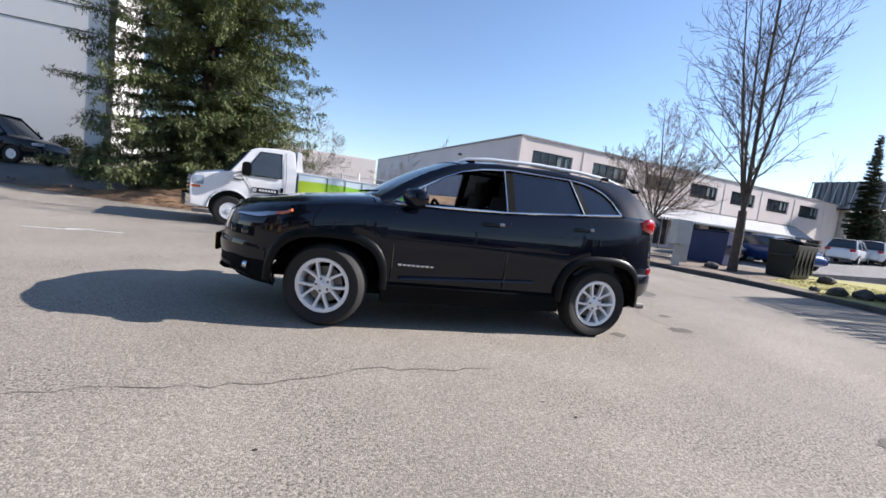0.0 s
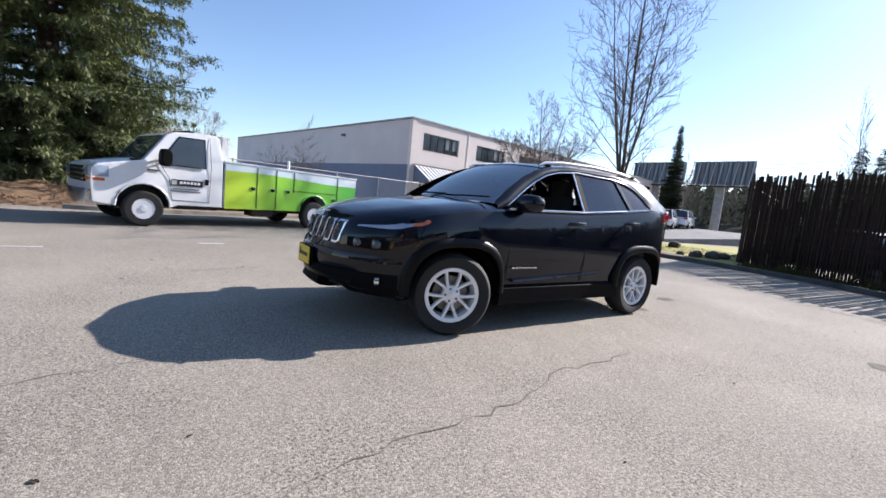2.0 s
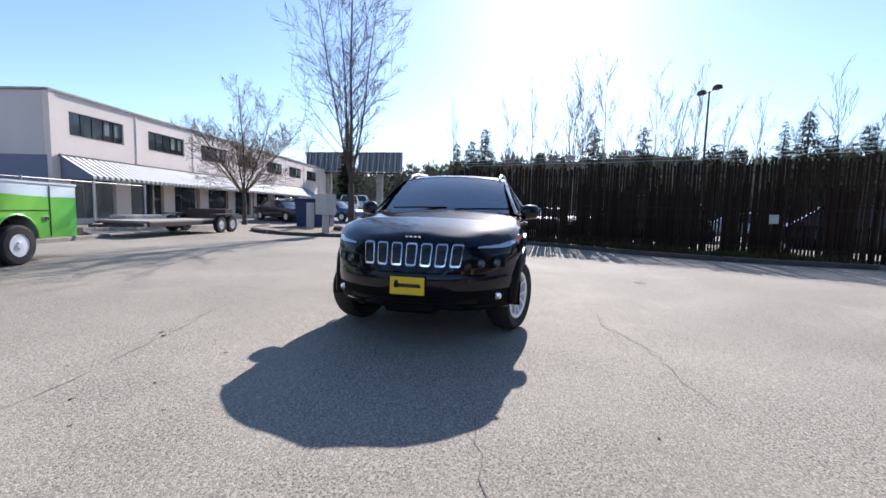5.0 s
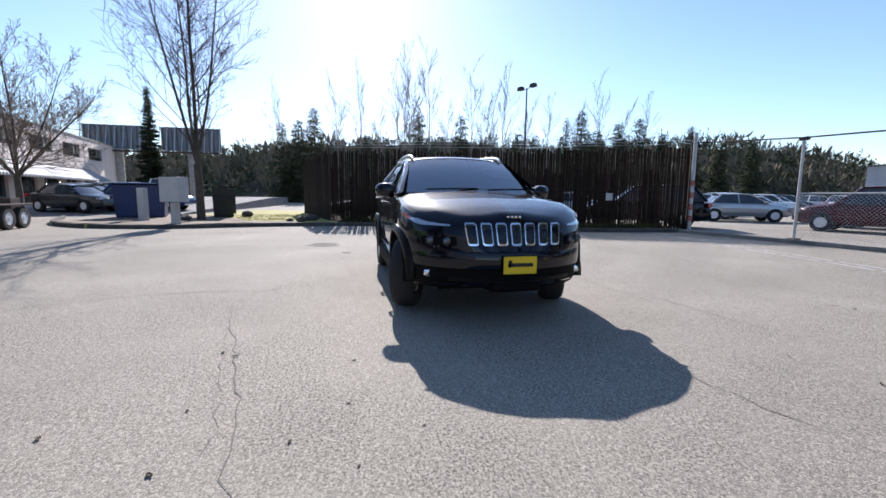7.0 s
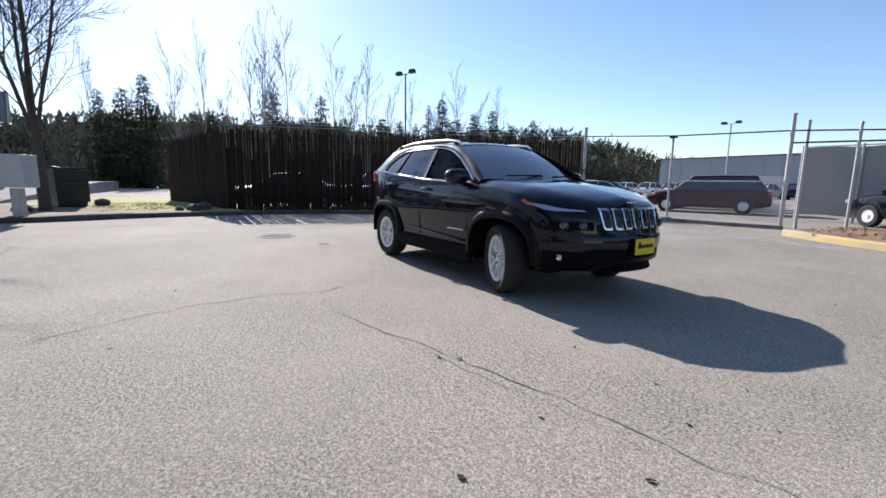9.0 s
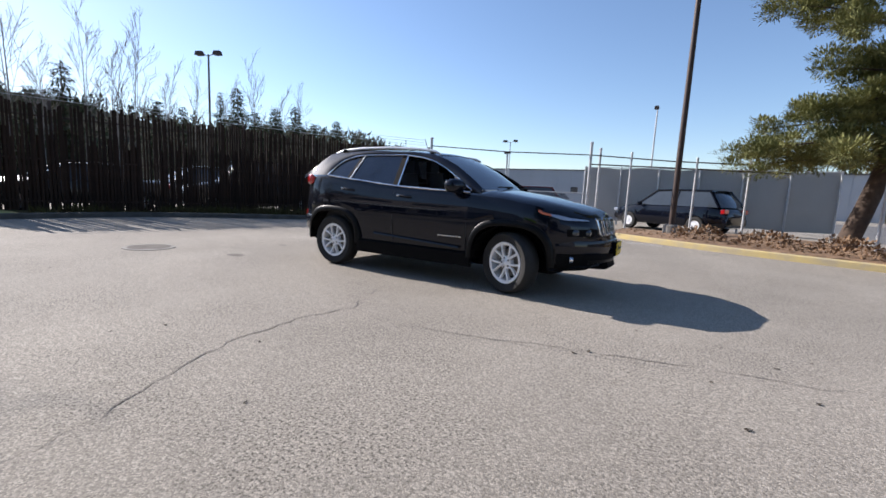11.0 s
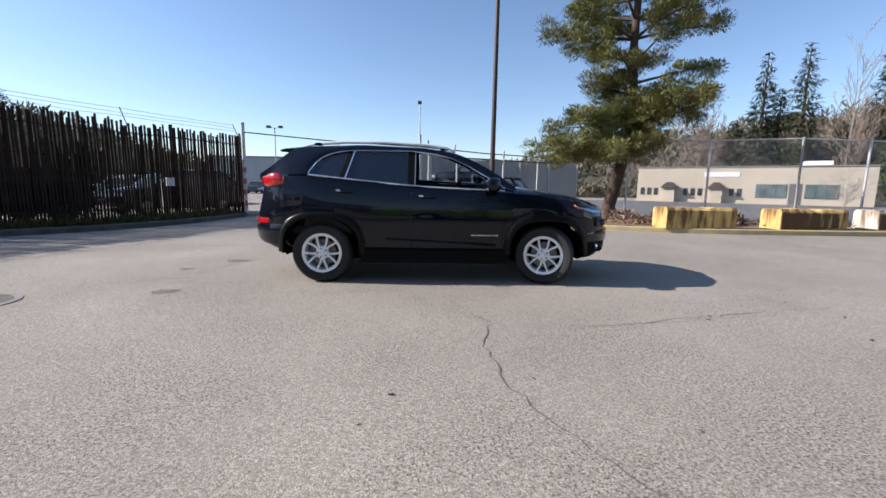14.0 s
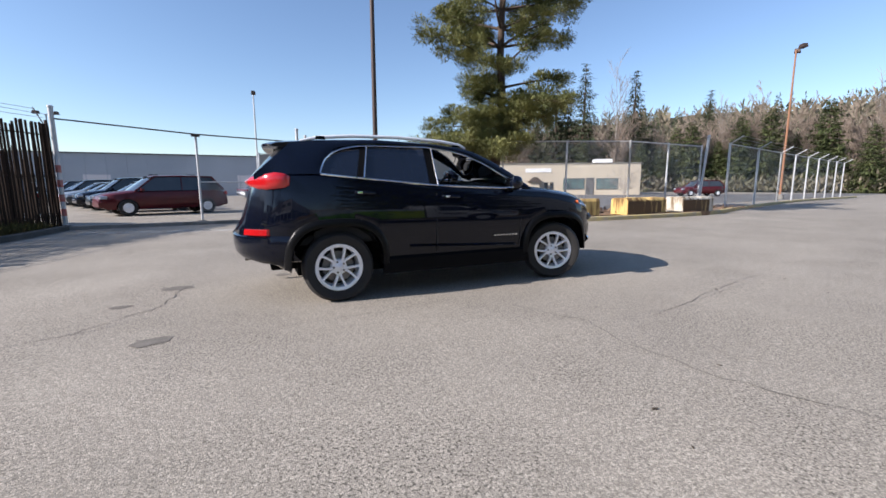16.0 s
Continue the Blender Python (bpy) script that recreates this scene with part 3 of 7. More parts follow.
spots = [(-3.67, 1.04), (-3.93, 1.36), (-3.69, 1.66), (-3.29, 2.21), (-2.76, 1.36), (-2.45, 2.26), (-3.82, 2.17), (-3.44, 2.77), (-3.37, 1.4), (0.27, 3.67), (0.4, 3.97), (-1.6, -2.68), (0.03, -2.27), (-3.78, -1.77), (-3.3, -1.67), (-2.53, 2.16)]
rnd = random.Random(11)
spots += [(rnd.uniform(-6, 6), rnd.choice((-1, 1)) * rnd.uniform(2.2, 5.0)) for _ in range(16)]
for x, y in spots:
    ob = new("dead_leaf", rnd.choice(LEAVES))
    ob.matrix_world = pose(x, y, 0.0, 0, 0, rnd.uniform(0, 360)) @ Matrix.Scale(rnd.uniform(0.35, 0.7), 4)
    tagged(ob, "small curled dark dead leaf on the asphalt", "leaf", "leaves on the lot")

from mathutils.bvhtree import BVHTree

# ---- the black sport utility vehicle; its nose points along -x ----
ARCH = (-1.335, 1.335)

def half_width(x):
    if x < -1.45:
        t = min(1.0, (-1.45 - x) / 0.86)
        return 0.915 * (1 - t ** 2.15) ** (1 / 2.15)
    if x > 1.35:
        t = min(1.0, (x - 1.35) / 0.925)
        return 0.92 * (1 - t ** 2.8) ** (1 / 2.8)
    return curve(((-1.45, 0.915), (-0.6, 0.905), (0.5, 0.905), (1.35, 0.92)), x)

def front_x(y):
    return -1.45 - 0.86 * (1 - min(0.999, abs(y) / 0.915) ** 2.15) ** (1 / 2.15)

TOP_C = ((-2.31, 0.62), (-2.295, 0.72), (-2.28, 0.81), (-2.255, 0.90), (-2.22, 0.95), (-2.14, 0.985), (-1.95, 1.03), (-1.6, 1.10), (-1.0, 1.18), (-0.95, 1.16), (1.6, 1.22), (1.95, 1.27), (2.05, 1.25), (2.13, 1.19), (2.16, 1.06), (2.19, 0.92), (2.22, 0.80), (2.26, 0.735), (2.275, 0.68))
TOP_S = ((-2.31, 0.61), (-2.275, 0.77), (-2.24, 0.86), (-2.18, 0.895), (-2.0, 0.93), (-1.9, 0.955), (-1.6, 1.03), (-1.2, 1.09), (-0.9, 1.105), (-0.82, 1.11), (0.25, 1.15), (1.05, 1.22), (1.5, 1.265), (1.95, 1.26), (2.05, 1.22), (2.12, 1.12), (2.16, 0.95), (2.19, 0.80), (2.275, 0.66))
ROOF_Z = ((-0.98, 1.14), (-0.75, 1.30), (-0.53, 1.43), (-0.3, 1.53), (-0.1, 1.58), (0.17, 1.61), (0.86, 1.63), (1.48, 1.605), (1.8, 1.575), (1.9, 1.56))
ROOF_Y = ((-0.98, 0.80), (-0.5, 0.67), (0.0, 0.605), (1.0, 0.605), (1.9, 0.56))
WIN_TOP = ((-0.82, 1.14), (-0.6, 1.275), (-0.38, 1.40), (-0.2, 1.48), (0.0, 1.53), (0.3, 1.565), (1.0, 1.56), (1.20, 1.53), (1.34, 1.475), (1.43, 1.39), (1.475, 1.28))

def lean(x, z):
    """How far the nose and the tail are set back at a height, from the widest line of the bumpers."""
    if x < -1.5:
        w = min(1.0, (-1.5 - x) / 0.55)
        return w * curve(((0.26, 0.12), (0.33, 0.05), (0.42, 0.015), (0.50, 0.004), (0.66, 0.0), (0.69, 0.035), (0.80, 0.03), (0.93, 0.04), (1.0, 0.02), (1.05, 0.0)), z)
    if x > 1.75:
        w = min(1.0, (x - 1.75) / 0.35)
        return -w * curve(((0.34, 0.20), (0.42, 0.09), (0.50, 0.02), (0.68, 0.0), (0.78, 0.01), (1.0, 0.035), (1.18, 0.05)), z)
    return 0.0

def belt(x):
    return curve(TOP_S, x)

def arch_floor(x):
    for a in ARCH:
        d = abs(x - a) / 0.47
        if d < 1:
            return 0.36 + 0.44 * (1 - d ** 2.5) ** (1 / 2.5)
    return 0.0

def side_y(x, z):
    """Half width of the upper body at a height above the belt."""
    zb, zr = belt(x), curve(ROOF_Z, x)
    yb = min(half_width(x) - 0.055, 0.86)
    return lerp(yb, curve(ROOF_Y, x), max(0.0, (z - zb) / max(0.05, zr - zb)))

def build_suv():
    suv = thing("sport_utility_vehicle", "black mid-size sport utility vehicle with chrome window trim, parked on asphalt", "car")
    xs = sorted({round(v, 3) for v in [-2.31, -2.303, -2.292, -2.277, -2.257, -2.23, -2.20, -2.17, -2.135, 2.07, 2.1, 2.13, 2.15, 2.17, 2.185, 2.2, 2.22, 2.25, 2.275] + [-2.10 + 0.04 * i for i in range(104)] + [a + s * d for a in ARCH for s in (-1, 1) for d in (0.469, 0.455, 0.43, 0.4, 0.37)]})
    body = Shape()
    bands = []
    for x in xs:
        w, zt, zc = half_width(x), curve(TOP_S, x), curve(TOP_C, x)
        zb = 0.27 + (0.16 * max(0.0, (x - 1.7) / 0.55) if x > 0 else 0.08 * max(0.0, (-x - 1.7) / 0.5))
        lo = max(zb, arch_floor(x))
        lo = min(lo, zt - 0.04)
        k = lambda z, lo=lo: max(z, lo)
        sh = zt - 0.075
        prof = [(max(0.02, w - 0.30), lo), (max(0.02, w - 0.10), lo), (max(0.02, w - 0.045), k(zb + 0.03)), (w - 0.022, k(0.40)), (w - 0.03, k(0.47)), (w - 0.012, k(0.60)), (w, k(min(0.80, sh - 0.03))), (w - 0.006, k(min(0.90, sh - 0.015))), (max(0.01, w - 0.022), k(sh)), (max(0.01, w - 0.045), k(zt - 0.02)), (max(0.008, w - 0.085), zt)]
        if x <= -0.93 or x >= 1.94:
            e = 0.0 if x > 1.9 else 1.0
            prof += [(max(0.006, w - 0.16), lerp(zt, zc, 0.30 + 0.15 * e)), (max(0.005, w - 0.34), lerp(zt, zc, 0.68)), (max(0.003, (w - 0.34) * 0.45), lerp(zt, zc, 0.94)), (0.0, zc)]
        bands.append((x, prof))
    # one loft a side for the flanks, and the hood and the tailgate closed over the middle
    for s in (-1, 1):
        body.rings([[(x, s * y, z) for y, z in p[:11]] for x, p in bands], closed=False)
        front = [b for b in bands if b[0] <= -0.93]
        back = [b for b in bands if b[0] >= 1.94]
        for grp in (front, back):
            body.rings([[(x, s * y, z) for y, z in p[10:]] for x, p in grp], closed=False)
    for x, p in (bands[0], bands[-1]):
        body.quad(*[(x, y, z) for y, z in p], *[(x, -y, z) for y, z in reversed(p[:-1])])
    body.v = [(x + lean(x, z), y, z) for x, y, z in body.v]
    part("body", body, M_CARPAINT, suv, "glossy black painted bodywork", smooth=35)
    tree = BVHTree.FromPolygons([Vector(v) for v in body.v], body.f)
    def nose(y, z):
        """Where the front of the body lies at a height and a place across."""
        hit = tree.ray_cast(Vector((-3.5, y, z)), Vector((1, 0, 0)))[0]
        return hit.x if hit is not None else front_x(y)
    # lower black cladding along sills and bumpers
    for s in (-1, 1):
        sill = Shape()
        pts = [-0.87 + 0.05 * i for i in range(36)]
        sill.rings([[(x, s * (half_width(x) - 0.06), 0.235), (x, s * (half_width(x) + 0.004), 0.25), (x, s * (half_width(x) + 0.012), 0.40), (x, s * (half_width(x) - 0.02), 0.425)] for x in pts], closed=True)
        part("sill_cladding", sill, M_PLASTIC, suv, smooth=30)
        strip = Shape()
        strip.rings([[(x, s * (half_width(x) - 0.03), 0.455 + 0.045 * (x + 0.7)), (x, s * (half_width(x) + 0.014), 0.458 + 0.045 * (x + 0.7)), (x, s * (half_width(x) + 0.010), 0.472 + 0.045 * (x + 0.7)), (x, s * (half_width(x) - 0.03), 0.486 + 0.045 * (x + 0.7))] for x in [-0.72 + 0.1 * i for i in range(14)]], closed=True)
        part("door_moulding", strip, M_CARPAINT, suv, smooth=30)
        for a in ARCH:
            trim = Shape()
            rings = []
            for i in range(33):
                t = math.pi * (0.0 + 1.0 * i / 32)
                c, q = math.cos(t), math.sin(t)
                def at(r, h, y):
                    x = a + r * math.copysign(abs(c) ** 0.72, c)
                    return (x, s * (max(0.84, half_width(x)) + y), 0.36 + h * math.copysign(abs(q) ** 0.72, q))
                rings.append([at(0.445, 0.405, -0.10), at(0.445, 0.405, 0.022), at(0.455, 0.415, 0.028), at(0.495, 0.458, 0.022), at(0.51, 0.478, 0.006), at(0.512, 0.48, -0.03)])
            trim.rings(rings, closed=True)
            part("arch_trim", trim, M_TRIM, suv, "satin black wheel arch trim", smooth=40)
            liner = Shape()
            liner.rings([[(a + 0.46 * math.cos(math.pi * i / 16), s * y, 0.34 + 0.43 * math.sin(math.pi * i / 16)) for i in range(17)] for y in (0.90, 0.50)], closed=False)
            liner.quad(*[(a + 0.46 * math.cos(math.pi * i / 16), s * 0.5, 0.34 + 0.43 * math.sin(math.pi * i / 16)) for i in range(17)])
            part("wheel_liner", liner, M_PLASTIC, suv)
    under = Shape().box((0, 0, 0.31), (3.4, 1.1, 0.16)).box((1.6, 0.0, 0.36), (0.7, 0.9, 0.14))
    part("underbody", under, M_PLASTIC, suv, bevel=0.02)
    ends = Shape()
    ends.rings([[(nose(y, max(0.345, z)) + d, y, z) for z, d in ((0.305, 0.10), (0.315, 0.03), (0.345, -0.004), (0.40, -0.008), (0.46, -0.008), (0.505, -0.006))] for y in [-0.80 + 0.04 * i for i in range(41)]], closed=False)
    part("front_apron", ends, M_PLASTIC, suv, smooth=40)
    inlet = Shape()
    inlet.rings([[(nose(y, z) + d, y, z) for z, d in ((0.40, -0.002), (0.405, -0.016), (0.435, -0.016), (0.44, -0.002))] for y in [-0.56 + 0.04 * i for i in range(29)]], closed=False)
    part("lower_grille_bar", inlet, M_TRIM, suv, smooth=30)
    lip = Shape()
    lip.rings([[(nose(y, 0.55) + d, y, z) for z, d in ((0.50, 0.02), (0.512, -0.010), (0.56, -0.020), (0.62, -0.018), (0.652, -0.006), (0.664, 0.03))] for y in [-0.82 + 0.041 * i for i in range(41)]], closed=False)
    part("front_bumper", lip, M_CARPAINT, suv, "glossy black front bumper", smooth=40)
    rearb = Shape()
    rx = lambda y: 1.35 + 0.925 * (1 - min(0.999, abs(y) / 0.92) ** 2.8) ** (1 / 2.8)
    rearb.rings([[(rx(y) + d, y, z) for z, d in ((0.43, -0.12), (0.44, -0.045), (0.50, 0.006), (0.60, 0.018), (0.67, 0.014), (0.685, -0.02))] for y in [-0.89 + 0.0445 * i for i in range(41)]], closed=False)
    part("rear_bumper", rearb, M_CARPAINT, suv, "glossy black rear bumper", smooth=40)
    # roof, side frames, pillars
    roof = Shape()
    rxs = [-0.20, -0.15, -0.1, 0.0, 0.17, 0.4, 0.65, 0.9, 1.2, 1.48, 1.6, 1.7, 1.77]
    roof.rings([[(x - 0.06 * (1 - (k / 6) ** 2) * (1 if x < 0 else 0) + 0.06 * (1 - (k / 6) ** 2) * (1 if x > 1.65 else 0), curve(ROOF_Y, x) * k / 6, curve(ROOF_Z, x) + 0.04 * (1 - abs(k / 6) ** 2.4)) for k in range(-6, 7)] for x in rxs], closed=False)
    part("roof", roof, M_CARPAINT, suv, "black painted roof", smooth=40)
    spoiler = Shape()
    spoiler.rings([[(1.66 + 0.05 * (1 - (k / 6) ** 2), 0.575 * k / 6, 1.588 + 0.04 * (1 - (k / 6) ** 2)), (1.84 + 0.07 * (1 - (k / 6) ** 2), 0.575 * k / 6, 1.572 + 0.035 * (1 - (k / 6) ** 2)), (1.885 + 0.07 * (1 - (k / 6) ** 2), 0.57 * k / 6, 1.555 + 0.035 * (1 - (k / 6) ** 2)), (1.875 + 0.07 * (1 - (k / 6) ** 2), 0.565 * k / 6, 1.535 + 0.03 * (1 - (k / 6) ** 2)), (1.70, 0.57 * k / 6, 1.525 + 0.03 * (1 - (k / 6) ** 2))] for k in range(-6, 7)], closed=True)
    part("rear_spoiler", spoiler, M_CARPAINT, suv, smooth=40)
    for s in (-1, 1):
        frame_ = Shape()
        fx = [-0.95, -0.82] + [-0.75 + 0.06 * i for i in range(42)]
        rows = []
        for x in fx:
            z0 = max(belt(x), curve(WIN_TOP, x)) if -0.82 <= x <= 1.475 else belt(x)
            zr = curve(ROOF_Z, x)
            z0 = min(z0, zr - 0.005)
            rows.append([(x, s * (side_y(x, lerp(z0, zr, t)) + 0.022 * math.sin(math.pi * t)), lerp(z0, zr, t)) for t in (0, 0.2, 0.4, 0.6, 0.8, 1)])
        frame_.rings(rows, closed=False)
        part("side_frame", frame_, M_CARPAINT, suv, smooth=40)
        dp = Shape()
        rows = []
        for x in [1.47 + 0.059 * i for i in range(11)]:
            zt = curve(ROOF_Z, x) if x <= 1.72 else lerp(1.57, 1.26, (x - 1.72) / 0.34)
            zb = belt(x)
            rows.append([(x, s * side_y(min(x, 1.92), lerp(zb, max(zb + 0.01, zt), t)), lerp(zb, max(zb + 0.01, zt), t)) for t in (0, 0.33, 0.66, 1)])
        dp.rings(rows, closed=False)
        part("rear_pillar", dp, M_CARPAINT, suv, smooth=40)
        for name, x0, x1, mat_ in (("front_side_window", -0.80, 0.27, M_GLASS), ("rear_side_window", 0.32, 1.05, M_DARKGLASS), ("quarter_window", 1.125, 1.472, M_DARKGLASS)):
            g = Shape()
            n = 16
            rows = []
            for i in range(n + 1):
                x = lerp(x0, x1, i / n)
                za, zb = belt(x) + 0.004, max(belt(x) + 0.006, curve(WIN_TOP, x))
                slant = {"rear_side_window": i / n, "quarter_window": 1 - i / n}.get(name, 0.0) * -0.088
                rows.append([(x + slant * t, s * (side_y(x, lerp(za, zb, t)) - 0.012), lerp(za, zb, t)) for t in (0, 0.5, 1)])
            g.rings(rows, closed=False)
            if name == "front_side_window" and s < 0:
                # this front door window is wound down
                continue
            part(name, g, mat_, suv, "clear door glass" if mat_ is M_GLASS else "dark privacy glass", smooth=40)
        for x0, x1 in ((0.23, 0.33), (1.045, 1.125)):
            pl = Shape()
            tilt = -0.022 if x0 > 1 else 0.0
            rows = []
            for x in (x0, x1):
                za, zb = belt(x), curve(WIN_TOP, x) + 0.01
                rows.append([(x + tilt * t * 4, s * (side_y(x, lerp(za, zb, t)) - 0.002), lerp(za, zb, t)) for t in (0, 0.5, 1)])
            pl.rings(rows, closed=False)
            part("door_pillar", pl, M_PLASTIC, suv)
            ch = Shape()
            xm = x0 + 0.012
            za, zb = belt(xm), curve(WIN_TOP, xm)
            ch.tube([(xm + tilt * t * 4, s * (side_y(xm, lerp(za, zb, t)) + 0.004), lerp(za, zb, t)) for t in (0, 0.5, 1)], 0.008, 6)
            part("pillar_strip", ch, M_CHROME, suv, "bright strip")
        trimc = Shape()
        low = [(x, s * (side_y(x, belt(x)) + 0.006), belt(x) + 0.002) for x in [-0.82 + 0.0956 * i for i in range(25)]]
        up = [(x, s * (side_y(x, curve(WIN_TOP, x)) + 0.006), curve(WIN_TOP, x)) for x in [-0.82, -0.7, -0.6, -0.5, -0.38, -0.2, 0.0, 0.15, 0.3, 0.6, 0.9, 1.05, 1.14, 1.24, 1.32, 1.36, 1.39, 1.42, 1.45, 1.475]]
        trimc.tube(low, 0.011, 6)
        trimc.tube(up + [low[-1]], 0.009, 6)
        part("window_trim", trimc, M_CHROME, suv, "chrome window surround", smooth=60)
        rail = Shape()
        rail.tube([(-0.22, s * 0.575, 1.575), (-0.14, s * 0.575, 1.612), (0.1, s * 0.575, 1.645), (0.6, s * 0.575, 1.667), (1.1, s * 0.57, 1.662), (1.45, s * 0.565, 1.635), (1.62, s * 0.56, 1.595)], [0.012, 0.018, 0.018, 0.018, 0.018, 0.018, 0.012], 8)
        part("roof_rail", rail, M_ALLOY, suv, "silver roof rail", smooth=50)
        for x in (-0.1, 1.42):
            part("rail_foot", Shape().box((x, s * 0.575, curve(ROOF_Z, x) + 0.025), (0.10, 0.03, 0.035), taper=0.8), M_PLASTIC, suv, bevel=0.008)
        mirror = Shape()
        rows = []
        for t, rx_, rz_ in ((-1, 0.3, 0.3), (-0.85, 0.72, 0.72), (-0.4, 0.98, 1.0), (0.1, 1.0, 1.0), (0.6, 0.95, 0.92), (0.88, 0.68, 0.6), (1, 0.3, 0.25)):
            y = s * (0.965 + 0.105 * t)
            rows.append([(-0.67 + 0.04 * t + 0.085 * rx_ * math.cos(a), y, 1.18 + 0.082 * rz_ * math.copysign(abs(math.sin(a)) ** 0.75, math.sin(a))) for a in [2 * math.pi * i / 14 for i in range(14)]])
        mirror.rings(rows)
        mo = part("door_mirror", mirror, M_CARPAINT, suv, "black door mirror", smooth=50)
        part("mirror_glass", Shape().box((-0.588, s * 0.965, 1.18), (0.012, 0.16, 0.115)), M_CHROME, mo, bevel=0.004)
        part("mirror_arm", Shape().box((-0.67, s * 0.865, 1.12), (0.09, 0.10, 0.05)), M_PLASTIC, mo, bevel=0.01)
        for x0, z in ((0.0, 1.025), (0.95, 1.075)):
            h = Shape().tube([(x0, s * (half_width(x0) - 0.03), z), (x0 + 0.03, s * (half_width(x0) + 0.018), z + 0.003), (x0 + 0.18, s * (half_width(x0) + 0.018), z + 0.012), (x0 + 0.21, s * (half_width(x0) - 0.03), z + 0.014)], [0.014, 0.016, 0.016, 0.014], 8)
            ho = part("door_handle", h, M_CARPAINT, suv, "black door handle with bright cap", smooth=50)
            part("handle_cap", Shape().box((x0 + 0.17, s * (half_width(x0) + 0.03), z + 0.012), (0.05, 0.012, 0.022)), M_CHROME, ho, bevel=0.004)
        for x0, x1, z0, z1 in ((-0.80, -0.80, 0.44, 1.09), (0.28, 0.28, 0.44, 1.12), (1.06, 0.93, 1.16, 0.62)):
            part("door_seam", Shape().tube([(lerp(x0, x1, t), s * (half_width(0.2) + (0.0 if 0.5 < lerp(z0, z1, t) < 0.95 else -0.02) - 0.004), lerp(z0, z1, t)) for t in (0, 0.2, 0.5, 0.8, 0.93)], 0.006, 4), M_INK_SHADE, suv)
        nm = Shape()
        for i in range(8):
            nm.box((-0.73 + 0.041 * i, s * (half_width(-0.6) + 0.004), 0.587), (0.030, 0.006, 0.014 if i else 0.018))
        part("door_badge", nm, M_CHROME, suv, "small chrome badge bars", bevel=0.002)
        # lamps
        hl = Shape()
        ys = [0.54, 0.61, 0.68, 0.74, 0.79, 0.83, 0.86]
        rows = []
        for i, y in enumerate(ys):
            z1 = lerp(0.905, 0.965, i / 6)
            h = lerp(0.040, 0.068, min(1, i / 3)) * (1 if i < 5 else 0.75)
            x = nose(y, z1 - h) - 0.006
            rows.append([(x + 0.03, s * y, z1 - h), (x - 0.004, s * (y + 0.006), z1 - h), (x + 0.02, s * (y - 0.002), z1 - 0.5 * h), (x + 0.045, s * (y - 0.014), z1), (x + 0.08, s * (y - 0.02), z1)])
        x2 = -1.66
        w2 = half_width(x2)
        rows.append([(x2 + 0.02, s * (w2 - 0.04), 0.945), (x2, s * (w2 + 0.004), 0.945), (x2, s * (w2 + 0.002), 0.955), (x2, s * (w2 - 0.006), 0.965), (x2 + 0.02, s * (w2 - 0.04), 0.965)])
        hl.rings(rows[:6])
        ho = part("headlamp", hl, M_LAMP, suv, "slim clear headlamp strip", smooth=50)
        part("amber_marker", Shape().rings(rows[5:]), M_AMBER, ho, "amber side marker", smooth=50)
        mlamp = Shape()
        mrows = []
        for y in (0.50, 0.58, 0.66, 0.72, 0.76):
            x = nose(y, 0.74)
            mrows.append([(x + 0.05, s * y, 0.695), (x - 0.014, s * y, 0.70), (x - 0.010, s * y, 0.775), (x + 0.05, s * y, 0.785)])
        mlamp.rings(mrows)
        mo = part("projector_lamp", mlamp, M_PLASTIC, suv, "dark projector lamp housing", bevel=0.01)
        for y in (0.57, 0.69):
            part("projector_lens", Shape().lathe([(0.0, -0.03), (0.02, -0.028), (0.038, -0.018), (0.042, 0.03)], 16, "y"), M_LENS, mo, smooth=50).matrix_local = pose(nose(y, 0.738) - 0.012 + 0.012, s * y, 0.738, 0, 0, -90)
        fog = Shape().lathe([(0.008, -0.010), (0.024, -0.012), (0.034, -0.006), (0.036, 0.03)], 18, "y")
        fo = part("fog_lamp", fog, M_CHROME, suv, "round chrome-ringed fog lamp", smooth=50)
        fo.matrix_local = pose(nose(0.70, 0.45) - 0.010, s * 0.70, 0.45, 0, 0, -90 + s * 22)
        tl = Shape()
        trows = []
        for x, y0, hz in ((1.76, 0.858, 0.045), (1.80, 0.862, 0.070), (1.88, 0.838, 0.082), (1.96, 0.775, 0.080), (2.03, 0.695, 0.07), (2.09, 0.60, 0.05), (2.125, 0.51, 0.02)):
            zc = 1.19 + (0.012 if x < 1.95 else 0)
            hz *= 0.92
            trows.append([(x + 0.012 * math.cos(a), s * (y0 + 0.004 + 0.02 * math.cos(a)), zc + hz * math.sin(a)) for a in [2 * math.pi * i / 12 for i in range(12)]])
        tl.rings(trows)
        part("tail_lamp", tl, M_RED, suv, "red wraparound tail lamp", smooth=60)
        part("rear_reflector", Shape().rings([[(rx(y) - 0.01, s * y, 0.685), (rx(y) + 0.016, s * y, 0.69), (rx(y) + 0.010, s * y, 0.742), (rx(y) - 0.02, s * y, 0.748)] for y in (0.60, 0.66, 0.71, 0.76, 0.80)]), M_RED, suv, "red rear reflector")
        # wheels
        for a in ARCH:
            wheel = thing("wheel", "", "", pose(a, s * 0.79, 0.350, 0, 0, (-20 if a < 0 else 0) + (180 if s < 0 else 0)))
            wheel.parent = suv
            build_wheel(wheel, 0.350, 0.225)
    # glass, cabin
    ws = Shape()
    rows = []
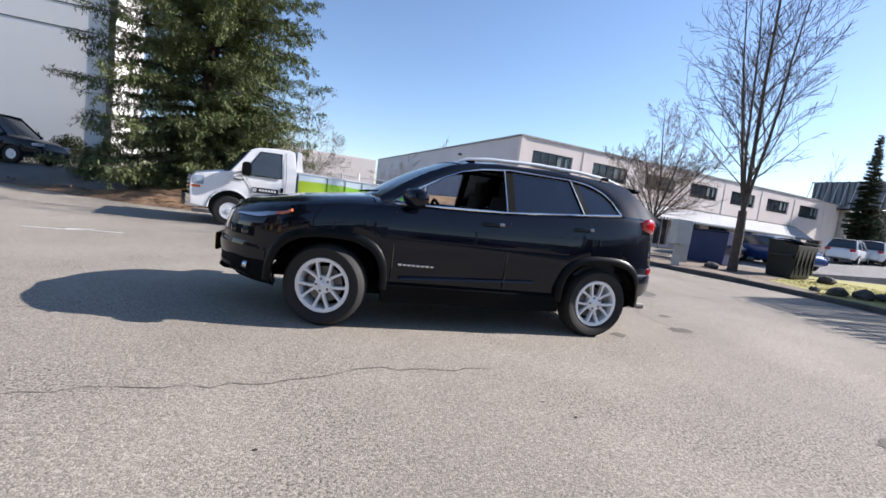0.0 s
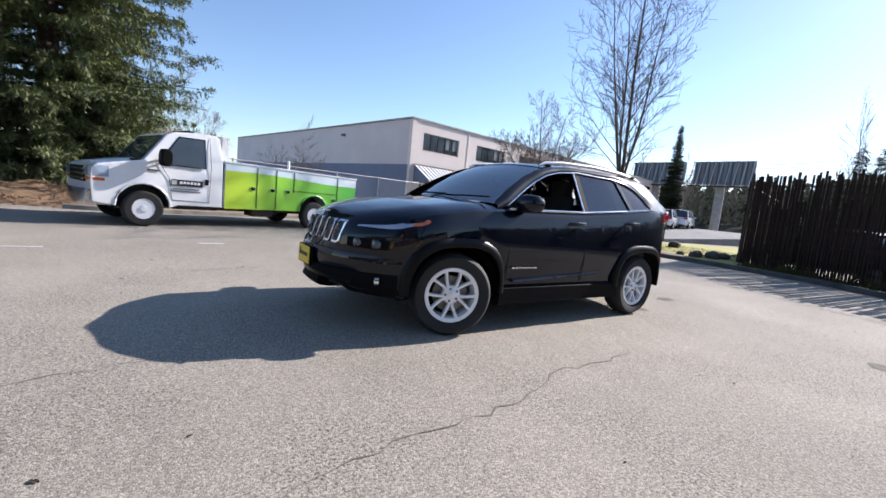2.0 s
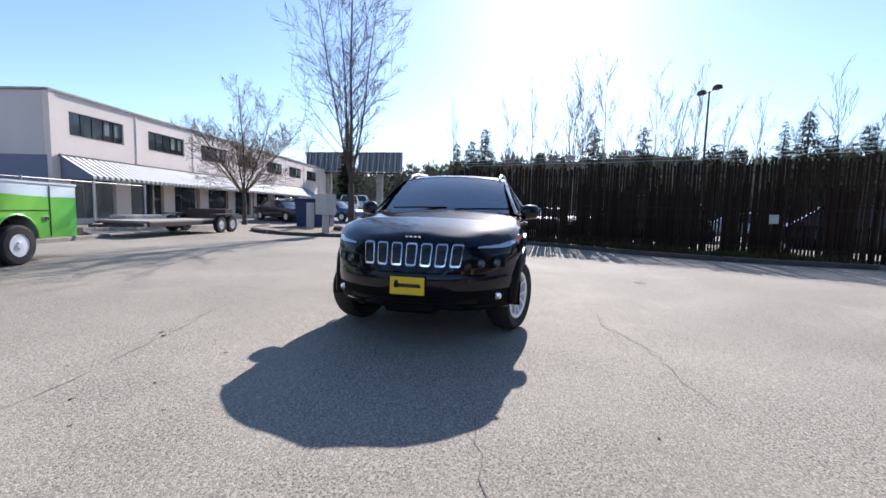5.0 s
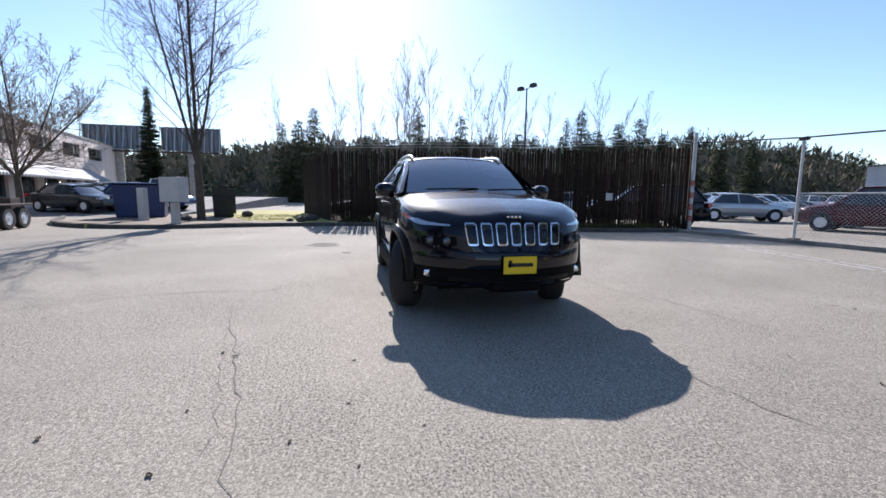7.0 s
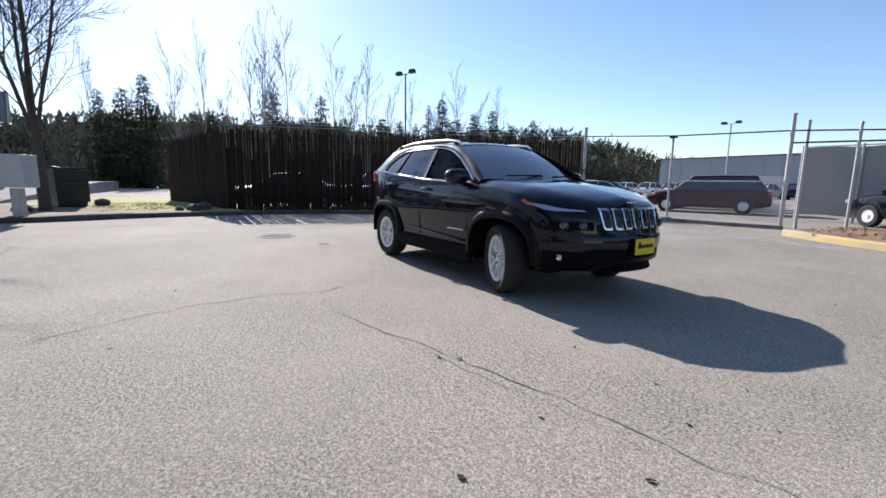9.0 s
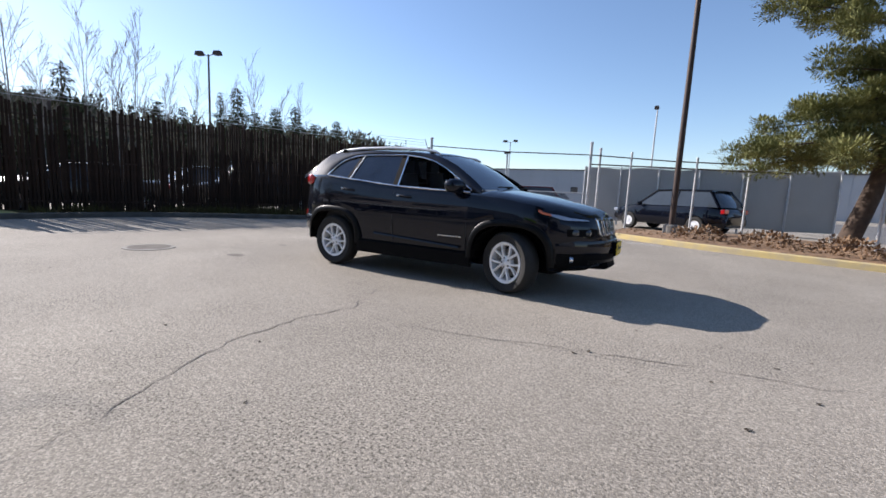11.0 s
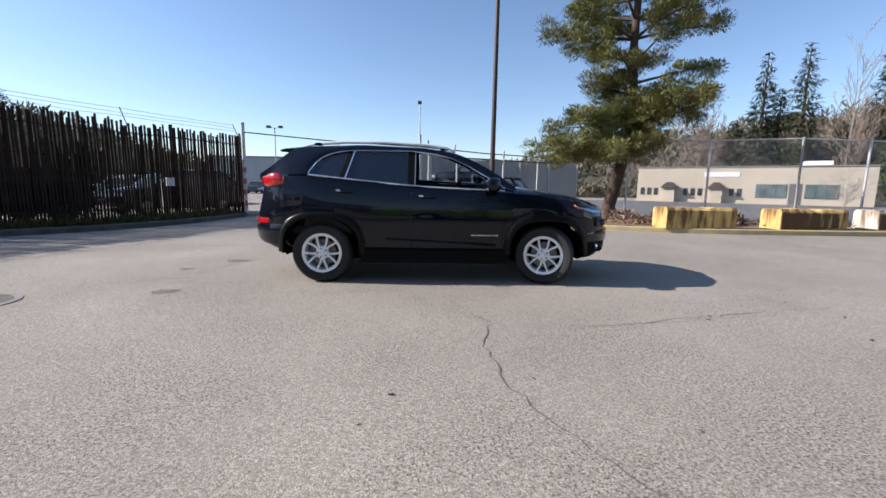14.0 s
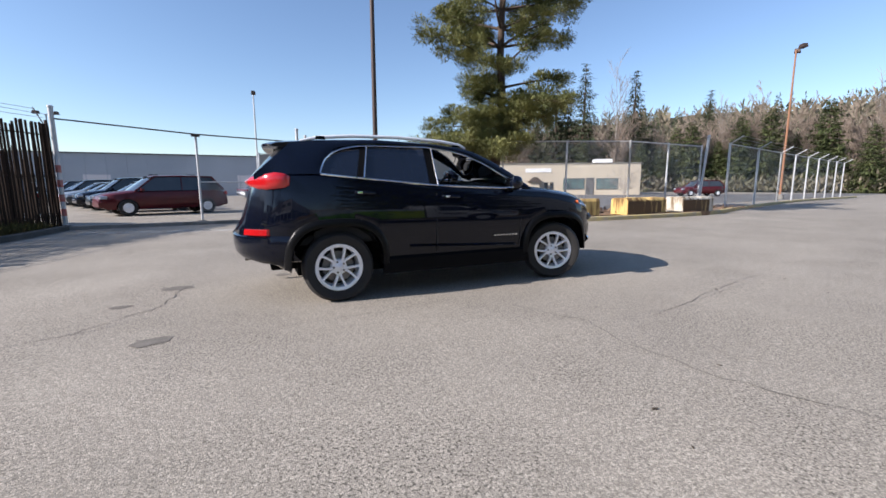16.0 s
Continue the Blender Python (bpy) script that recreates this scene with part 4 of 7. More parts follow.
    for i in range(9):
        t = i / 8
        row = []
        for k in range(-6, 7):
            u = k / 6
            x = lerp(-1.02 + 0.16 * u * u, -0.262 + 0.06 * u * u, t)
            z = lerp(1.165 - 0.015 * u * u, 1.548 + 0.04 * (1 - abs(u) ** 2.4), t) + 0.035 * math.sin(math.pi * t)
            row.append((x, u * lerp(0.76, 0.63, t), z))
        rows.append(row)
    ws.rings(rows, closed=False)
    part("windscreen", ws, M_WSGLASS, suv, "raked windscreen glass", smooth=60)
    rg = Shape()
    rg.rings([[(lerp(1.80, 2.09, t) - 0.08 * (k / 5) ** 2, lerp(0.55, 0.66, t) * k / 5, lerp(1.56, 1.25, t)) for k in range(-5, 6)] for t in (0, 0.33, 0.66, 1)], closed=False)
    part("rear_window", rg, M_DARKGLASS, suv, "dark rear window", smooth=60)
    cabin = Shape().box((0.45, 0, 0.62), (2.7, 1.5, 0.1)).box((-0.78, 0, 0.98), (0.42, 1.40, 0.26), taper=0.85).box((1.78, 0, 0.9), (0.1, 1.4, 0.5))
    part("cabin_trim", cabin, M_SEAT, suv, "dark cabin trim", bevel=0.03)
    for s in (-1, 1):
        part("door_card", Shape().box((0.4, s * 0.79, 0.86), (2.3, 0.05, 0.50)), M_SEAT, suv, bevel=0.01)
        st = Shape()
        st.rings([[(0.28 + 0.10 * t + 0.07 * math.cos(a), s * 0.38 + 0.24 * (1 - 0.15 * t) * math.copysign(abs(math.sin(a)) ** 0.5, math.sin(a)), 0.75 + 0.55 * t) for a in [2 * math.pi * i / 12 for i in range(12)]] for t in (0, 0.15, 0.5, 0.85, 1)])
        so = part("front_seat", st, M_SEAT, suv, "dark front seat", smooth=60)
        part("headrest", Shape().box((0.41, s * 0.38, 1.39), (0.10, 0.25, 0.18)), M_SEAT, so, bevel=0.04)
        part("rear_headrest", Shape().box((1.32, s * 0.38, 1.28), (0.10, 0.25, 0.15)), M_SEAT, suv, bevel=0.04)
    part("rear_bench", Shape().box((1.28, 0, 0.95), (0.16, 1.3, 0.60)), M_SEAT, suv, "dark rear bench backrest", bevel=0.05)
    sw = Shape()
    sw.tube([(-0.30 - 0.06 * math.sin(a), -0.38 + 0.18 * math.cos(a), 1.02 + 0.17 * math.sin(a)) for a in [2 * math.pi * i / 20 for i in range(21)]], 0.015, 6)
    part("steering_wheel", sw, M_SEAT, suv, smooth=60)
    part("window_sticker", Shape().quad((0.50, -side_y(0.5, 1.18) + 0.022, 1.17), (0.86, -side_y(0.86, 1.18) + 0.022, 1.18), (0.86, -side_y(0.86, 1.44) + 0.022, 1.44), (0.50, -side_y(0.5, 1.44) + 0.022, 1.44)), M_STICKER, suv, "pale price sheet behind glass")
    part("inner_mirror", Shape().box((-0.36, 0, 1.50), (0.03, 0.24, 0.06)), M_INK_SHADE, suv, bevel=0.01)
    # wipers, grille, plate
    for y0 in (-0.45, 0.25):
        part("wiper", Shape().tube([(-1.035 + 0.02 * abs(y0), y0 + 0.3, 1.19), (-0.99, y0, 1.20), (-0.97, y0 - 0.30, 1.205)], 0.008, 5), M_PLASTIC, suv)
    for i in range(7):
        y = (i - 3) * 0.126
        w0, w1 = 0.044, 0.040
        slant = 0.010 * (i - 3) / 3
        zs0, zs1 = 0.715, 0.89
        ring = [(-w1 + 0.01, zs0), (w1 - 0.01, zs0), (w1, zs0 + 0.012), (w0, zs1 - 0.015), (w0 - 0.012, zs1), (-w0 + 0.012, zs1), (-w0, zs1 - 0.015), (-w1, zs0 + 0.012)]
        def gp(p, d, k=1.0):
            z = 0.808 + (p[1] - 0.808) * k
            yy = y + p[0] * k + slant * (z - 0.808) * 10
            return (nose(yy, z) + d, yy, z)
        so = part("grille_slot", Shape().rings([[gp(p, 0.012, 1.12) for p in ring], [gp(p, -0.014, 1.09) for p in ring], [gp(p, -0.014, 0.92) for p in ring], [gp(p, 0.012, 0.89) for p in ring]], caps=(False, False)), M_CHROME, suv, "chrome-framed grille slot", smooth=30)
        part("slot_mesh", Shape().quad(*[gp(p, -0.006, 0.93) for p in ring]), M_INK_SHADE, so, "black slot opening")
    plate = Shape().box((-2.354, 0, 0.555), (0.012, 0.29, 0.145))
    po = part("plate", plate, M_YPLATE, suv, "yellow plate with dark bars", bevel=0.003)
    part("plate_bar", Shape().box((-2.3615, 0.0, 0.558), (0.003, 0.22, 0.03)).box((-2.3615, 0.09, 0.568), (0.003, 0.03, 0.06)).box((-2.3615, -0.1, 0.55), (0.003, 0.03, 0.012)), M_INK_SHADE, po, "dark bars")
    part("plate_mount", Shape().box((-2.338, 0, 0.552), (0.03, 0.305, 0.16)), M_PLASTIC, suv, bevel=0.006)
    bd = Shape()
    for i in range(4):
        bd.box((nose(0.055 - 0.036 * i, 0.945) - 0.004, 0.055 - 0.036 * i, 0.945), (0.02, 0.024, 0.014))
    part("hood_badge", bd, M_CHROME, suv, "small chrome badge bars", bevel=0.002)
    part("exhaust", Shape().tube([(1.9, -0.55, 0.30), (2.2, -0.55, 0.29)], 0.035, 10), M_STEEL, suv)
    return suv

WHEEL = {}

def build_wheel(wheel, r, w):
    """Outer face towards +y."""
    if not WHEEL:
        t = Shape().lathe([(0.225, -w / 2 + 0.03), (0.27, -w / 2), (0.32, -w / 2 - 0.004), (r - 0.018, -w / 2 + 0.012), (r, -w / 2 + 0.04), (r, w / 2 - 0.04), (r - 0.018, w / 2 - 0.012), (0.32, w / 2 + 0.004), (0.27, w / 2), (0.225, w / 2 - 0.03)], 48, "y", closed_profile=True)
        WHEEL["tyre"] = t.mesh("tyre", 40)
        rim = Shape().lathe([(0.20, -0.09), (0.222, 0.065), (0.236, 0.092), (0.232, 0.098), (0.203, 0.092), (0.196, 0.06), (0.195, -0.09)], 48, "y", closed_profile=True)
        WHEEL["rim"] = rim.mesh("rim", 40)
        for name, sg in (("a", 1), ("b", -1)):
            # the two spokes of a pair leave one stem at the hub and part towards the rim
            sp = Shape()
            rows = []
            for r_, ang, ya, yb, w0, w1 in ((0.05, 8, 0.05, 0.078, 0.016, 0.013), (0.095, 10, 0.05, 0.082, 0.014, 0.011), (0.14, 14, 0.05, 0.086, 0.013, 0.0105), (0.185, 17, 0.05, 0.090, 0.013, 0.0105), (0.214, 18.0, 0.05, 0.093, 0.020, 0.016)):
                c, q = math.cos(radians(sg * ang)), math.sin(radians(sg * ang))
                rows.append([(r_ * c - w * q, y, r_ * q + w * c) for y, w in ((ya, -w0), (ya, w0), (yb, w1), (yb, -w1))])
            WHEEL["spoke_" + name] = sp.rings(rows).mesh("spoke", 0, 0.003)
        WHEEL["hub_cap"] = Shape().lathe([(0.0, 0.088), (0.026, 0.087), (0.034, 0.08), (0.075, 0.074), (0.082, 0.05), (0.08, 0.02)], 24, "y").mesh("hub_cap", 40)
        WHEEL["lug_nut"] = Shape().lathe([(0.0, 0.088), (0.010, 0.087), (0.011, 0.07)], 6, "y").mesh("lug_nut")
        WHEEL["brake_disc"] = Shape().lathe([(0.05, 0.02), (0.155, 0.02), (0.155, 0.0), (0.05, 0.0)], 32, "y").mesh("brake_disc", 40)
        # added black disc: paints the dark of the hollow rim behind the spokes
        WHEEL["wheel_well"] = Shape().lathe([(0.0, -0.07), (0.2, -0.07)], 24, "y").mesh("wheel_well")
    part("tyre", WHEEL["tyre"], M_RUBBER, wheel, "black rubber tyre")
    part("rim", WHEEL["rim"], M_ALLOY, wheel, "bright alloy rim")
    part("hub_cap", WHEEL["hub_cap"], M_ALLOY, wheel)
    part("brake_disc", WHEEL["brake_disc"], M_STEEL, wheel)
    part("wheel_well", WHEEL["wheel_well"], M_INK_SHADE, wheel)
    for i in range(5):
        for name in ("spoke_a", "spoke_b"):
            part("spoke", WHEEL[name], M_ALLOY, wheel).matrix_local = pose(0, 0, 0, 0, 72 * i + 18, 0)
        a = radians(72 * i + 18)
        part("lug_nut", WHEEL["lug_nut"], M_STEEL, wheel).matrix_local = pose(0.055 * math.sin(a), 0, 0.055 * math.cos(a))

build_suv()

M_BLIND = material("grey_green_blind", (0.20, 0.25, 0.25), (0.15, 0.19, 0.19), 0.8)
# ---- brown slatted fence ----
def along(pts, step):
    """Places and headings at even steps along a line."""
    out, left = [], 0.0
    for a, b in zip(pts, pts[1:]):
        a, b = Vector(a), Vector(b)
        d = b - a
        L = d.length
        t = left
        while t < L:
            p = a + d * (t / L)
            out.append((p.x, p.y, math.atan2(d.y, d.x)))
            t += step
        left = t - L
    return out

FENCE = [(6.95, -10.15), (9.55, -5.7), (12.1, 2.1)]
FENCE2 = [(12.1, 2.1), (20.0, 3.78)]
SLATS = [Shape().box((0, 0, 0.02 + h / 2), (0.056, 0.020, h)).mesh("slat", 0, 0.0) for h in (2.70, 2.76, 2.80, 2.82, 2.85, 2.90)]
SHORT_SLATS = [Shape().box((0, 0, 0.02 + h / 2), (0.052, 0.016, h)).mesh("slat", 0, 0.0) for h in (1.85, 1.95, 2.02, 2.10, 2.2)]
for me in SLATS + SHORT_SLATS:
    me.materials.append(M_BROWNSLAT)
rnd = random.Random(3)
def slat_fence(pts, label):
    f = thing("slatted_fence", label, "fence", kind="structure")
    for x, y, a in along(pts, 0.080):
        if rnd.random() < 0.015:
            continue
        o = part("slat", rnd.choice(SLATS), M_BROWNSLAT, f)
        o.matrix_local = pose(x, y, rnd.uniform(-0.03, 0.05), rnd.uniform(-0.5, 0.5), rnd.uniform(-0.7, 0.7), math.degrees(a) + rnd.uniform(-2, 2))
    for k, (x, y, a) in enumerate(along(pts, 0.080)):
        if noise.noise((k * 0.11, 2.0, 0)) < -0.22 or rnd.random() < 0.18:
            continue
        o = part("slat", rnd.choice(SHORT_SLATS), M_BROWNSLAT, f)
        o.matrix_local = pose(x + 0.04 * math.cos(a) + 0.075 * math.sin(a), y + 0.04 * math.sin(a) - 0.075 * math.cos(a), rnd.uniform(-0.02, 0.04), 0, rnd.uniform(-0.7, 0.7), math.degrees(a))
    for a, b in zip(pts, pts[1:]):
        d = (Vector(b) - Vector(a)).normalized()
        nx, ny = -d.y * -0.04, d.x * -0.04
        for z in (0.35, 1.45, 2.55):
            part("rail", Shape().tube([(a[0] + nx, a[1] + ny, z), (b[0] + nx, b[1] + ny, z)], 0.024, 6), M_DKSTEEL, f)
    for x, y, a in along(pts, 2.4):
        part("post", Shape().tube([(x + 0.05 * math.sin(a), y - 0.05 * math.cos(a), 0), (x + 0.05 * math.sin(a), y - 0.05 * math.cos(a), 2.95)], 0.04, 8), M_DKSTEEL, f)
    return f
fence_ = slat_fence(FENCE, "tall dark brown slatted fence along the lot")
# wires strung on leaning arms over the fence
for k, z in enumerate((3.0, 3.12, 3.24)):
    pts = [(x + 0.1 * k + 0.08, y - 0.04 * k, z + 0.03 * noise.noise((x, y, k))) for x, y, a in along(FENCE, 1.2)]
    part("wire", Shape().tube(pts, 0.006, 4), M_GALV, fence_)
for x, y, a in along(FENCE, 3.6):
    part("wire_arm", Shape().tube([(x + 0.05, y, 2.75), (x + 0.30, y - 0.1, 3.28)], 0.015, 5), M_DKSTEEL, fence_)
slat_fence(FENCE2, "tall dark brown slatted fence running back from the corner")

# entry keypad on its bent pedestal
kp = thing("keypad_pedestal", "grey steel gooseneck pedestal with entry keypad by the fence", "keypad", pose(8.55, -8.1, 0, 0, 0, -30))
part("pedestal", Shape().box((0, 0, 0.62), (0.13, 0.13, 1.24)).box((-0.16, 0, 1.20), (0.42, 0.12, 0.10)), M_GALV, kp, bevel=0.01)
part("keypad_box", Shape().box((-0.36, 0, 1.17), (0.10, 0.22, 0.26)), M_GALV, kp, bevel=0.01)

# ---- sliding gate and chain-link ----
def post(name, x, y, h, r=0.045, m=M_GALV, lean=(0, 0), label="galvanised steel gate post", category="post"):
    s = Shape().tube([(0, 0, 0), (lean[0], lean[1], h)], r, 10)
    s.lathe([(r * 1.25, h - 0.01), (r * 1.2, h + 0.03), (r * 0.5, h + 0.05), (0.0, h + 0.055)], 10, "z", (lean[0], lean[1], 0))
    return solid(name, s, m, label, category, m=pose(x, y, 0), smooth=50)

post("gate_post", 6.85, -10.15, 3.3, 0.06, label="tall rusty steel gate post with red bands")
rb = Shape()
for z in (0.35, 0.75, 1.15, 1.55):
    rb.lathe([(0.064, z), (0.064, z + 0.2)], 12, "z", (6.85, -10.15, 0))
solid("gate_post_band", rb, material("faded_red_paint", (0.35, 0.06, 0.05), (0.42, 0.20, 0.17), 0.7, scale=8), "faded red bands painted on the gate post", "band")
gm = thing("gate_post", "thin steel post with a small roller head holding the gate cable", "post", pose(3.5, -10.42, 0))
part("post", Shape().tube([(0, 0, 0), (0, 0, 2.68)], 0.035, 8), M_GALV, gm, smooth=50)
part("roller_head", Shape().box((0, 0, 2.73), (0.24, 0.08, 0.09)), M_DKSTEEL, gm, bevel=0.01)
part("foot", Shape().box((0, 0, 0.05), (0.22, 0.22, 0.1)), M_CONC_D, gm, bevel=0.01)
post("gate_post", 0.45, -10.9, 3.1, 0.05)
post("gate_post", 0.15, -11.05, 2.9, 0.04)
solid("gate_track_pipe", Shape().tube([(6.85, -10.15, 3.0), (3.5, -10.42, 2.76), (0.45, -10.9, 2.68), (-2.2, -11.3, 2.5), (-5.5, -12.1, 2.42)], 0.022, 6), M_DKSTEEL, "thin dark pipe strung over the gateway", "pipe")
solid("gate_track_pipe", Shape().tube([(0.45, -10.9, 2.35), (-2.2, -11.3, 2.28), (-5.5, -12.1, 2.2)], 0.025, 6), M_DKSTEEL, "dark pipe rail beside the gateway", "pipe")
solid("gate_sill", strip_along([(0.2, -10.4), (3.5, -9.95), (6.9, -9.65)], 0.22, -0.03, 0.10), M_CONC_D, "low dirty concrete sill across the gateway", "kerb", "structure")
for x, y, h in ((-0.9, -11.1, 2.75), (-2.9, -11.45, 2.6), (-4.4, -11.85, 2.55)):
    post("fence_post", x, y, h, 0.035, label="galvanised fence post by the gateway")

def chain_link(name, pts, z0, z1, step, wire, label, posts=2.6, top=True, arms=False, screen=None):
    f = thing(name, label, "fence", kind="structure")
    for a, b in zip(pts, pts[1:]):
        a, b = Vector(a), Vector(b)
        L, d = (b - a).length, (b - a).normalized()
        H = z1 - z0
        s = Shape()
        nrm = Vector((-d.y, d.x)) * wire
        k = -H
        while k < L:
            for flip in (0, 1):
                u0, v0, u1, v1 = k, z0, k + H, z1
                if u0 < 0:
                    v0, u0 = z0 - k, 0.0
                if u1 > L:
                    v1, u1 = z1 - (u1 - L), L
                if flip:
                    v0, v1 = z0 + z1 - v0, z0 + z1 - v1
                p, q = a + d * u0, a + d * u1
                s.quad((p.x, p.y, v0 - wire), (q.x, q.y, v1 - wire), (q.x, q.y, v1 + wire), (p.x, p.y, v0 + wire))
            k += step
        m_ = part("wire_mesh", s, M_GALV, f)
        m_["kind"] = "stuff"
        n = max(1, round(L / posts))
        for i in range(n + 1):
            p = a + d * (L * i / n)
            part("post", Shape().tube([(p.x, p.y, 0), (p.x, p.y, z1 + 0.05)], 0.05 if arms else 0.036, 8), M_GALV, f, smooth=50)
            if arms:
                part("barb_arm", Shape().tube([(p.x, p.y, z1), (p.x - d.y * -0.25, p.y + d.x * -0.25 + 0.3, z1 + 0.32)], 0.028, 5), M_GALV, f)
        if top:
            part("top_rail", Shape().tube([(a.x, a.y, z1), (b.x, b.y, z1)], 0.022, 6), M_GALV, f)
        if arms:
            for k in range(3):
                o = 0.1 + 0.1 * k
                part("barbed_wire", Shape().tube([(a.x + d.y * 0.25 * o / 0.3, a.y - d.x * 0.25 * o / 0.3 + o, z1 + o), (b.x + d.y * 0.25 * o / 0.3, b.y - d.x * 0.25 * o / 0.3 + o, z1 + o)], 0.006, 3), M_GALV, f)
        if screen:
            sc = Shape()
            n2 = 12
            off = Vector((-d.y, d.x)) * 0.06
            sc.rings([[(a.x + d.x * L * i / n2 + off.x, a.y + d.y * L * i / n2 + off.y, z + 0.03 * math.sin(i * 2.3)) for z in (z0 + 0.1, (z0 + z1) / 2, z1 - 0.03)] for i in range(n2 + 1)], closed=False)
            part("screen_cloth", sc, screen, f, "pale grey screen cloth")
    return f

chain_link("chain_link_gate", [(3.5, -10.42), (0.45, -10.85)], 0.12, 1.3, 0.09, 0.004, "low chain-link gate panel across the yard entry", 3.0)
chain_link("chain_link_fence", [(1.6, -15.3), (-7.6, -16.3)], 0.1, 2.55, 0.12, 0.003, "chain-link fence backed with grey screen cloth", 1.5, screen=M_FABRIC)
chain_link("chain_link_fence", [(-7.0, -9.3), (-11.6, -7.35), (-16.4, -7.75)], 0.15, 2.85, 0.07, 0.0025, "galvanised chain-link fence behind the concrete blocks", 2.5)
chain_link("chain_link_fence", [(-18.6, -7.9), (-27.2, -10.2), (-47.0, -15.4)], 0.1, 3.05, 0.09, 0.003, "tall chain-link fence with barbed wire arms", 3.6, arms=True)
post("fence_post", -16.5, -7.8, 3.3, 0.055, lean=(-0.25, 0.1), label="leaning galvanised corner post of the fence", category="post")

# ---- light poles ----
def light_pole(x, y, h, m, heads, label, r=0.09):
    p = thing("light_pole", label, "light pole", pose(x, y, 0))
    part("pole", Shape().tube([(0, 0, 0), (0, 0, h)], [r, r * 0.65], 12), m, p, smooth=50)
    part("base", Shape().lathe([(0.26, 0), (0.26, 0.35), (0.22, 0.38)], 16, "z"), M_CONC_D, p)
    for a in heads:
        c, s_ = math.cos(radians(a)), math.sin(radians(a))
        hd = part("lamp_arm", Shape().tube([(0, 0, h - 0.1), (0.45 * c, 0.45 * s_, h + 0.05)], 0.03, 6), m, p)
        part("lamp_head", Shape().box((0.72 * c, 0.72 * s_, h + 0.1), (0.55, 0.40, 0.28), radians(a), 0.8), M_DKSTEEL, hd, bevel=0.03)
    return p
light_pole(-2.38, -10.95, 13.0, M_DKSTEEL, (90, 270), "tall slim brown steel light pole", 0.10)
light_pole(27.8, -13.0, 9.9, M_DKSTEEL, (20, 200), "tall yard light pole with two lamp heads")
light_pole(1.14, -39.4, 9.5, M_GALV, (90,), "tall grey yard light pole with one lamp head")
light_pole(-37.0, -15.1, 11.4, material("orange_brown_pole", (0.30, 0.14, 0.07), rough=0.6), (60, 200), "tall rust-coloured street light pole")
light_pole(19.0, -48.0, 8.0, M_GALV, (0, 180), "far yard light pole with two lamp heads")

# ---- concrete blocks ----
def block(x0, x1, y, face, side, rz=0.0):
    L = x1 - x0
    b = thing("concrete_block", "large worn yellow-painted concrete barrier block with brown streaks" if face is M_STREAKBLOCK else "large pale concrete barrier block with rusty brown face", "block", pose((x0 + x1) / 2, y, 0.13, 0, 0, rz), "blocks along the kerb")
    s = Shape()
    n = 10
    rnd = random.Random(x0)
    rings = []
    for i in range(n + 1):
        x = -L / 2 + L * i / n
        g = 0.05 if i in (4, 5) else 0.0
        j = lambda: rnd.uniform(-0.012, 0.012)
        rings.append([(x, -0.36 + j(), 0), (x, -0.36 + j(), 0.5), (x, -0.30, 0.58 - g + j()), (x, 0.30, 0.58 - g + j()), (x, 0.36 + j(), 0.5), (x, 0.36 + j(), 0)])
    part("block_body", s.rings(rings), face, b, bevel=0.015)
    if side is not None:
        part("rusty_face", Shape().box((0.12, 0.372, 0.24), (L - 0.3, 0.008, 0.44)), side, b, "brown stained face")
    return b
block(-8.45, -6.45, -5.95, M_STREAKBLOCK, None, 0.6)
block(-11.7, -9.7, -6.0, M_STREAKBLOCK, M_STREAKFACE, 2)
block(-14.5, -12.6, -6.1, M_STREAKPALE, M_STREAKFACE, 3)

# ---- two-storey cream building with the striped awning ----
def window_unit(parent, u0, u1, z0, z1, panes, y=-0.02):
    w = part("window", Shape().box(((u0 + u1) / 2, y + 0.05, (z0 + z1) / 2), (u1 - u0, 0.06, z1 - z0)), M_FRAME, parent, "strip window with grey frame")
    pw = (u1 - u0) / panes
    for i in range(panes):
        part("pane", Shape().box((u0 + pw * (i + 0.5), y, (z0 + z1) / 2), (pw - 0.09, 0.05, z1 - z0 - 0.12)), M_WINDOW, w)
        if (i * 7 + int(u0) * 3) % 5 in (1, 3):
            part("blind", Shape().box((u0 + pw * (i + 0.42), y - 0.028, (z0 + z1) / 2 + 0.1), (pw * 0.45, 0.004, z1 - z0 - 0.4)), M_BLIND, w, "half-drawn grey-green blind")
    part("sill", Shape().box(((u0 + u1) / 2, y - 0.03, z0 - 0.03), (u1 - u0 + 0.1, 0.14, 0.05)), M_CREAM, w)
    return w

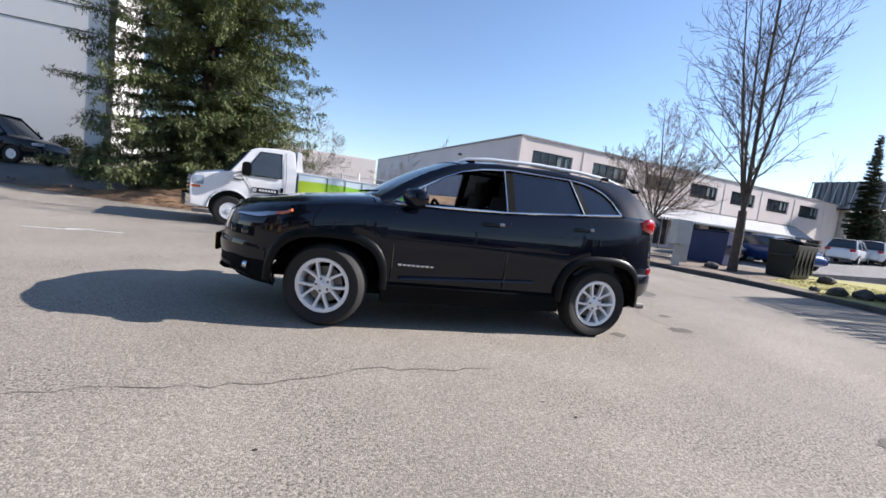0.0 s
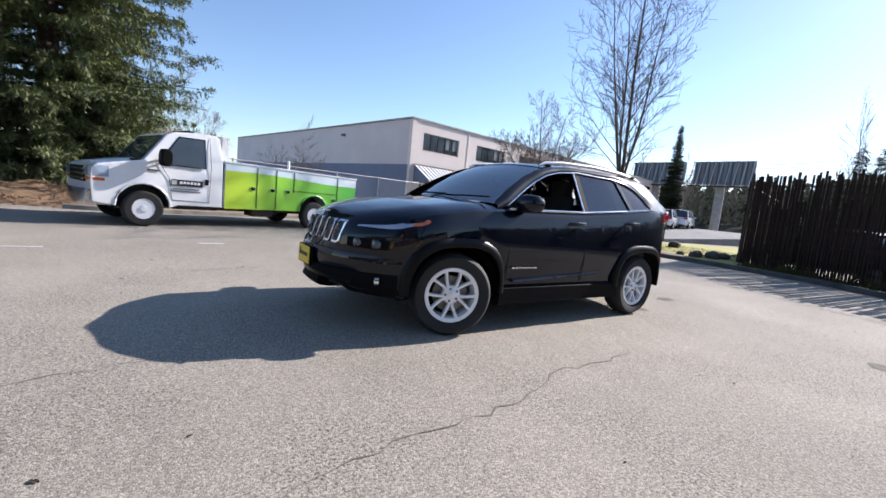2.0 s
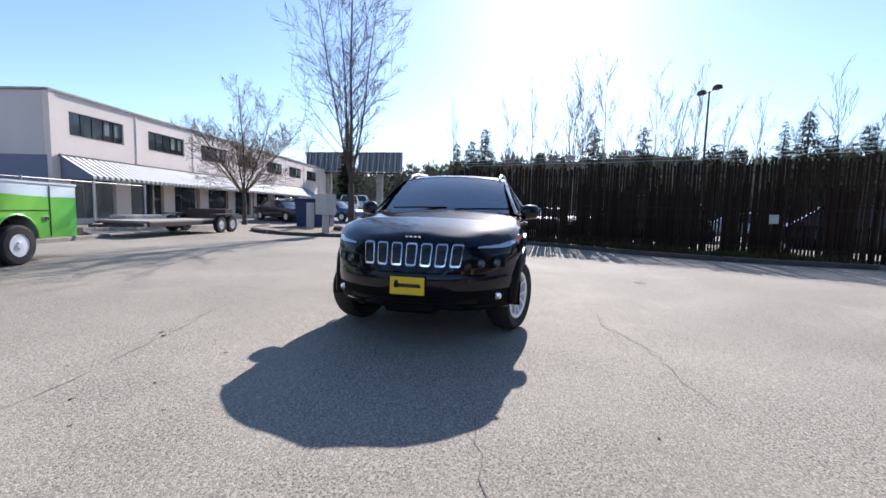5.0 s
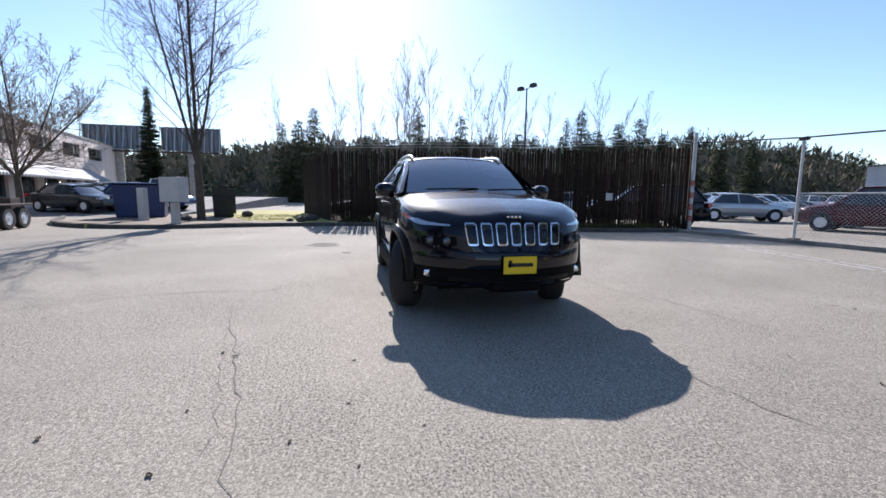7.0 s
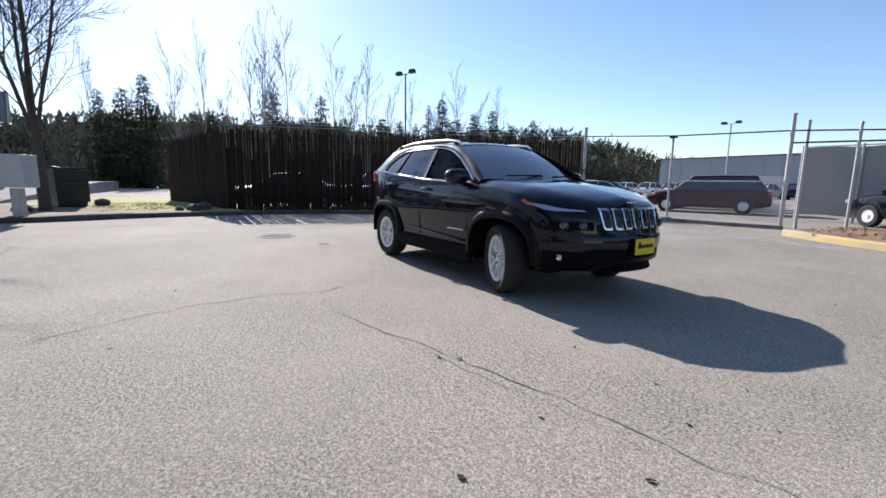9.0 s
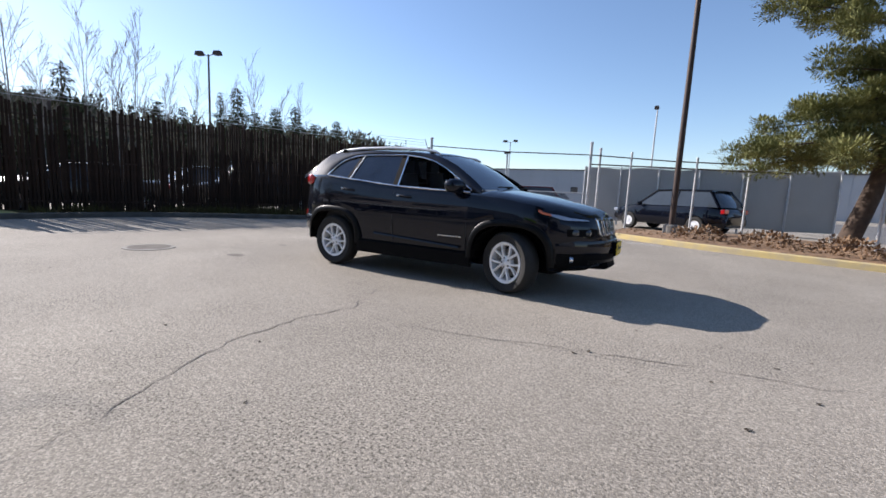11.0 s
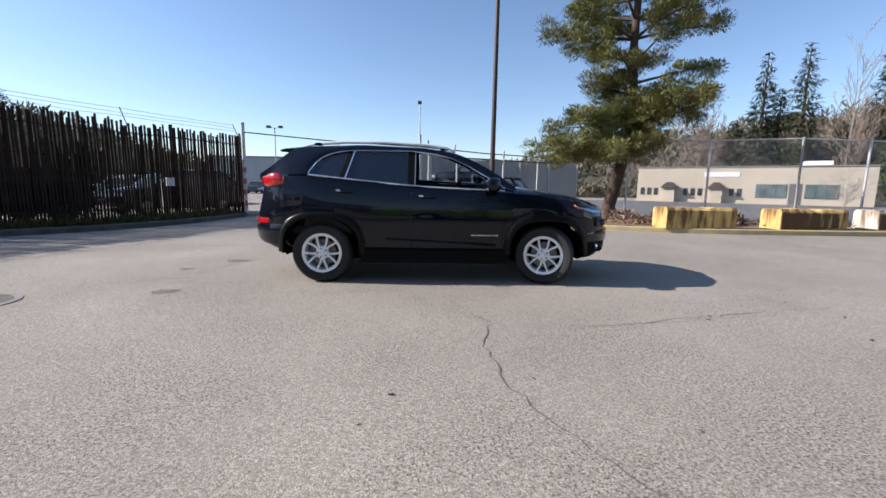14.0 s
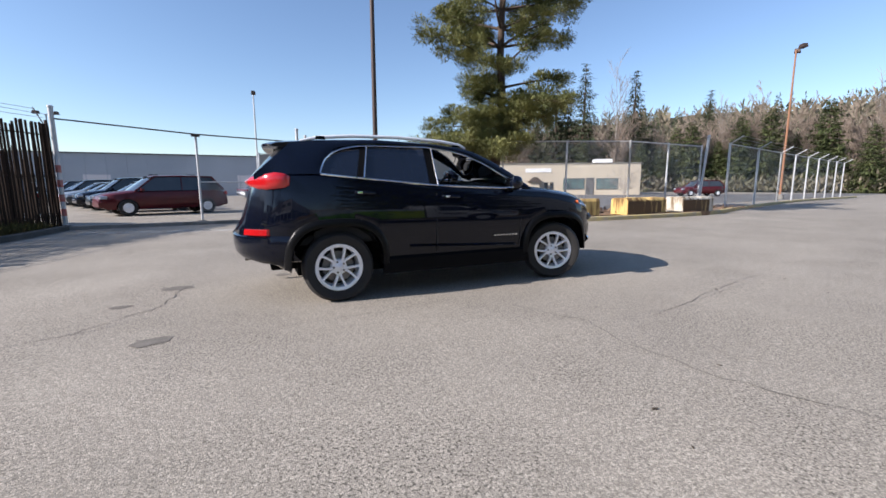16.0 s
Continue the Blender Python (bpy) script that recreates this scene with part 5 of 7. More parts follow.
def wall_with_holes(L, H, holes, y0, y1):
    """A wall along x from 0 to L, with rectangular openings (u0, u1, z0, z1) of one height band each."""
    s = Shape()
    us = sorted({0.0, L} | {h[0] for h in holes} | {h[1] for h in holes})
    zs = sorted({-0.3, H} | {h[2] for h in holes} | {h[3] for h in holes})
    nu, nz = len(us), len(zs)
    s.v = [(u, y, z) for y in (y0, y1) for u in us for z in zs]
    at = lambda i, j, k: k * nu * nz + i * nz + j
    def full(i, j):
        if not (0 <= i < nu - 1 and 0 <= j < nz - 1):
            return False
        um, zm = (us[i] + us[i + 1]) / 2, (zs[j] + zs[j + 1]) / 2
        return not any(h[0] < um < h[1] and h[2] < zm < h[3] for h in holes)
    for i in range(nu - 1):
        for j in range(nz - 1):
            if full(i, j):
                for k in (0, 1):
                    s.f.append((at(i, j, k), at(i + 1, j, k), at(i + 1, j + 1, k), at(i, j + 1, k)))
                for di, dj, p, q in ((-1, 0, (i, j), (i, j + 1)), (1, 0, (i + 1, j), (i + 1, j + 1)), (0, -1, (i, j), (i + 1, j)), (0, 1, (i, j + 1), (i + 1, j + 1))):
                    if not full(i + di, j + dj):
                        s.f.append((at(*p, 0), at(*q, 0), at(*q, 1), at(*p, 1)))
    return s

cb = thing("cream_building", "two-storey cream stucco building with strip windows and striped awning", "building", pose(9.96, 20.2, 0, 0, 0, 8.2))
wins = [(0.95 + 5.0 * i, 4.15 + 5.0 * i, 4.2, 5.28) for i in range(7)]
shops = [(0.9 + 3.6 * i, 3.5 + 3.6 * i, 0.25, 2.3) for i in range(10)]
part("wall", wall_with_holes(40, 6.0, wins + shops, 0, 0.3), M_CREAM, cb, "cream stucco front wall")
part("wall", wall_with_holes(34, 5.98, [], 0, 0.3), M_STUCCO, cb, "pale grey side wall").matrix_local = pose(0.3, 0.31, 0, 0, 0, 90)
part("wall", Shape().box((20, 34, 3), (40, 0.3, 6)), M_STUCCO, cb)
part("wall", Shape().box((39.9, 17, 3), (0.3, 33, 5.9)), M_STUCCO, cb)
part("roof", Shape().box((20, 17, 5.75), (39.3, 33.2, 0.2)), M_CONC_D, cb)
part("parapet_cap", Shape().box((20, 0.13, 6.04), (40.1, 0.42, 0.09)).box((0.1, 17, 6.04), (0.42, 34, 0.09)), M_CONC, cb)
part("blue_band", Shape().box((-0.012, 17.1, 1.55), (0.02, 33.8, 3.2)), M_BLUEBAND, cb, "slate blue painted lower band")
part("pilaster", Shape().box((0.12, -0.015, 3.0), (0.30, 0.05, 6.0)), M_CREAM, cb)
for i in range(8):
    part("pilaster", Shape().box((5.05 + 5.0 * i, -0.012, 4.6), (0.10, 0.03, 2.7)), M_CREAM, cb)
for u0, u1, z0, z1 in wins:
    window_unit(cb, u0, u1, z0, z1, 5, 0.1)
for u0, u1, z0, z1 in shops:
    w = part("shop_window", Shape().box(((u0 + u1) / 2, 0.22, (z0 + z1) / 2), (u1 - u0, 0.06, z1 - z0)), M_FRAME, cb, "dark shop front glazing")
    for i in range(3):
        pw = (u1 - u0) / 3
        part("pane", Shape().box((u0 + pw * (i + 0.5), 0.18, (z0 + z1) / 2), (pw - 0.09, 0.03, z1 - z0 - 0.12)), M_WINDOW, w)
part("interior_back", Shape().box((20, 5, 3), (39, 0.2, 5.8)), M_CONC_D, cb)
aw = part("awning", Shape().box((15.5, -0.08, 3.18), (30.4, 0.12, 0.1)).box((15.5, -1.62, 2.12), (30.4, 0.05, 0.06)), M_FRAME, cb, "striped metal awning")
st_me = {}
for m_ in (M_AWN_B, M_AWN_W):
    st_me[m_] = Shape().rings([[(-0.083, -0.06, 3.2), (0.083, -0.06, 3.2), (0.083, -0.06, 3.17), (-0.083, -0.06, 3.17)], [(-0.083, -1.62, 2.28), (0.083, -1.62, 2.28), (0.083, -1.62, 2.25), (-0.083, -1.62, 2.25)], [(-0.083, -1.64, 2.26), (0.083, -1.64, 2.26), (0.083, -1.63, 2.08), (-0.083, -1.63, 2.08)]], caps=(True, True)).mesh("awning_stripe")
    st_me[m_].materials.append(m_)
for i in range(182):
    part("awning_stripe", st_me[M_AWN_B if i % 2 else M_AWN_W], None, aw).matrix_local = pose(0.42 + 0.167 * i, 0, 0 if i % 2 else 0.003)
part("awning_end", Shape().quad((0.35, -0.06, 3.2), (0.35, -1.62, 2.28), (0.35, -1.62, 2.1), (0.35, -0.06, 2.1)), M_BLUEBAND, aw)
for i in range(9):
    part("awning_post", Shape().tube([(0.5 + 3.7 * i, -1.5, -0.05), (0.5 + 3.7 * i, -1.5, 2.2)], 0.05, 8), M_CONC_D, aw)
part("wall_lamp", Shape().box((-0.12, 8.5, 5.3), (0.2, 0.35, 0.16)), M_FRAME, cb)
chain_link("chain_link_fence", [(-3.0, 15.4), (6.0, 16.2), (11.8, 17.2)], 0.05, 1.9, 0.13, 0.004, "low chain-link fence in front of the cream building", 2.4)

solid("far_warehouse", Shape().box((0, 0, 4.2), (26, 18, 8.4)), M_CREAM, "pale warehouse standing behind the truck", "building", m=pose(-6, 92, 0, 0, 0, 8), bevel=0.1)

# grey tilt-up wall, hedge
gw = thing("grey_building", "tall plain grey concrete building behind the spruce", "building", pose(-11.9, 20.6, 0.5, 0, 0, 183.5))
part("wall", Shape().box((16, -2.2, 5), (32, 4.4, 10.4)), M_GREYWALL, gw, bevel=0.02)
part("corner_trim", Shape().box((0.0, 0.03, 5), (0.25, 0.12, 10.2)), M_FRAME, gw, "dark corner downpipe")
for i in range(1, 5):
    part("panel_joint", Shape().box((6.5 * i, 0.006, 5), (0.03, 0.012, 10.2)), M_CONC_D, gw)
for z in (6.6, 7.7):
    part("wall_groove", Shape().box((16.2, 0.008, z), (31.6, 0.016, 0.05)), M_FRAME, gw, "dark horizontal groove in the wall")
part("roof_edge", Shape().box((16, -2.2, 10.24), (32.2, 4.6, 0.12)), M_FRAME, gw)

# pale building beyond the yard, tan building across the street
wb = thing("pale_building", "long low pale metal building beyond the yard", "building", pose(6.0, -62, 0, 0, 0, 0))
part("wall", Shape().box((0, 0, 2.5), (52, 10, 5.0)), M_WHITEWALL, wb)
part("roof_edge", Shape().box((0, 0, 5.06), (52.3, 10.3, 0.14)), M_FRAME, wb)
for x in (-20, -12, 2.5, 6.5, 18):
    part("window", Shape().box((x, 5.0, 2.2), (1.0, 0.06, 0.9)), M_WINDOW, wb)
for x in (-4, 12):
    part("door", Shape().box((x, 5.0, 1.3), (2.6, 0.06, 2.6)), M_STUCCO, wb)
for i in range(26):
    part("wall_rib", Shape().box((-25 + 2 * i, 5.02, 2.5), (0.05, 0.05, 5.0)), M_WHITEWALL, wb)

TL = 20.6
tbd = thing("tan_building", "long low tan concrete building with small gabled porches", "building", pose(-41.8, -32.9, 0.0, 0, 0, -33.5))
part("wall", Shape().box((TL / 2, -8.0, 1.9), (TL, 16.0, 3.9)), M_TAN, tbd, bevel=0.03)
part("parapet_cap", Shape().box((TL / 2, -8.0, 3.89), (TL + 0.2, 16.2, 0.1)), M_CONC_D, tbd)
part("side_mural", Shape().box((-0.02, -8.0, 1.6), (0.03, 15.8, 3.0)), M_GREYWALL, tbd)
part("roof_unit", Shape().box((4.0, -3.0, 4.2), (2.2, 1.6, 0.6)), M_WHITE, tbd, bevel=0.03)
for u, w in ((3.9, 2.6), (7.9, 2.6)):
    wo = part("window", Shape().box((u, 0.0, 1.35), (w, 0.08, 1.4)), M_FRAME, tbd, "wide shop window")
    for k in range(3):
        part("pane", Shape().box((u - w / 2 + w / 6 + k * w / 3, 0.03, 1.35), (w / 3 - 0.1, 0.06, 1.25)), M_SHOP, wo)
part("door", Shape().box((5.95, 0.0, 1.05), (1.0, 0.08, 2.1)), M_FRAME, tbd)
for u in (12.7, 17.2):
    ph = part("porch", Shape().box((u, 0.4, 0.8), (1.1, 0.8, 1.6)), M_TAN, tbd, "small gabled porch")
    part("porch_roof", Shape().prism([(u - 0.9, 1.6), (u - 0.25, 2.2), (u + 0.25, 2.2), (u + 0.9, 1.6)], -0.1, 1.1), M_BARK, ph)
for u in (10.6, 11.3, 14.2, 14.9, 15.6, 18.6, 19.3, 20.0):
    part("window", Shape().box((u, 0.0, 1.15), (0.42, 0.08, 0.8)), M_WINDOW, tbd)
part("sign_board", Shape().box((12.3, 0.03, 3.05), (3.2, 0.05, 0.5)), M_WHITE, tbd, "blank white sign board")

# billboards seen from behind
def billboard(x, y, rz, w):
    b = thing("billboard", "large grey billboard on steel posts seen from behind", "billboard", pose(x, y, 0, 0, 0, rz), "billboards")
    part("panel", Shape().box((0, 0, 7.1), (w, 0.3, 2.5)), M_BOARD, b, bevel=0.03)
    for k in range(13):
        part("panel_rib", Shape().box((-w / 2 + w * (k + 0.5) / 13, 0.2, 7.1), (0.1, 0.12, 2.4)), M_FRAME, b)
    part("catwalk", Shape().box((0, 0.7, 5.6), (w, 0.8, 0.12)), M_DKSTEEL, b)
    part("top_rail", Shape().box((0, 0.5, 8.3), (w, 0.06, 0.06)), M_DKSTEEL, b)
    for k in range(9):
        part("truss", Shape().tube([(-w / 2 + w * k / 8, 0.1, 5.7), (-w / 2 + w * k / 8, 1.0, 5.6), (-w / 2 + w * k / 8, 0.3, 8.45)], 0.05, 4), M_GALV, b)
    part("column", Shape().tube([(0, 0, 0), (0, 0, 5.95)], 0.45, 12), M_CONC, b, smooth=50)
billboard(47.8, 25.4, 90, 6.4)
billboard(47.9, 18.2, 90, 6.0)

# ---- white service truck with the green utility body ----
def road_wheel(parent, x, y, r, w, face, label="steel wheel"):
    """face: +1 when the outer face looks towards +y."""
    wh = thing("wheel", "", "", pose(x, y, r, 0, 0, 0 if face > 0 else 180))
    wh.parent = parent
    part("tyre", Shape().lathe([(r * 0.58, -w / 2), (r * 0.9, -w / 2), (r, -w / 2 + 0.03), (r, w / 2 - 0.03), (r * 0.9, w / 2), (r * 0.58, w / 2)], 28, "y", closed_profile=True), M_RUBBER, wh, smooth=40)
    part("rim", Shape().lathe([(r * 0.59, w / 2 - 0.015), (r * 0.55, w / 2 - 0.01), (r * 0.48, w / 2 - 0.06), (r * 0.22, w / 2 - 0.03), (r * 0.16, w / 2 + 0.01), (0.0, w / 2 + 0.015)], 28, "y"), M_ALLOY, wh, smooth=30)
    for k in range(8):
        a = 2 * math.pi * k / 8
        part("hand_hole", Shape().lathe([(0.0, w / 2 - 0.036), (r * 0.07, w / 2 - 0.036)], 8, "y", (r * 0.37 * math.cos(a), 0, r * 0.37 * math.sin(a))), M_INK_SHADE, wh)
    return wh

def build_truck():
    t = thing("service_truck", "white service truck with lime green utility body by the kerb", "truck", pose(-3.58, 6.66, 0, 0, 0, 16.1))
    front_arch = [(0.47 * math.cos(math.pi * k / 10), 0.40 + 0.46 * math.sin(math.pi * k / 10)) for k in range(11)]
    cab = [(-0.80, 0.45), (-0.83, 0.80), (-0.81, 1.09), (-0.72, 1.16), (-0.4, 1.23), (-0.02, 1.31), (0.40, 1.88), (0.56, 1.95), (0.95, 2.0), (1.33, 2.005), (1.44, 1.96), (1.50, 1.46), (1.50, 0.45), (0.60, 0.45), (0.53, 0.40)] + front_arch
    rings = []
    for y, k in ((0.0, 0.0), (0.03, 1.0), (1.95, 1.0), (1.98, 0.0)):
        # the upper cab leans inward a little
        rings.append([(x, y + (0.5 - y / 1.98) * 0.16 * max(0.0, z - 1.25) / 0.8, z - (0.015 if k == 0 and z > 1.0 else 0)) for x, z in cab])
    part("cab", Shape().rings(rings), M_WHITECAR, t, "white painted cab", bevel=0.02)
    for s, y0 in ((1, 0.0), (-1, 1.98)):
        lean = lambda z: y0 + s * (0.08 * max(0.0, z - 1.25) / 0.8 - 0.006)
        win = [(0.30, 1.36), (0.62, 1.86), (1.12, 1.88), (1.14, 1.27), (0.45, 1.27)]
        part("door_window", Shape().quad(*[(x, lean(z), z) for x, z in win]), M_WINDOW, t, "dark door window")
        part("window_seal", Shape().tube([(x, lean(z) - s * 0.002, z) for x, z in win + win[:1]], 0.012, 4), M_PLASTIC, t)
        part("door_seam", Shape().tube([(0.26, lean(1.3), 1.30), (0.44, lean(1.0), 1.0), (0.50, lean(0.6), 0.56), (1.22, lean(0.56), 0.54), (1.25, lean(1.3), 1.3), (1.22, lean(1.9), 1.93)], 0.006, 4), M_FRAME, t)
        part("door_handle", Shape().box((1.16, lean(1.0) - s * 0.01, 0.98), (0.07, 0.03, 0.12)), M_PLASTIC, t, bevel=0.008)
        mz = 1.40
        m_ = part("tow_mirror", Shape().rings([[(0.30 + 0.10 * k * math.copysign(abs(math.cos(a)) ** 0.6, math.cos(a)), y0 - s * (0.10 + d), mz + 0.17 * k * math.copysign(abs(math.sin(a)) ** 0.6, math.sin(a))) for a in [2 * math.pi * i / 14 for i in range(14)]] for d, k in ((0, 0.75), (0.03, 1.0), (0.20, 1.0), (0.24, 0.8))]), M_PLASTIC, t, "large rounded black tow mirror", smooth=40)
        part("mirror_arm", Shape().tube([(0.30, y0 - s * 0.1, 1.42), (0.36, y0 + s * 0.01, 1.38)], 0.025, 6).tube([(0.30, y0 - s * 0.1, 1.32), (0.36, y0 + s * 0.01, 1.32)], 0.02, 6), M_PLASTIC, m_)
        lamp = part("headlamp", Shape().rings([[(x, y0 + s * yy, z) for x, z in ((0.0 + dx, 0.92), (0.0 + dx, 1.10), (0.10 + dx, 1.12), (0.10 + dx, 0.92))] for dx, yy in ((-0.66, -0.006), (-0.80, 0.0), (-0.855, 0.06), (-0.86, 0.34))]), M_LAMP, t, "clear wraparound headlamp", smooth=30)
        part("amber_lamp", Shape().rings([[(x, y0 + s * yy, z) for x, z in ((0.0 + dx, 0.84), (0.0 + dx, 0.895), (0.10 + dx, 0.895), (0.10 + dx, 0.84))] for dx, yy in ((-0.72, -0.006), (-0.80, 0.0), (-0.855, 0.06), (-0.86, 0.3))]), M_AMBER, lamp, "amber turn lamp")
        part("arch_lip", Shape().tube([(x, y0 - s * 0.004, z) for x, z in front_arch], 0.022, 6), M_WHITECAR, t, smooth=50)
        part("arch_liner", Shape().rings([[(x * 0.98, y0 + s * d, z) for x, z in front_arch] for d in (0.02, 0.5)], closed=False).quad(*[(x * 0.98, y0 + s * 0.5, z) for x, z in front_arch]), M_INK_SHADE, t)
    part("windscreen", Shape().quad((-0.015, 0.12, 1.335), (0.375, 0.18, 1.865), (0.375, 1.80, 1.865), (-0.015, 1.86, 1.335)), M_WINDOW, t, "raked dark windscreen")
    part("wiper_cowl", Shape().box((-0.06, 0.99, 1.31), (0.14, 1.7, 0.03)), M_PLASTIC, t)
    part("hood_ridge", Shape().rings([[(x, 0.99 - w, z), (x, 0.99 - w + 0.08, z + 0.05), (x, 0.99 + w - 0.08, z + 0.05), (x, 0.99 + w, z)] for x, z, w in ((-0.72, 1.14, 0.5), (-0.4, 1.22, 0.56), (-0.05, 1.29, 0.62))]), M_WHITECAR, t, smooth=40)
    part("grille", Shape().box((-0.83, 0.99, 0.94), (0.05, 1.24, 0.30)), M_PLASTIC, t, bevel=0.02)
    for k in range(3):
        part("grille_bar", Shape().box((-0.865, 0.99, 0.85 + 0.09 * k), (0.03, 1.2, 0.035)), M_CHROME, t, bevel=0.005)
    part("bumper", Shape().rings([[(-0.52, 0.0, z), (-0.90, 0.02, z), (-0.98, 0.35, z), (-0.98, 1.63, z), (-0.90, 1.96, z), (-0.52, 1.98, z), (-0.52, 1.9, z), (-0.52, 0.08, z)] for z in (0.40, 0.44, 0.64, 0.68)]), M_CHROME, t, "chrome front bumper", smooth=30)
    part("cab_fairing", Shape().prism([(1.50, 1.44), (1.50, 2.02), (1.60, 2.0), (1.68, 1.44)], 0.10, 1.88), M_WHITECAR, t, "white sloped panel behind the cab", bevel=0.02)
    part("roof_lamp", Shape().box((1.0, 0.99, 2.035), (0.14, 0.9, 0.05)), M_PLASTIC, t, bevel=0.015)
    sign = part("door_sign", Shape().box((0.78, -0.004, 0.925), (0.60, 0.010, 0.13)), M_INK_SHADE, t, "dark sign panel on the door")
    for k in range(6):
        part("sign_bar", Shape().box((0.66 + 0.068 * k, -0.011, 0.93), (0.05, 0.004, 0.05)), M_WHITE, sign)
    part("sign_square", Shape().box((0.53, -0.011, 0.925), (0.09, 0.004, 0.09)), M_CABINET, sign)
    for z, w in ((0.80, 0.5), (0.75, 0.56)):
        part("lettering_bar", Shape().box((0.76, -0.004, z), (w, 0.008, 0.02)), M_FRAME, t, "grey bar of lettering")
    part("badge", Shape().box((0.16, -0.006, 1.13), (0.22, 0.012, 0.035)), M_FRAME, t)
    # utility body: panels with a wheel arch
    x0, x1, xa = 1.56, 5.25, 3.88
    zt = lambda x: lerp(1.47, 1.44, (x - x0) / (x1 - x0))
    arch = [(xa + 0.44 * math.cos(math.pi * k / 10), 0.45 + 0.44 * math.sin(math.pi * k / 10)) for k in range(11)]
    wave = lambda x: 1.27 + 0.03 * math.sin((x - 1.2) * 1.6) - 0.07 * max(0.0, (x - 3.6) / 1.6)
    xs = [lerp(x0, x1, k / 16) for k in range(17)]
    prof = [(x0, 0.43), (x0, zt(x0)), (x1, zt(x1)), (x1, 0.43)] + arch
    for y0, y1 in ((0.03, 0.42), (1.58, 1.96)):
        part("utility_body", Shape().prism(prof, y0, y1), M_PALE, t, "pale utility body box", bevel=0.01)
    part("body_bed", Shape().box((3.4, 1.0, 0.62), (3.66, 1.2, 0.2)), M_DKSTEEL, t)
    part("body_front", Shape().box((1.60, 1.0, 0.95), (0.06, 1.2, 0.9)), M_WHITECAR, t)
    part("wrap_lower", Shape().prism([(x0, 0.43)] + [(x, wave(x)) for x in xs] + [(x1, 0.43)] + arch, 0.016, 0.03), M_WRAP, t, "green wrap running from lime to mid green")
    part("wrap_upper", Shape().prism([(x, wave(x) + 0.004) for x in xs] + [(x1, zt(x1)), (x0, zt(x0))], 0.018, 0.03), M_PALE, t, "pale sky band of the wrap")
    for y0 in (0.0, 1.54):
        part("body_cap", Shape().rings([[(x, y, z) for y, z in ((y0, zt(x)), (y0 + 0.44, zt(x)), (y0 + 0.44, zt(x) + 0.035), (y0, zt(x) + 0.035))] for x in (x0 - 0.02, x1 + 0.02)]), M_ALLOY, t, "bright metal top edge")
    for x, a, b in ((2.30, 0.47, 1.43), (2.79, 0.47, 1.43), (3.27, 0.92, 1.42), (4.61, 0.47, 1.41)):
        part("door_seam", Shape().box((x, 0.012, (a + b) / 2), (0.014, 0.012, b - a)), M_INK_SHADE, t)
    part("door_seam", Shape().box((3.94, 0.012, 0.96), (1.33, 0.012, 0.010)), M_INK_SHADE, t)
    for x, z in ((2.20, 0.93), (2.69, 0.93), (3.10, 0.93), (4.50, 0.80)):
        part("paddle_latch", Shape().box((x, 0.005, z), (0.10, 0.02, 0.08)), M_CHROME, t, bevel=0.005)
    part("arch_lip", Shape().tube([(x, 0.008, z) for x, z in arch], 0.022, 6), M_GREEN, t, smooth=50)
    part("arch_liner", Shape().rings([[(x, d, z) for x, z in arch] for d in (0.025, 0.45)], closed=False).quad(*[(x, 0.44, z) for x, z in arch]), M_INK_SHADE, t)
    part("rear_bumper", Shape().box((5.34, 1.0, 0.52), (0.16, 1.95, 0.16)), M_DKSTEEL, t, bevel=0.01)
    part("tail_lamp", Shape().box((5.26, 0.22, 0.95), (0.03, 0.14, 0.26)), M_RED, t)
    part("rack_stake", Shape().tube([(3.25, 0.3, 1.46), (3.25, 0.3, 1.72)], 0.03, 6), M_WHITE, t)
    part("chassis_rail", Shape().box((2.2, 0.65, 0.42), (5.6, 0.1, 0.16)), M_DKSTEEL, t)
    part("chassis_rail", Shape().box((2.2, 1.35, 0.42), (5.6, 0.1, 0.16)), M_DKSTEEL, t)
    part("fuel_tank", Shape().box((2.55, 0.38, 0.36), (0.55, 0.4, 0.2)), M_DKSTEEL, t, bevel=0.03)
    part("side_step", Shape().box((0.95, 0.05, 0.40), (0.85, 0.14, 0.05)), M_PLASTIC, t, bevel=0.01)
    for x in (0.0, 3.88):
        road_wheel(t, x, 0.07, 0.352, 0.22, -1)
        road_wheel(t, x, 1.92, 0.352, 0.22, 1)
    return t
build_truck()

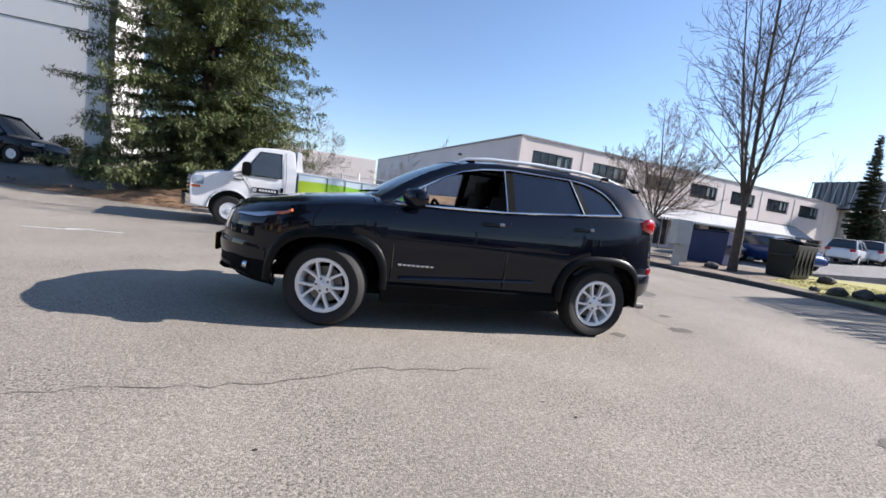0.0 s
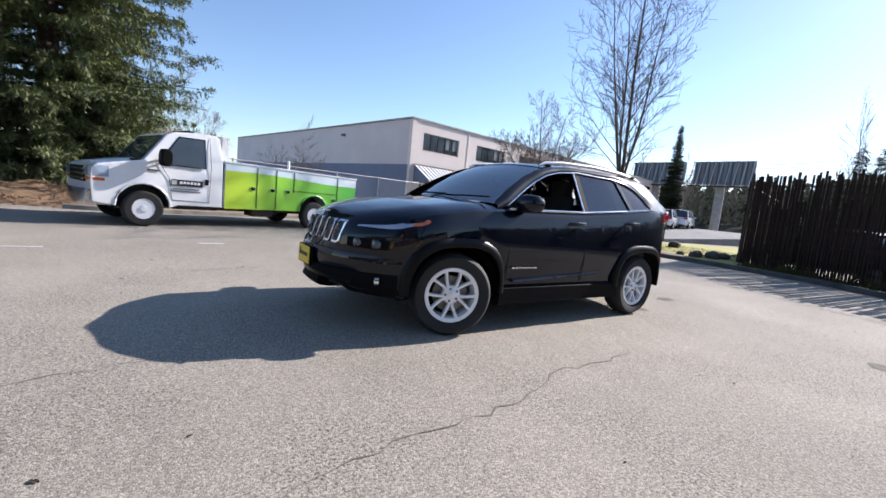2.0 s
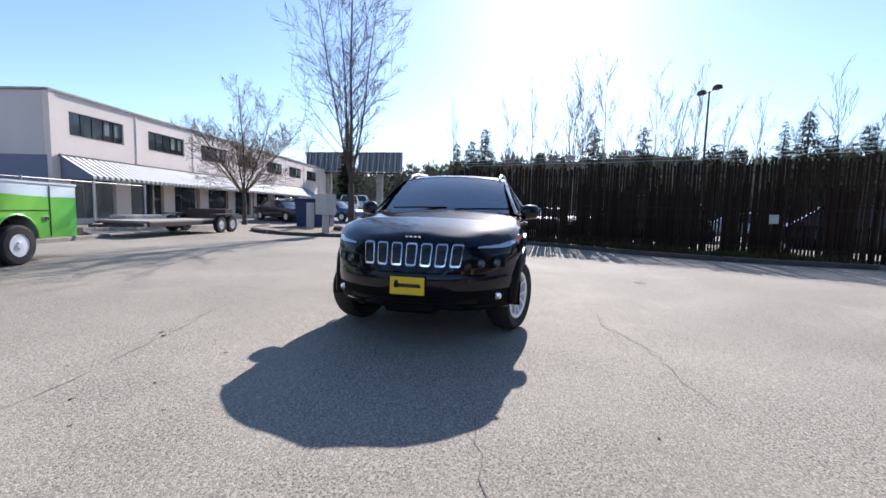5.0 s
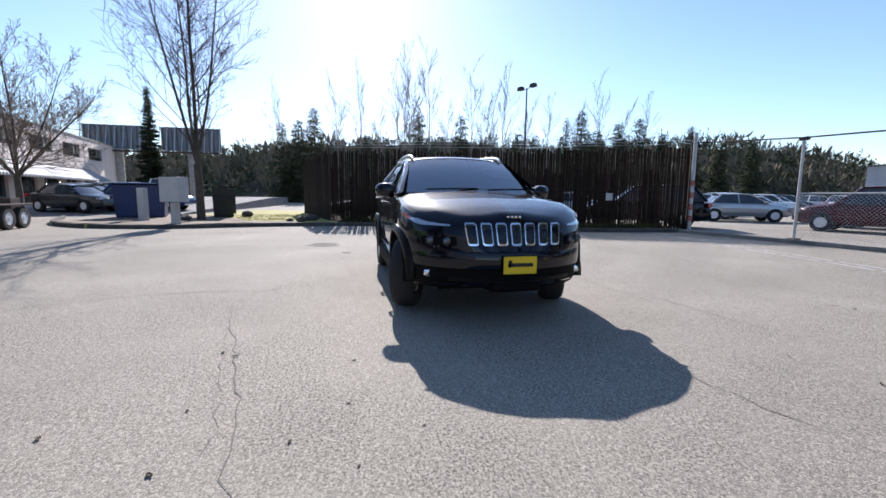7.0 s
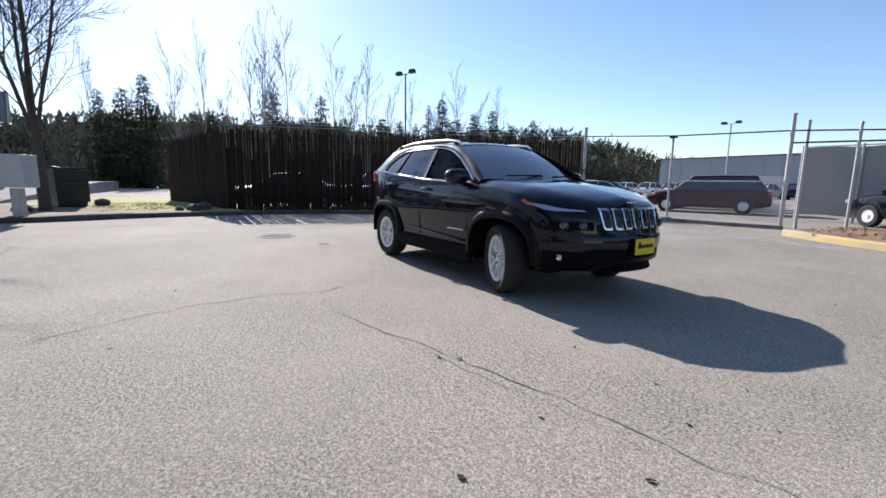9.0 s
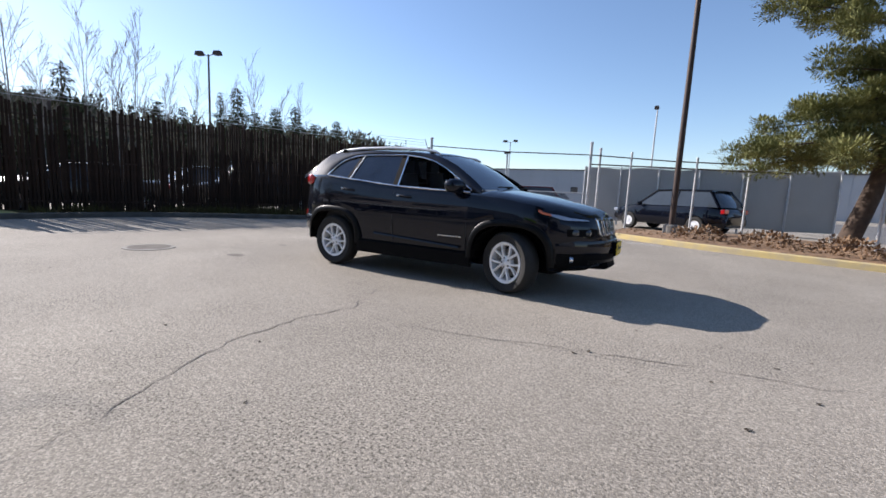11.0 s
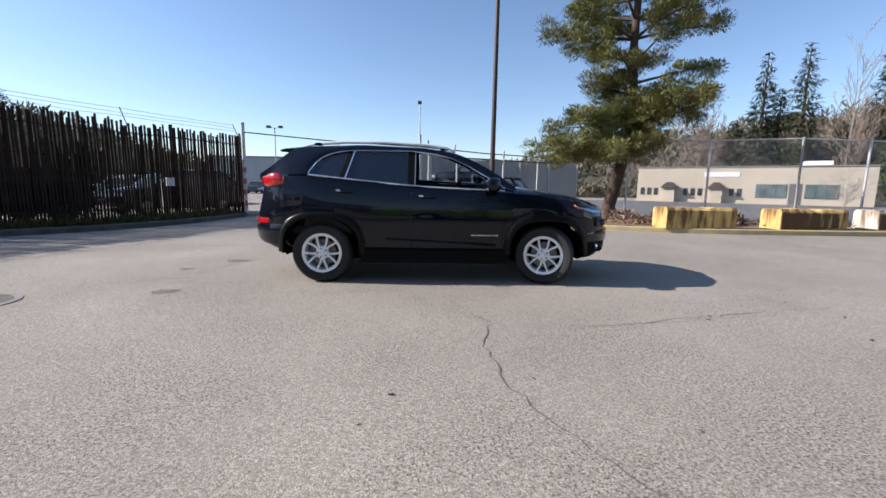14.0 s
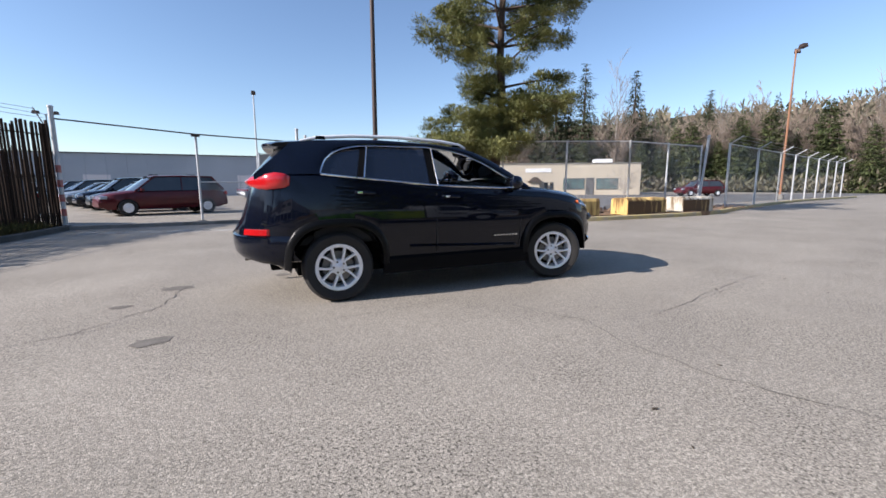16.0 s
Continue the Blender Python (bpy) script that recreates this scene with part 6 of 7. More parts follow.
# ---- parked cars: one body shape in several paints ----
def build_car(paint, label, kind_="car", tall=0.0, L=4.5, m=None, group=""):
    c = thing("parked_car", label, "car", m, group)
    h = L / 2
    zb, zt = 0.93 + tall * 0.3, 1.42 + tall
    top = ((-h, 0.62), (-h + 0.06, 0.72 + tall * 0.2), (-h + 0.35, 0.82 + tall * 0.3), (-h + 1.1, zb), (h - 0.5, zb + 0.05), (h - 0.12, zb - 0.02), (h - 0.03, 0.8), (h, 0.62))
    wells = (-h + 0.9, h - 0.95)
    xs = sorted({round(v, 3) for v in [-h, -h + 0.03, -h + 0.1, -h + 0.2, h - 0.2, h - 0.1, h - 0.03, h] + [-h + 0.3 + 0.15 * k for k in range(int((L - 0.5) / 0.15))] + [a + s * d for a in wells for s in (-1, 1) for d in (0.37, 0.36, 0.33, 0.26)]})
    rings = []
    for x in xs:
        w = 0.90 * max(0.55, (1 - (abs(x) / (h + 0.06)) ** 7)) ** 0.5
        z1 = curve(top, x)
        lo = 0.27 + 0.10 * max(0.0, (abs(x) - h + 0.3) / 0.3)
        for a in wells:
            if abs(x - a) < 0.365:
                lo = max(lo, 0.32 + 0.36 * (1 - ((x - a) / 0.365) ** 2) ** 0.5)
        k = lambda z, lo=lo: max(z, lo)
        half = [(w - 0.10, lo), (w - 0.02, k(0.42)), (w, k(0.56)), (w - 0.015, k(z1 - 0.16)), (w - 0.05, k(z1 - 0.05)), (w - 0.14, k(z1)), (w * 0.4, k(z1 + 0.03))]
        rings.append([(x, y, z) for y, z in half] + [(x, -y, z) for y, z in reversed(half)])
    part("body", Shape().rings(rings), paint, c, smooth=35)
    back = h - 0.25 if tall > 0.05 else h - 0.9
    a = [(-h + 1.05, zb), (-h + 1.80, zt - 0.05), (back - 0.35, zt - 0.02), (back + 0.12, zb + 0.03)]
    gh = Shape()
    gr = []
    for t in (0, 0.25, 0.5, 0.75, 1.0):
        xa, xb = lerp(a[0][0], a[1][0], t), lerp(a[3][0], a[2][0], t ** 1.3)
        za, zc = lerp(a[0][1], a[1][1], t), lerp(a[3][1], a[2][1], t)
        w = lerp(0.79, 0.61, t)
        gr.append([(xa + 0.14, -w, za), (lerp(xa, xb, 0.5), -w - 0.02, (za + zc) / 2), (xb - 0.1, -w, zc), (xb, -w * 0.6, zc), (xb, w * 0.6, zc), (xb - 0.1, w, zc), (lerp(xa, xb, 0.5), w + 0.02, (za + zc) / 2), (xa + 0.14, w, za), (xa, w * 0.6, za), (xa, -w * 0.6, za)])
    gh.rings(gr)
    part("cabin_glass", gh, M_WINDOW, c, "dark car windows", smooth=40)
    part("roof", Shape().rings([[(x, u * 0.66, z + 0.045 * (1 - u * u)) for u in (-1, -0.6, 0, 0.6, 1)] for x, z in ((a[1][0] - 0.06, zt - 0.07), (a[1][0] + 0.2, zt - 0.03), (lerp(a[1][0], a[2][0], 0.5), zt), (a[2][0] - 0.1, zt - 0.015), (a[2][0] + 0.1, zt - 0.05))], closed=False), paint, c, smooth=50)
    mid = lerp(a[1][0], a[2][0], 0.45)
    for s in (-1, 1):
        for p, q, r in ((a[0], a[1], 0.032), ((a[3][0] - 0.08, a[3][1]), (a[2][0] - 0.05, a[2][1]), 0.05), ((mid, zb), (mid + 0.03, zt - 0.05), 0.03)):
            dx = 0.12 if p is a[0] else 0
            part("pillar", Shape().tube([(p[0] + dx, s * 0.80, p[1]), (q[0] + dx, s * 0.63, q[1])], r, 5), paint, c)
        part("roof_edge", Shape().tube([(a[1][0] + 0.08, s * 0.635, a[1][1]), (mid, s * 0.645, zt - 0.02), (a[2][0], s * 0.635, a[2][1] - 0.01)], 0.03, 5), paint, c)
        for x in wells:
            road_wheel(c, x, s * 0.80, 0.33, 0.2, s)
        part("well", Shape().box((wells[0], s * 0.62, 0.5), (0.7, 0.02, 0.4)), M_INK_SHADE, c)
        part("well", Shape().box((wells[1], s * 0.62, 0.5), (0.7, 0.02, 0.4)), M_INK_SHADE, c)
        part("headlamp", Shape().box((-h + 0.16, s * 0.62, 0.70 + tall * 0.2), (0.22, 0.32, 0.12)), M_LAMP, c, bevel=0.03)
        part("tail_lamp", Shape().box((h - 0.10, s * 0.64, 0.85 + tall * 0.2), (0.14, 0.28, 0.16)), M_RED, c, bevel=0.03)
        part("door_mirror", Shape().box((a[0][0] + 0.35, s * 0.95, zb + 0.06), (0.12, 0.18, 0.12)), paint, c, bevel=0.03)
    return c

protos = [build_car(M_GREYCAR, "dark grey parked saloon car", m=pose(12.8, -0.2, 0, 0, 0, 252)), build_car(M_WHITECAR, "plain white parked sport utility car", tall=0.2, m=pose(21.5, -27.5, 0, 0, 0, 40)), build_car(M_REDCAR, "dark red parked crossover car", tall=0.2, L=4.75, m=pose(5.45, -16.8, 0, 0, 0, 203)), build_car(M_BLUECAR, "bright blue parked hatchback car", tall=0.1, m=pose(22.0, 12.4, rise(22.0), 0, 0, 80)), build_car(M_SILVER, "silver parked saloon car", m=pose(12.8, -18.6, 0, 0, 0, 60)), build_car(M_CARPAINT, "black parked crossover car", tall=0.2, L=4.6, m=pose(-2.3, -13.9, 0, 0, 0, 150))]
G, W, R, B, S, K = protos
rnd = random.Random(21)
rows = []
for i in range(9):
    rows.append(((G, K, G, S, K, G, K, G, G)[i], 6.6 + 1.25 * i, -19.7 - 2.8 * i, 203 + rnd.uniform(-2, 2)))
    rows.append(((S, G, R, G, S, W, G, K, S)[i], 19.5 + 1.5 * i, -22.5 - 3.0 * i, 35 + rnd.uniform(-3, 3)))
for i in range(8):
    rows.append((rnd.choice((G, W, S, K, W)), 12.5 + 3.1 * i, -50.0 + 0.2 * i, 90 + rnd.uniform(-3, 3)))
    rows.append((rnd.choice((G, S, K)), -0.5 + 0.2 * i, -21.0 - 2.9 * i, 6 + rnd.uniform(-2, 2)))
rows += [(G, 16.2, -19.8, 30), (K, 9.6, -10.4, 240), (K, 14.0, -4.5, 252), (S, 17.2, -11.0, 250), (K, 18.6, -6.5, 250), (G, 20.0, -2.0, 250)]
rows += [(G, 20.6, 15.3, 70), (G, 23.4, 16.2, 72), (G, 26.2, 16.8, 75), (S, 29.2, 17.2, 75), (W, 34.0, 16.3, 200), (W, 37.5, 16.6, 197), (R, -40.7, -24.5, 160)]
for p, x, y, a in rows:
    copy_thing(p, pose(x, y, rise(x) if x > 17.6 and y > 9.9 else 0, 0, 0, a))
build_car(M_CARPAINT, "black sport utility car parked on the raised drive", tall=0.4, L=4.9, m=pose(-14.3, 16.9, 0.66, 0, 0, 168))
build_car(M_CARPAINT, "black parked van close behind the slatted fence", tall=0.45, L=4.9, m=pose(11.3, -4.9, 0, 0, 0, 252))

# ---- flatbed trailer ----
tr = thing("flatbed_trailer", "low flatbed utility trailer with pale plywood deck", "trailer", pose(8.3, 12.1, 0, 0, 0, 6))
part("deck", Shape().box((-0.5, 0, 0.50), (4.0, 1.8, 0.08)), M_WOOD, tr, "pale plywood deck", bevel=0.01)
part("frame", Shape().box((-0.5, -0.9, 0.42), (4.1, 0.08, 0.14)).box((-0.5, 0.9, 0.42), (4.1, 0.08, 0.14)), M_DKSTEEL, tr, bevel=0.01)
part("tongue", Shape().tube([(-2.5, 0.7, 0.4), (-3.7, 0, 0.42), (-2.5, -0.7, 0.4)], 0.05, 6), M_DKSTEEL, tr)
for x in (1.0, 1.75):
    for s in (-1, 1):
        road_wheel(tr, x, s * 1.02, 0.33, 0.2, s)
for s in (-1, 1):
    part("mudguard", Shape().box((1.38, s * 1.02, 0.74), (1.6, 0.26, 0.05)), M_DKSTEEL, tr, bevel=0.02)
part("toolbox", Shape().box((1.9, 0, 0.74), (0.5, 1.7, 0.40)), M_DKSTEEL, tr, bevel=0.02)
solid("concrete_planter", Shape().box((0, 0, 0.3), (2.4, 0.7, 0.6)), M_CONC, "plain concrete planter trough by the building", "planter", m=pose(9.6, 15.2, 0, 0, 0, 8), bevel=0.04)

# ---- bins, mail cabinet, rocks ----
def dumpster(x, y, rz, mat_, label, w=2.0, d=1.2, h=1.3):
    b = thing("dumpster", label, "dumpster", pose(x, y, 0.08, 0, 0, rz), "waste bins by the verge")
    part("body", Shape().rings([[(-w / 2 + 0.08, -d / 2 + 0.1, 0.08), (w / 2 - 0.08, -d / 2 + 0.1, 0.08), (w / 2 - 0.08, d / 2 - 0.05, 0.08), (-w / 2 + 0.08, d / 2 - 0.05, 0.08)], [(-w / 2, -d / 2, h * 0.88), (w / 2, -d / 2, h * 0.88), (w / 2, d / 2, h), (-w / 2, d / 2, h)]]), mat_, b, bevel=0.02)
    for s in (-1, 1):
        part("lid", Shape().box((s * w / 4, 0, h * 0.96), (w / 2 - 0.03, d + 0.06, 0.04)), M_PLASTIC, b, bevel=0.01)
        part("lift_sleeve", Shape().box((s * (w / 2 + 0.05), 0, h * 0.6), (0.1, d * 0.8, 0.12)), mat_, b, bevel=0.01)
        for k in (-1, 1):
            part("caster", Shape().lathe([(0.07, -0.03), (0.07, 0.03)], 12, "y", (s * w * 0.38, k * d * 0.3, 0.05)), M_RUBBER, b)
    for k in range(-2, 3):
        part("rib", Shape().box((k * w / 5, -d / 2 + 0.03, h * 0.5), (0.06, 0.05, h * 0.7)), mat_, b)
    return b
dumpster(14.6, 9.75, 104, M_BINBLUE, "blue steel dumpster with black lids", 1.8, 1.2, 1.45)
dumpster(14.9, 6.7, 16, M_BINDARK, "dark green steel dumpster standing on the verge", 1.8, 0.9, 1.4)
mc = thing("mail_cabinet", "grey steel cluster mail cabinet on a pedestal", "cabinet", pose(10.0, 6.9, 0.1, 0, 0, 62))
part("cabinet", Shape().box((0, 0, 1.15), (0.74, 0.45, 0.80)), M_CABINET, mc, bevel=0.02)
part("pedestal", Shape().box((0, 0, 0.36), (0.2, 0.2, 0.74)), M_CABINET, mc, bevel=0.01)
for i in range(3):
    for j in range(4):
        part("mail_door", Shape().box((-0.235 + 0.235 * i, -0.231, 0.86 + 0.19 * j), (0.21, 0.012, 0.17)), M_CABINET, mc, bevel=0.004)
solid("utility_pedestal", Shape().box((0, 0, 0.62), (0.26, 0.24, 1.24)), M_CABINET, "grey steel utility pedestal by the kerb", "utility box", m=pose(12.1, 8.7, 0.08, 0, 0, 70), bevel=0.03)
rnd = random.Random(8)
for x, y, r in ((11.3, 3.5, 0.13), (11.5, 3.1, 0.22), (12.0, 2.8, 0.24), (15.6, 5.9, 0.26), (12.0, 7.3, 0.24), (12.6, 2.7, 0.2)):
    bm = bmesh.new()
    bmesh.ops.create_icosphere(bm, subdivisions=2, radius=r)
    for v in bm.verts:
        v.co *= 1 + 0.35 * noise.noise(v.co * 2.5 / r * 0.5 + Vector((x, y, 0)))
        v.co.z *= 0.65
    me = bpy.data.meshes.new("rock")
    bm.to_mesh(me)
    bm.free()
    me.materials.append(M_ROCK)
    ob = new("rock", me)
    ob.matrix_world = pose(x, y, 0.12 + r * 0.35, 0, 0, rnd.uniform(0, 360))
    tagged(ob, "rough dark boulder on the grass verge", "rock", "boulders on the verge")

# ---- trees ----
def grow(shape, p, d, length, r, level, rnd, up, twigs, crown, sides, thin=0.0045, form=(0.46, 42, 66)):
    """One limb with its side limbs; thick ones go to shape, thin ones to crown."""
    n = 7 if level < 1 else 4 if level < 2 else 3
    pts, rad = [p.copy()], [r]
    q = p.copy()
    dd = d.copy()
    for i in range(n):
        dd = (dd + Vector((rnd.uniform(-1, 1), rnd.uniform(-1, 1), rnd.uniform(-0.2, 1) * up)) * (0.07 + 0.035 * level)).normalized()
        q = q + dd * (length / n)
        pts.append(q.copy())
        rad.append(max(thin, r * (1 - 0.85 * (i + 1) / n)))
    (shape if level < 1 else crown).tube(pts, rad, sides[min(level, len(sides) - 1)], caps=(False, False))
    if level >= twigs:
        return
    kids = ((11, 6, 4, 3) if thin > 0.01 else (17, 9, 4, 3))[min(level, 3)]
    for k in range(kids):
        t = lerp(0.06 if level < 1 else 0.2, 0.98, (k + rnd.random()) / kids)
        i = min(n - 1, int(t * n))
        base = pts[i].lerp(pts[i + 1], t * n - i)
        axis = (pts[i + 1] - pts[i]).normalized()
        side = axis.orthogonal().normalized()
        side.rotate(Matrix.Rotation(rnd.uniform(0, 2 * math.pi), 3, axis))
        a = radians(rnd.uniform(20, 40) if thin > 0.01 else rnd.uniform(form[1], form[2]) if level < 1 else rnd.uniform(28, 50))
        nd = (axis * math.cos(a) + side * math.sin(a) + Vector((0, 0, 0.22 * up))).normalized()
        share = (form[0], 0.55, 0.6, 0.6)[min(level, 3)]
        grow(shape, base, nd, length * share * rnd.uniform(0.6, 1.1) * (1.1 - 0.6 * t), max(thin, lerp(rad[i], rad[i + 1], 0.5) * (0.42 if level < 1 else 0.55)), level + 1, rnd, up, twigs, crown, sides, thin, form)

def bare_tree(name, x, y, z, h, r, seed, label, twigs=3, leaders=3, fork=0.16, lean=0.3, mats=(M_BARK, M_TWIG), spread=1.0, thin=0.0045, form=(0.46, 42, 66)):
    rnd = random.Random(seed)
    t = thing(name, label, "tree", pose(x, y, z))
    trunk, crown = Shape(), Shape()
    zf = h * fork
    trunk.tube([(0, 0, -0.1), (0.0, 0, 0.15), (0.02, 0.01, zf * 0.6), (0.0, 0.03, zf)], [r * 1.4, r * 1.05, r * 0.95, r * 0.85], 12, caps=(False, False))
    for k in range(leaders):
        a = 2 * math.pi * (k + rnd.uniform(-0.2, 0.2)) / leaders
        d = Vector((lean * math.cos(a) * spread, lean * math.sin(a) * spread, 1)).normalized()
        if k == 0:
            d = Vector((0.03, 0.0, 1)).normalized()
        grow(trunk, Vector((0, 0.02, zf - 0.1)), d, (h - zf) * (rnd.uniform(0.72, 0.95) if k else 1.0), r * (0.38 if k else 0.52), 0, rnd, 0.5, twigs, crown, (8, 5, 3, 3), thin, form)
    part("trunk", trunk, mats[0], t, smooth=60)
    part("crown", crown, mats[1], t, "leafless branches and twigs")
    return t

bare_tree("bare_tree", 12.5, 6.9, 0.08, 12.8, 0.15, 4, "tall leafless street tree with several upright stems", 3, 4, 0.17, 0.16, (M_BARK, M_BARK), thin=0.006, form=(0.38, 38, 60))
bare_tree("bare_tree", 16.0, 14.9, 0.0, 7.6, 0.12, 9, "smaller leafless tree in front of the cream building", 3, 9, 0.24, 0.8, (M_BARK, M_BROWNTWIG), thin=0.006, form=(0.5, 34, 60))
bare_tree("bare_shrub_tree", -2.6, 20.6, 0.3, 5.6, 0.08, 13, "pale leafless tree behind the white truck", 3, 6, 0.1, 0.9, (M_PALETWIG, M_PALETWIG))
bare_tree("bare_shrub", 2.6, 17.8, 0.2, 3.2, 0.05, 14, "leafless brown shrub against the side wall", 2, 6, 0.08, 0.8, (M_TWIG, M_TWIG))
bare_tree("bare_shrub", -35.5, -29.5, 0.0, 3.6, 0.05, 15, "leafless shrub before the tan building", 2, 6, 0.08, 0.8, (M_PALETWIG, M_PALETWIG))

def spray(s, p, d, l, w, rnd):
    """A flat spray of needles: a ragged pointed blade along d."""
    side = d.cross(Vector((rnd.uniform(-0.3, 0.3), rnd.uniform(-0.3, 0.3), 1))).normalized()
    tip = p + d * l
    m_ = p + d * l * 0.45
    s.quad(p, m_ + side * w, tip, m_ - side * w)

def conifer(name, x, y, z, h, rad, seed, label, mat_, bark, density=1.0, group="", start=0.06, shape_pow=0.8, sprays=18, size=0.36, slim=0.15):
    rnd = random.Random(seed)
    t = thing(name, label, "tree", pose(x, y, z), group)
    trunk = Shape().tube([(0, 0, -0.1), (0, 0, h * 0.5), (0, 0, h * 0.98)], [h * 0.018, h * 0.011, 0.02], 10, caps=(False, False))
    crown, limbs = Shape(), Shape()
    zz = h * start
    while zz < h * 0.985:
        f = (zz - h * start) / (h * (1 - start))
        L = rad * (1 - f) ** shape_pow * rnd.uniform(0.66, 1.15) + 0.12
        n = max(4, int((5 + 4 * (1 - f)) * density))
        a0 = rnd.uniform(0, 6.28)
        for k in range(n):
            a = a0 + 2 * math.pi * k / n + rnd.uniform(-0.3, 0.3)
            l = L * rnd.uniform(0.62, 1.12)
            out = Vector((math.cos(a), math.sin(a), 0))
            z0 = zz + rnd.uniform(-0.15, 0.15)
            rise = lerp(-0.18, 0.5, f)
            def at(u):
                return out * (l * u) + Vector((0, 0, z0 + l * (rise * u - 0.30 * u * u + 0.16 * u ** 4)))
            limbs.tube([at(0), at(0.5), at(1.0)], [0.022 * l / rad * h / 12 + 0.006, 0.014, 0.005], 3, caps=(False, False))
            m_ = max(3, int(sprays * l / rad * density))
            for i in range(m_):
                u = lerp(0.18, 1.0, (i + rnd.random()) / m_)
                side = Vector((-out.y, out.x, 0)) * rnd.choice((-1, 1))
                p = at(u) + side * (rnd.uniform(0, 0.20) * l * (1.15 - u)) + Vector((0, 0, rnd.uniform(-0.07, 0.02) * min(l, 4.0)))
                d = (out * rnd.uniform(0.3, 1.0) + side * rnd.uniform(0.2, 1.1) + Vector((0, 0, rnd.uniform(-0.55, 0.15)))).normalized()
                sz = size * rnd.uniform(0.6, 1.25) * (0.65 + 0.5 * (1 - f))
                spray(crown, p, d, sz, sz * slim, rnd)
                if rnd.random() < 0.7:
                    spray(crown, p, (d + Vector((0, 0, rnd.uniform(-1.0, -0.3)))).normalized(), sz * 0.8, sz * slim * 0.9, rnd)
        zz += h / 46 * (1.0 / density) ** 0.5 * rnd.uniform(0.75, 1.25) * (0.7 + 0.6 * (1 - f))
    part("trunk", trunk, bark, t, smooth=60)
    part("bough", limbs, bark, t)
    part("crown", crown, mat_, t, "needle-covered branches")
    return t

def spruce(x, y, z, h, reach, seed, label, tiers, per_tier):
    """A spruce of drooping boughs, each hung with brush-like shoots."""
    rnd = random.Random(seed)
    t = thing("spruce_tree", label, "tree", pose(x, y, z), "spruces beside the drive")
    part("trunk", Shape().tube([(0, 0, -0.1), (0, 0, h * 0.5), (0, 0, h * 0.98)], [h * 0.019, h * 0.012, 0.02], 10, caps=(False, False)), M_PINEBARK, t, smooth=60)
    for i in range(tiers):
        f = (i + rnd.uniform(-0.3, 0.3)) / tiers
        f = min(0.98, max(0.01, f))
        n = max(4, int(per_tier * (1 - 0.5 * f)))
        a0 = rnd.uniform(0, 6.28)
        for k in range(n):
            a = a0 + 2 * math.pi * k / n + rnd.uniform(-0.35, 0.35)
            l = curve(reach, f * h) * rnd.uniform(0.62, 1.12)
            out = Vector((math.cos(a), math.sin(a), 0))
            side = Vector((-out.y, out.x, 0))
            z0 = f * h + rnd.uniform(-0.2, 0.2)
            lift = lerp(-0.02, 0.5, f)
            bend = rnd.uniform(-0.12, 0.12)
            def at(u):
                return out * (l * u) + side * (bend * l * u * u) + Vector((0, 0, max(0.12 - z0, l * (lift * u - 0.42 * u * u + 0.26 * u ** 4)) + z0))
            bough = part("bough", Shape().tube([at(u) for u in (0, 0.35, 0.7, 1.0)], [0.012 * l + 0.008, 0.009 * l + 0.006, 0.012, 0.005], 4, caps=(False, False)), M_PINEBARK, t)
            s = Shape()
            for j in range(max(5, int(11 * l))):
                u = 0.16 + 0.86 * (j + rnd.random()) / max(5, int(11 * l))
                hang = rnd.random() < 0.35
                sd = side * rnd.choice((-1, 1))
                d = (out * rnd.uniform(0.35, 0.9) + sd * rnd.uniform(0.3, 1.0) + Vector((0, 0, rnd.uniform(-0.25, 0.12)))).normalized()
                if hang:
                    d = (out * 0.3 + sd * 0.2 + Vector((0, 0, -1))).normalized()
                L = (rnd.uniform(0.22, 0.48) if hang else rnd.uniform(0.35, 0.75)) * min(1.0, 0.35 + 0.25 * l) * (1.25 - 0.5 * u)
                p = at(min(1.0, u))
                m_ = int(L * 40) + 5
                for q in range(m_):
                    c = p + d * (L * q / m_) + Vector((0, 0, -0.12 * (q / m_) ** 2 * L))
                    v = Vector((rnd.gauss(0, 1), rnd.gauss(0, 1), rnd.gauss(0, 0.7))).normalized()
                    spray(s, c, (d * 0.8 + v).normalized(), rnd.uniform(0.16, 0.27) * (1 - 0.3 * q / m_), 0.019, rnd)
            part("needle_clump", s, M_SPRUCE, bough)
    return t

spruce(-6.2, 15.0, 0.6, 17.5, ((0, 4.2), (1.2, 4.4), (3.0, 4.3), (4.6, 4.3), (6.5, 3.9), (9, 3.4), (13, 1.9), (17.5, 0.25)), 2, "large dense green spruce with drooping branches", 40, 17)
spruce(-5.0, 13.9, 0.5, 4.6, ((0, 2.4), (1.0, 2.4), (2.6, 1.7), (4.6, 0.3)), 22, "low bushy green spruce beside the large one", 14, 12)
conifer("conifer_tree", 39.8, 19.2, 0.75, 10.2, 1.45, 3, "dark narrow conifer near the billboards", M_FARFIR, M_PINEBARK, 1.2, sprays=110, size=0.3, start=0.02, slim=0.12, shape_pow=1.0)

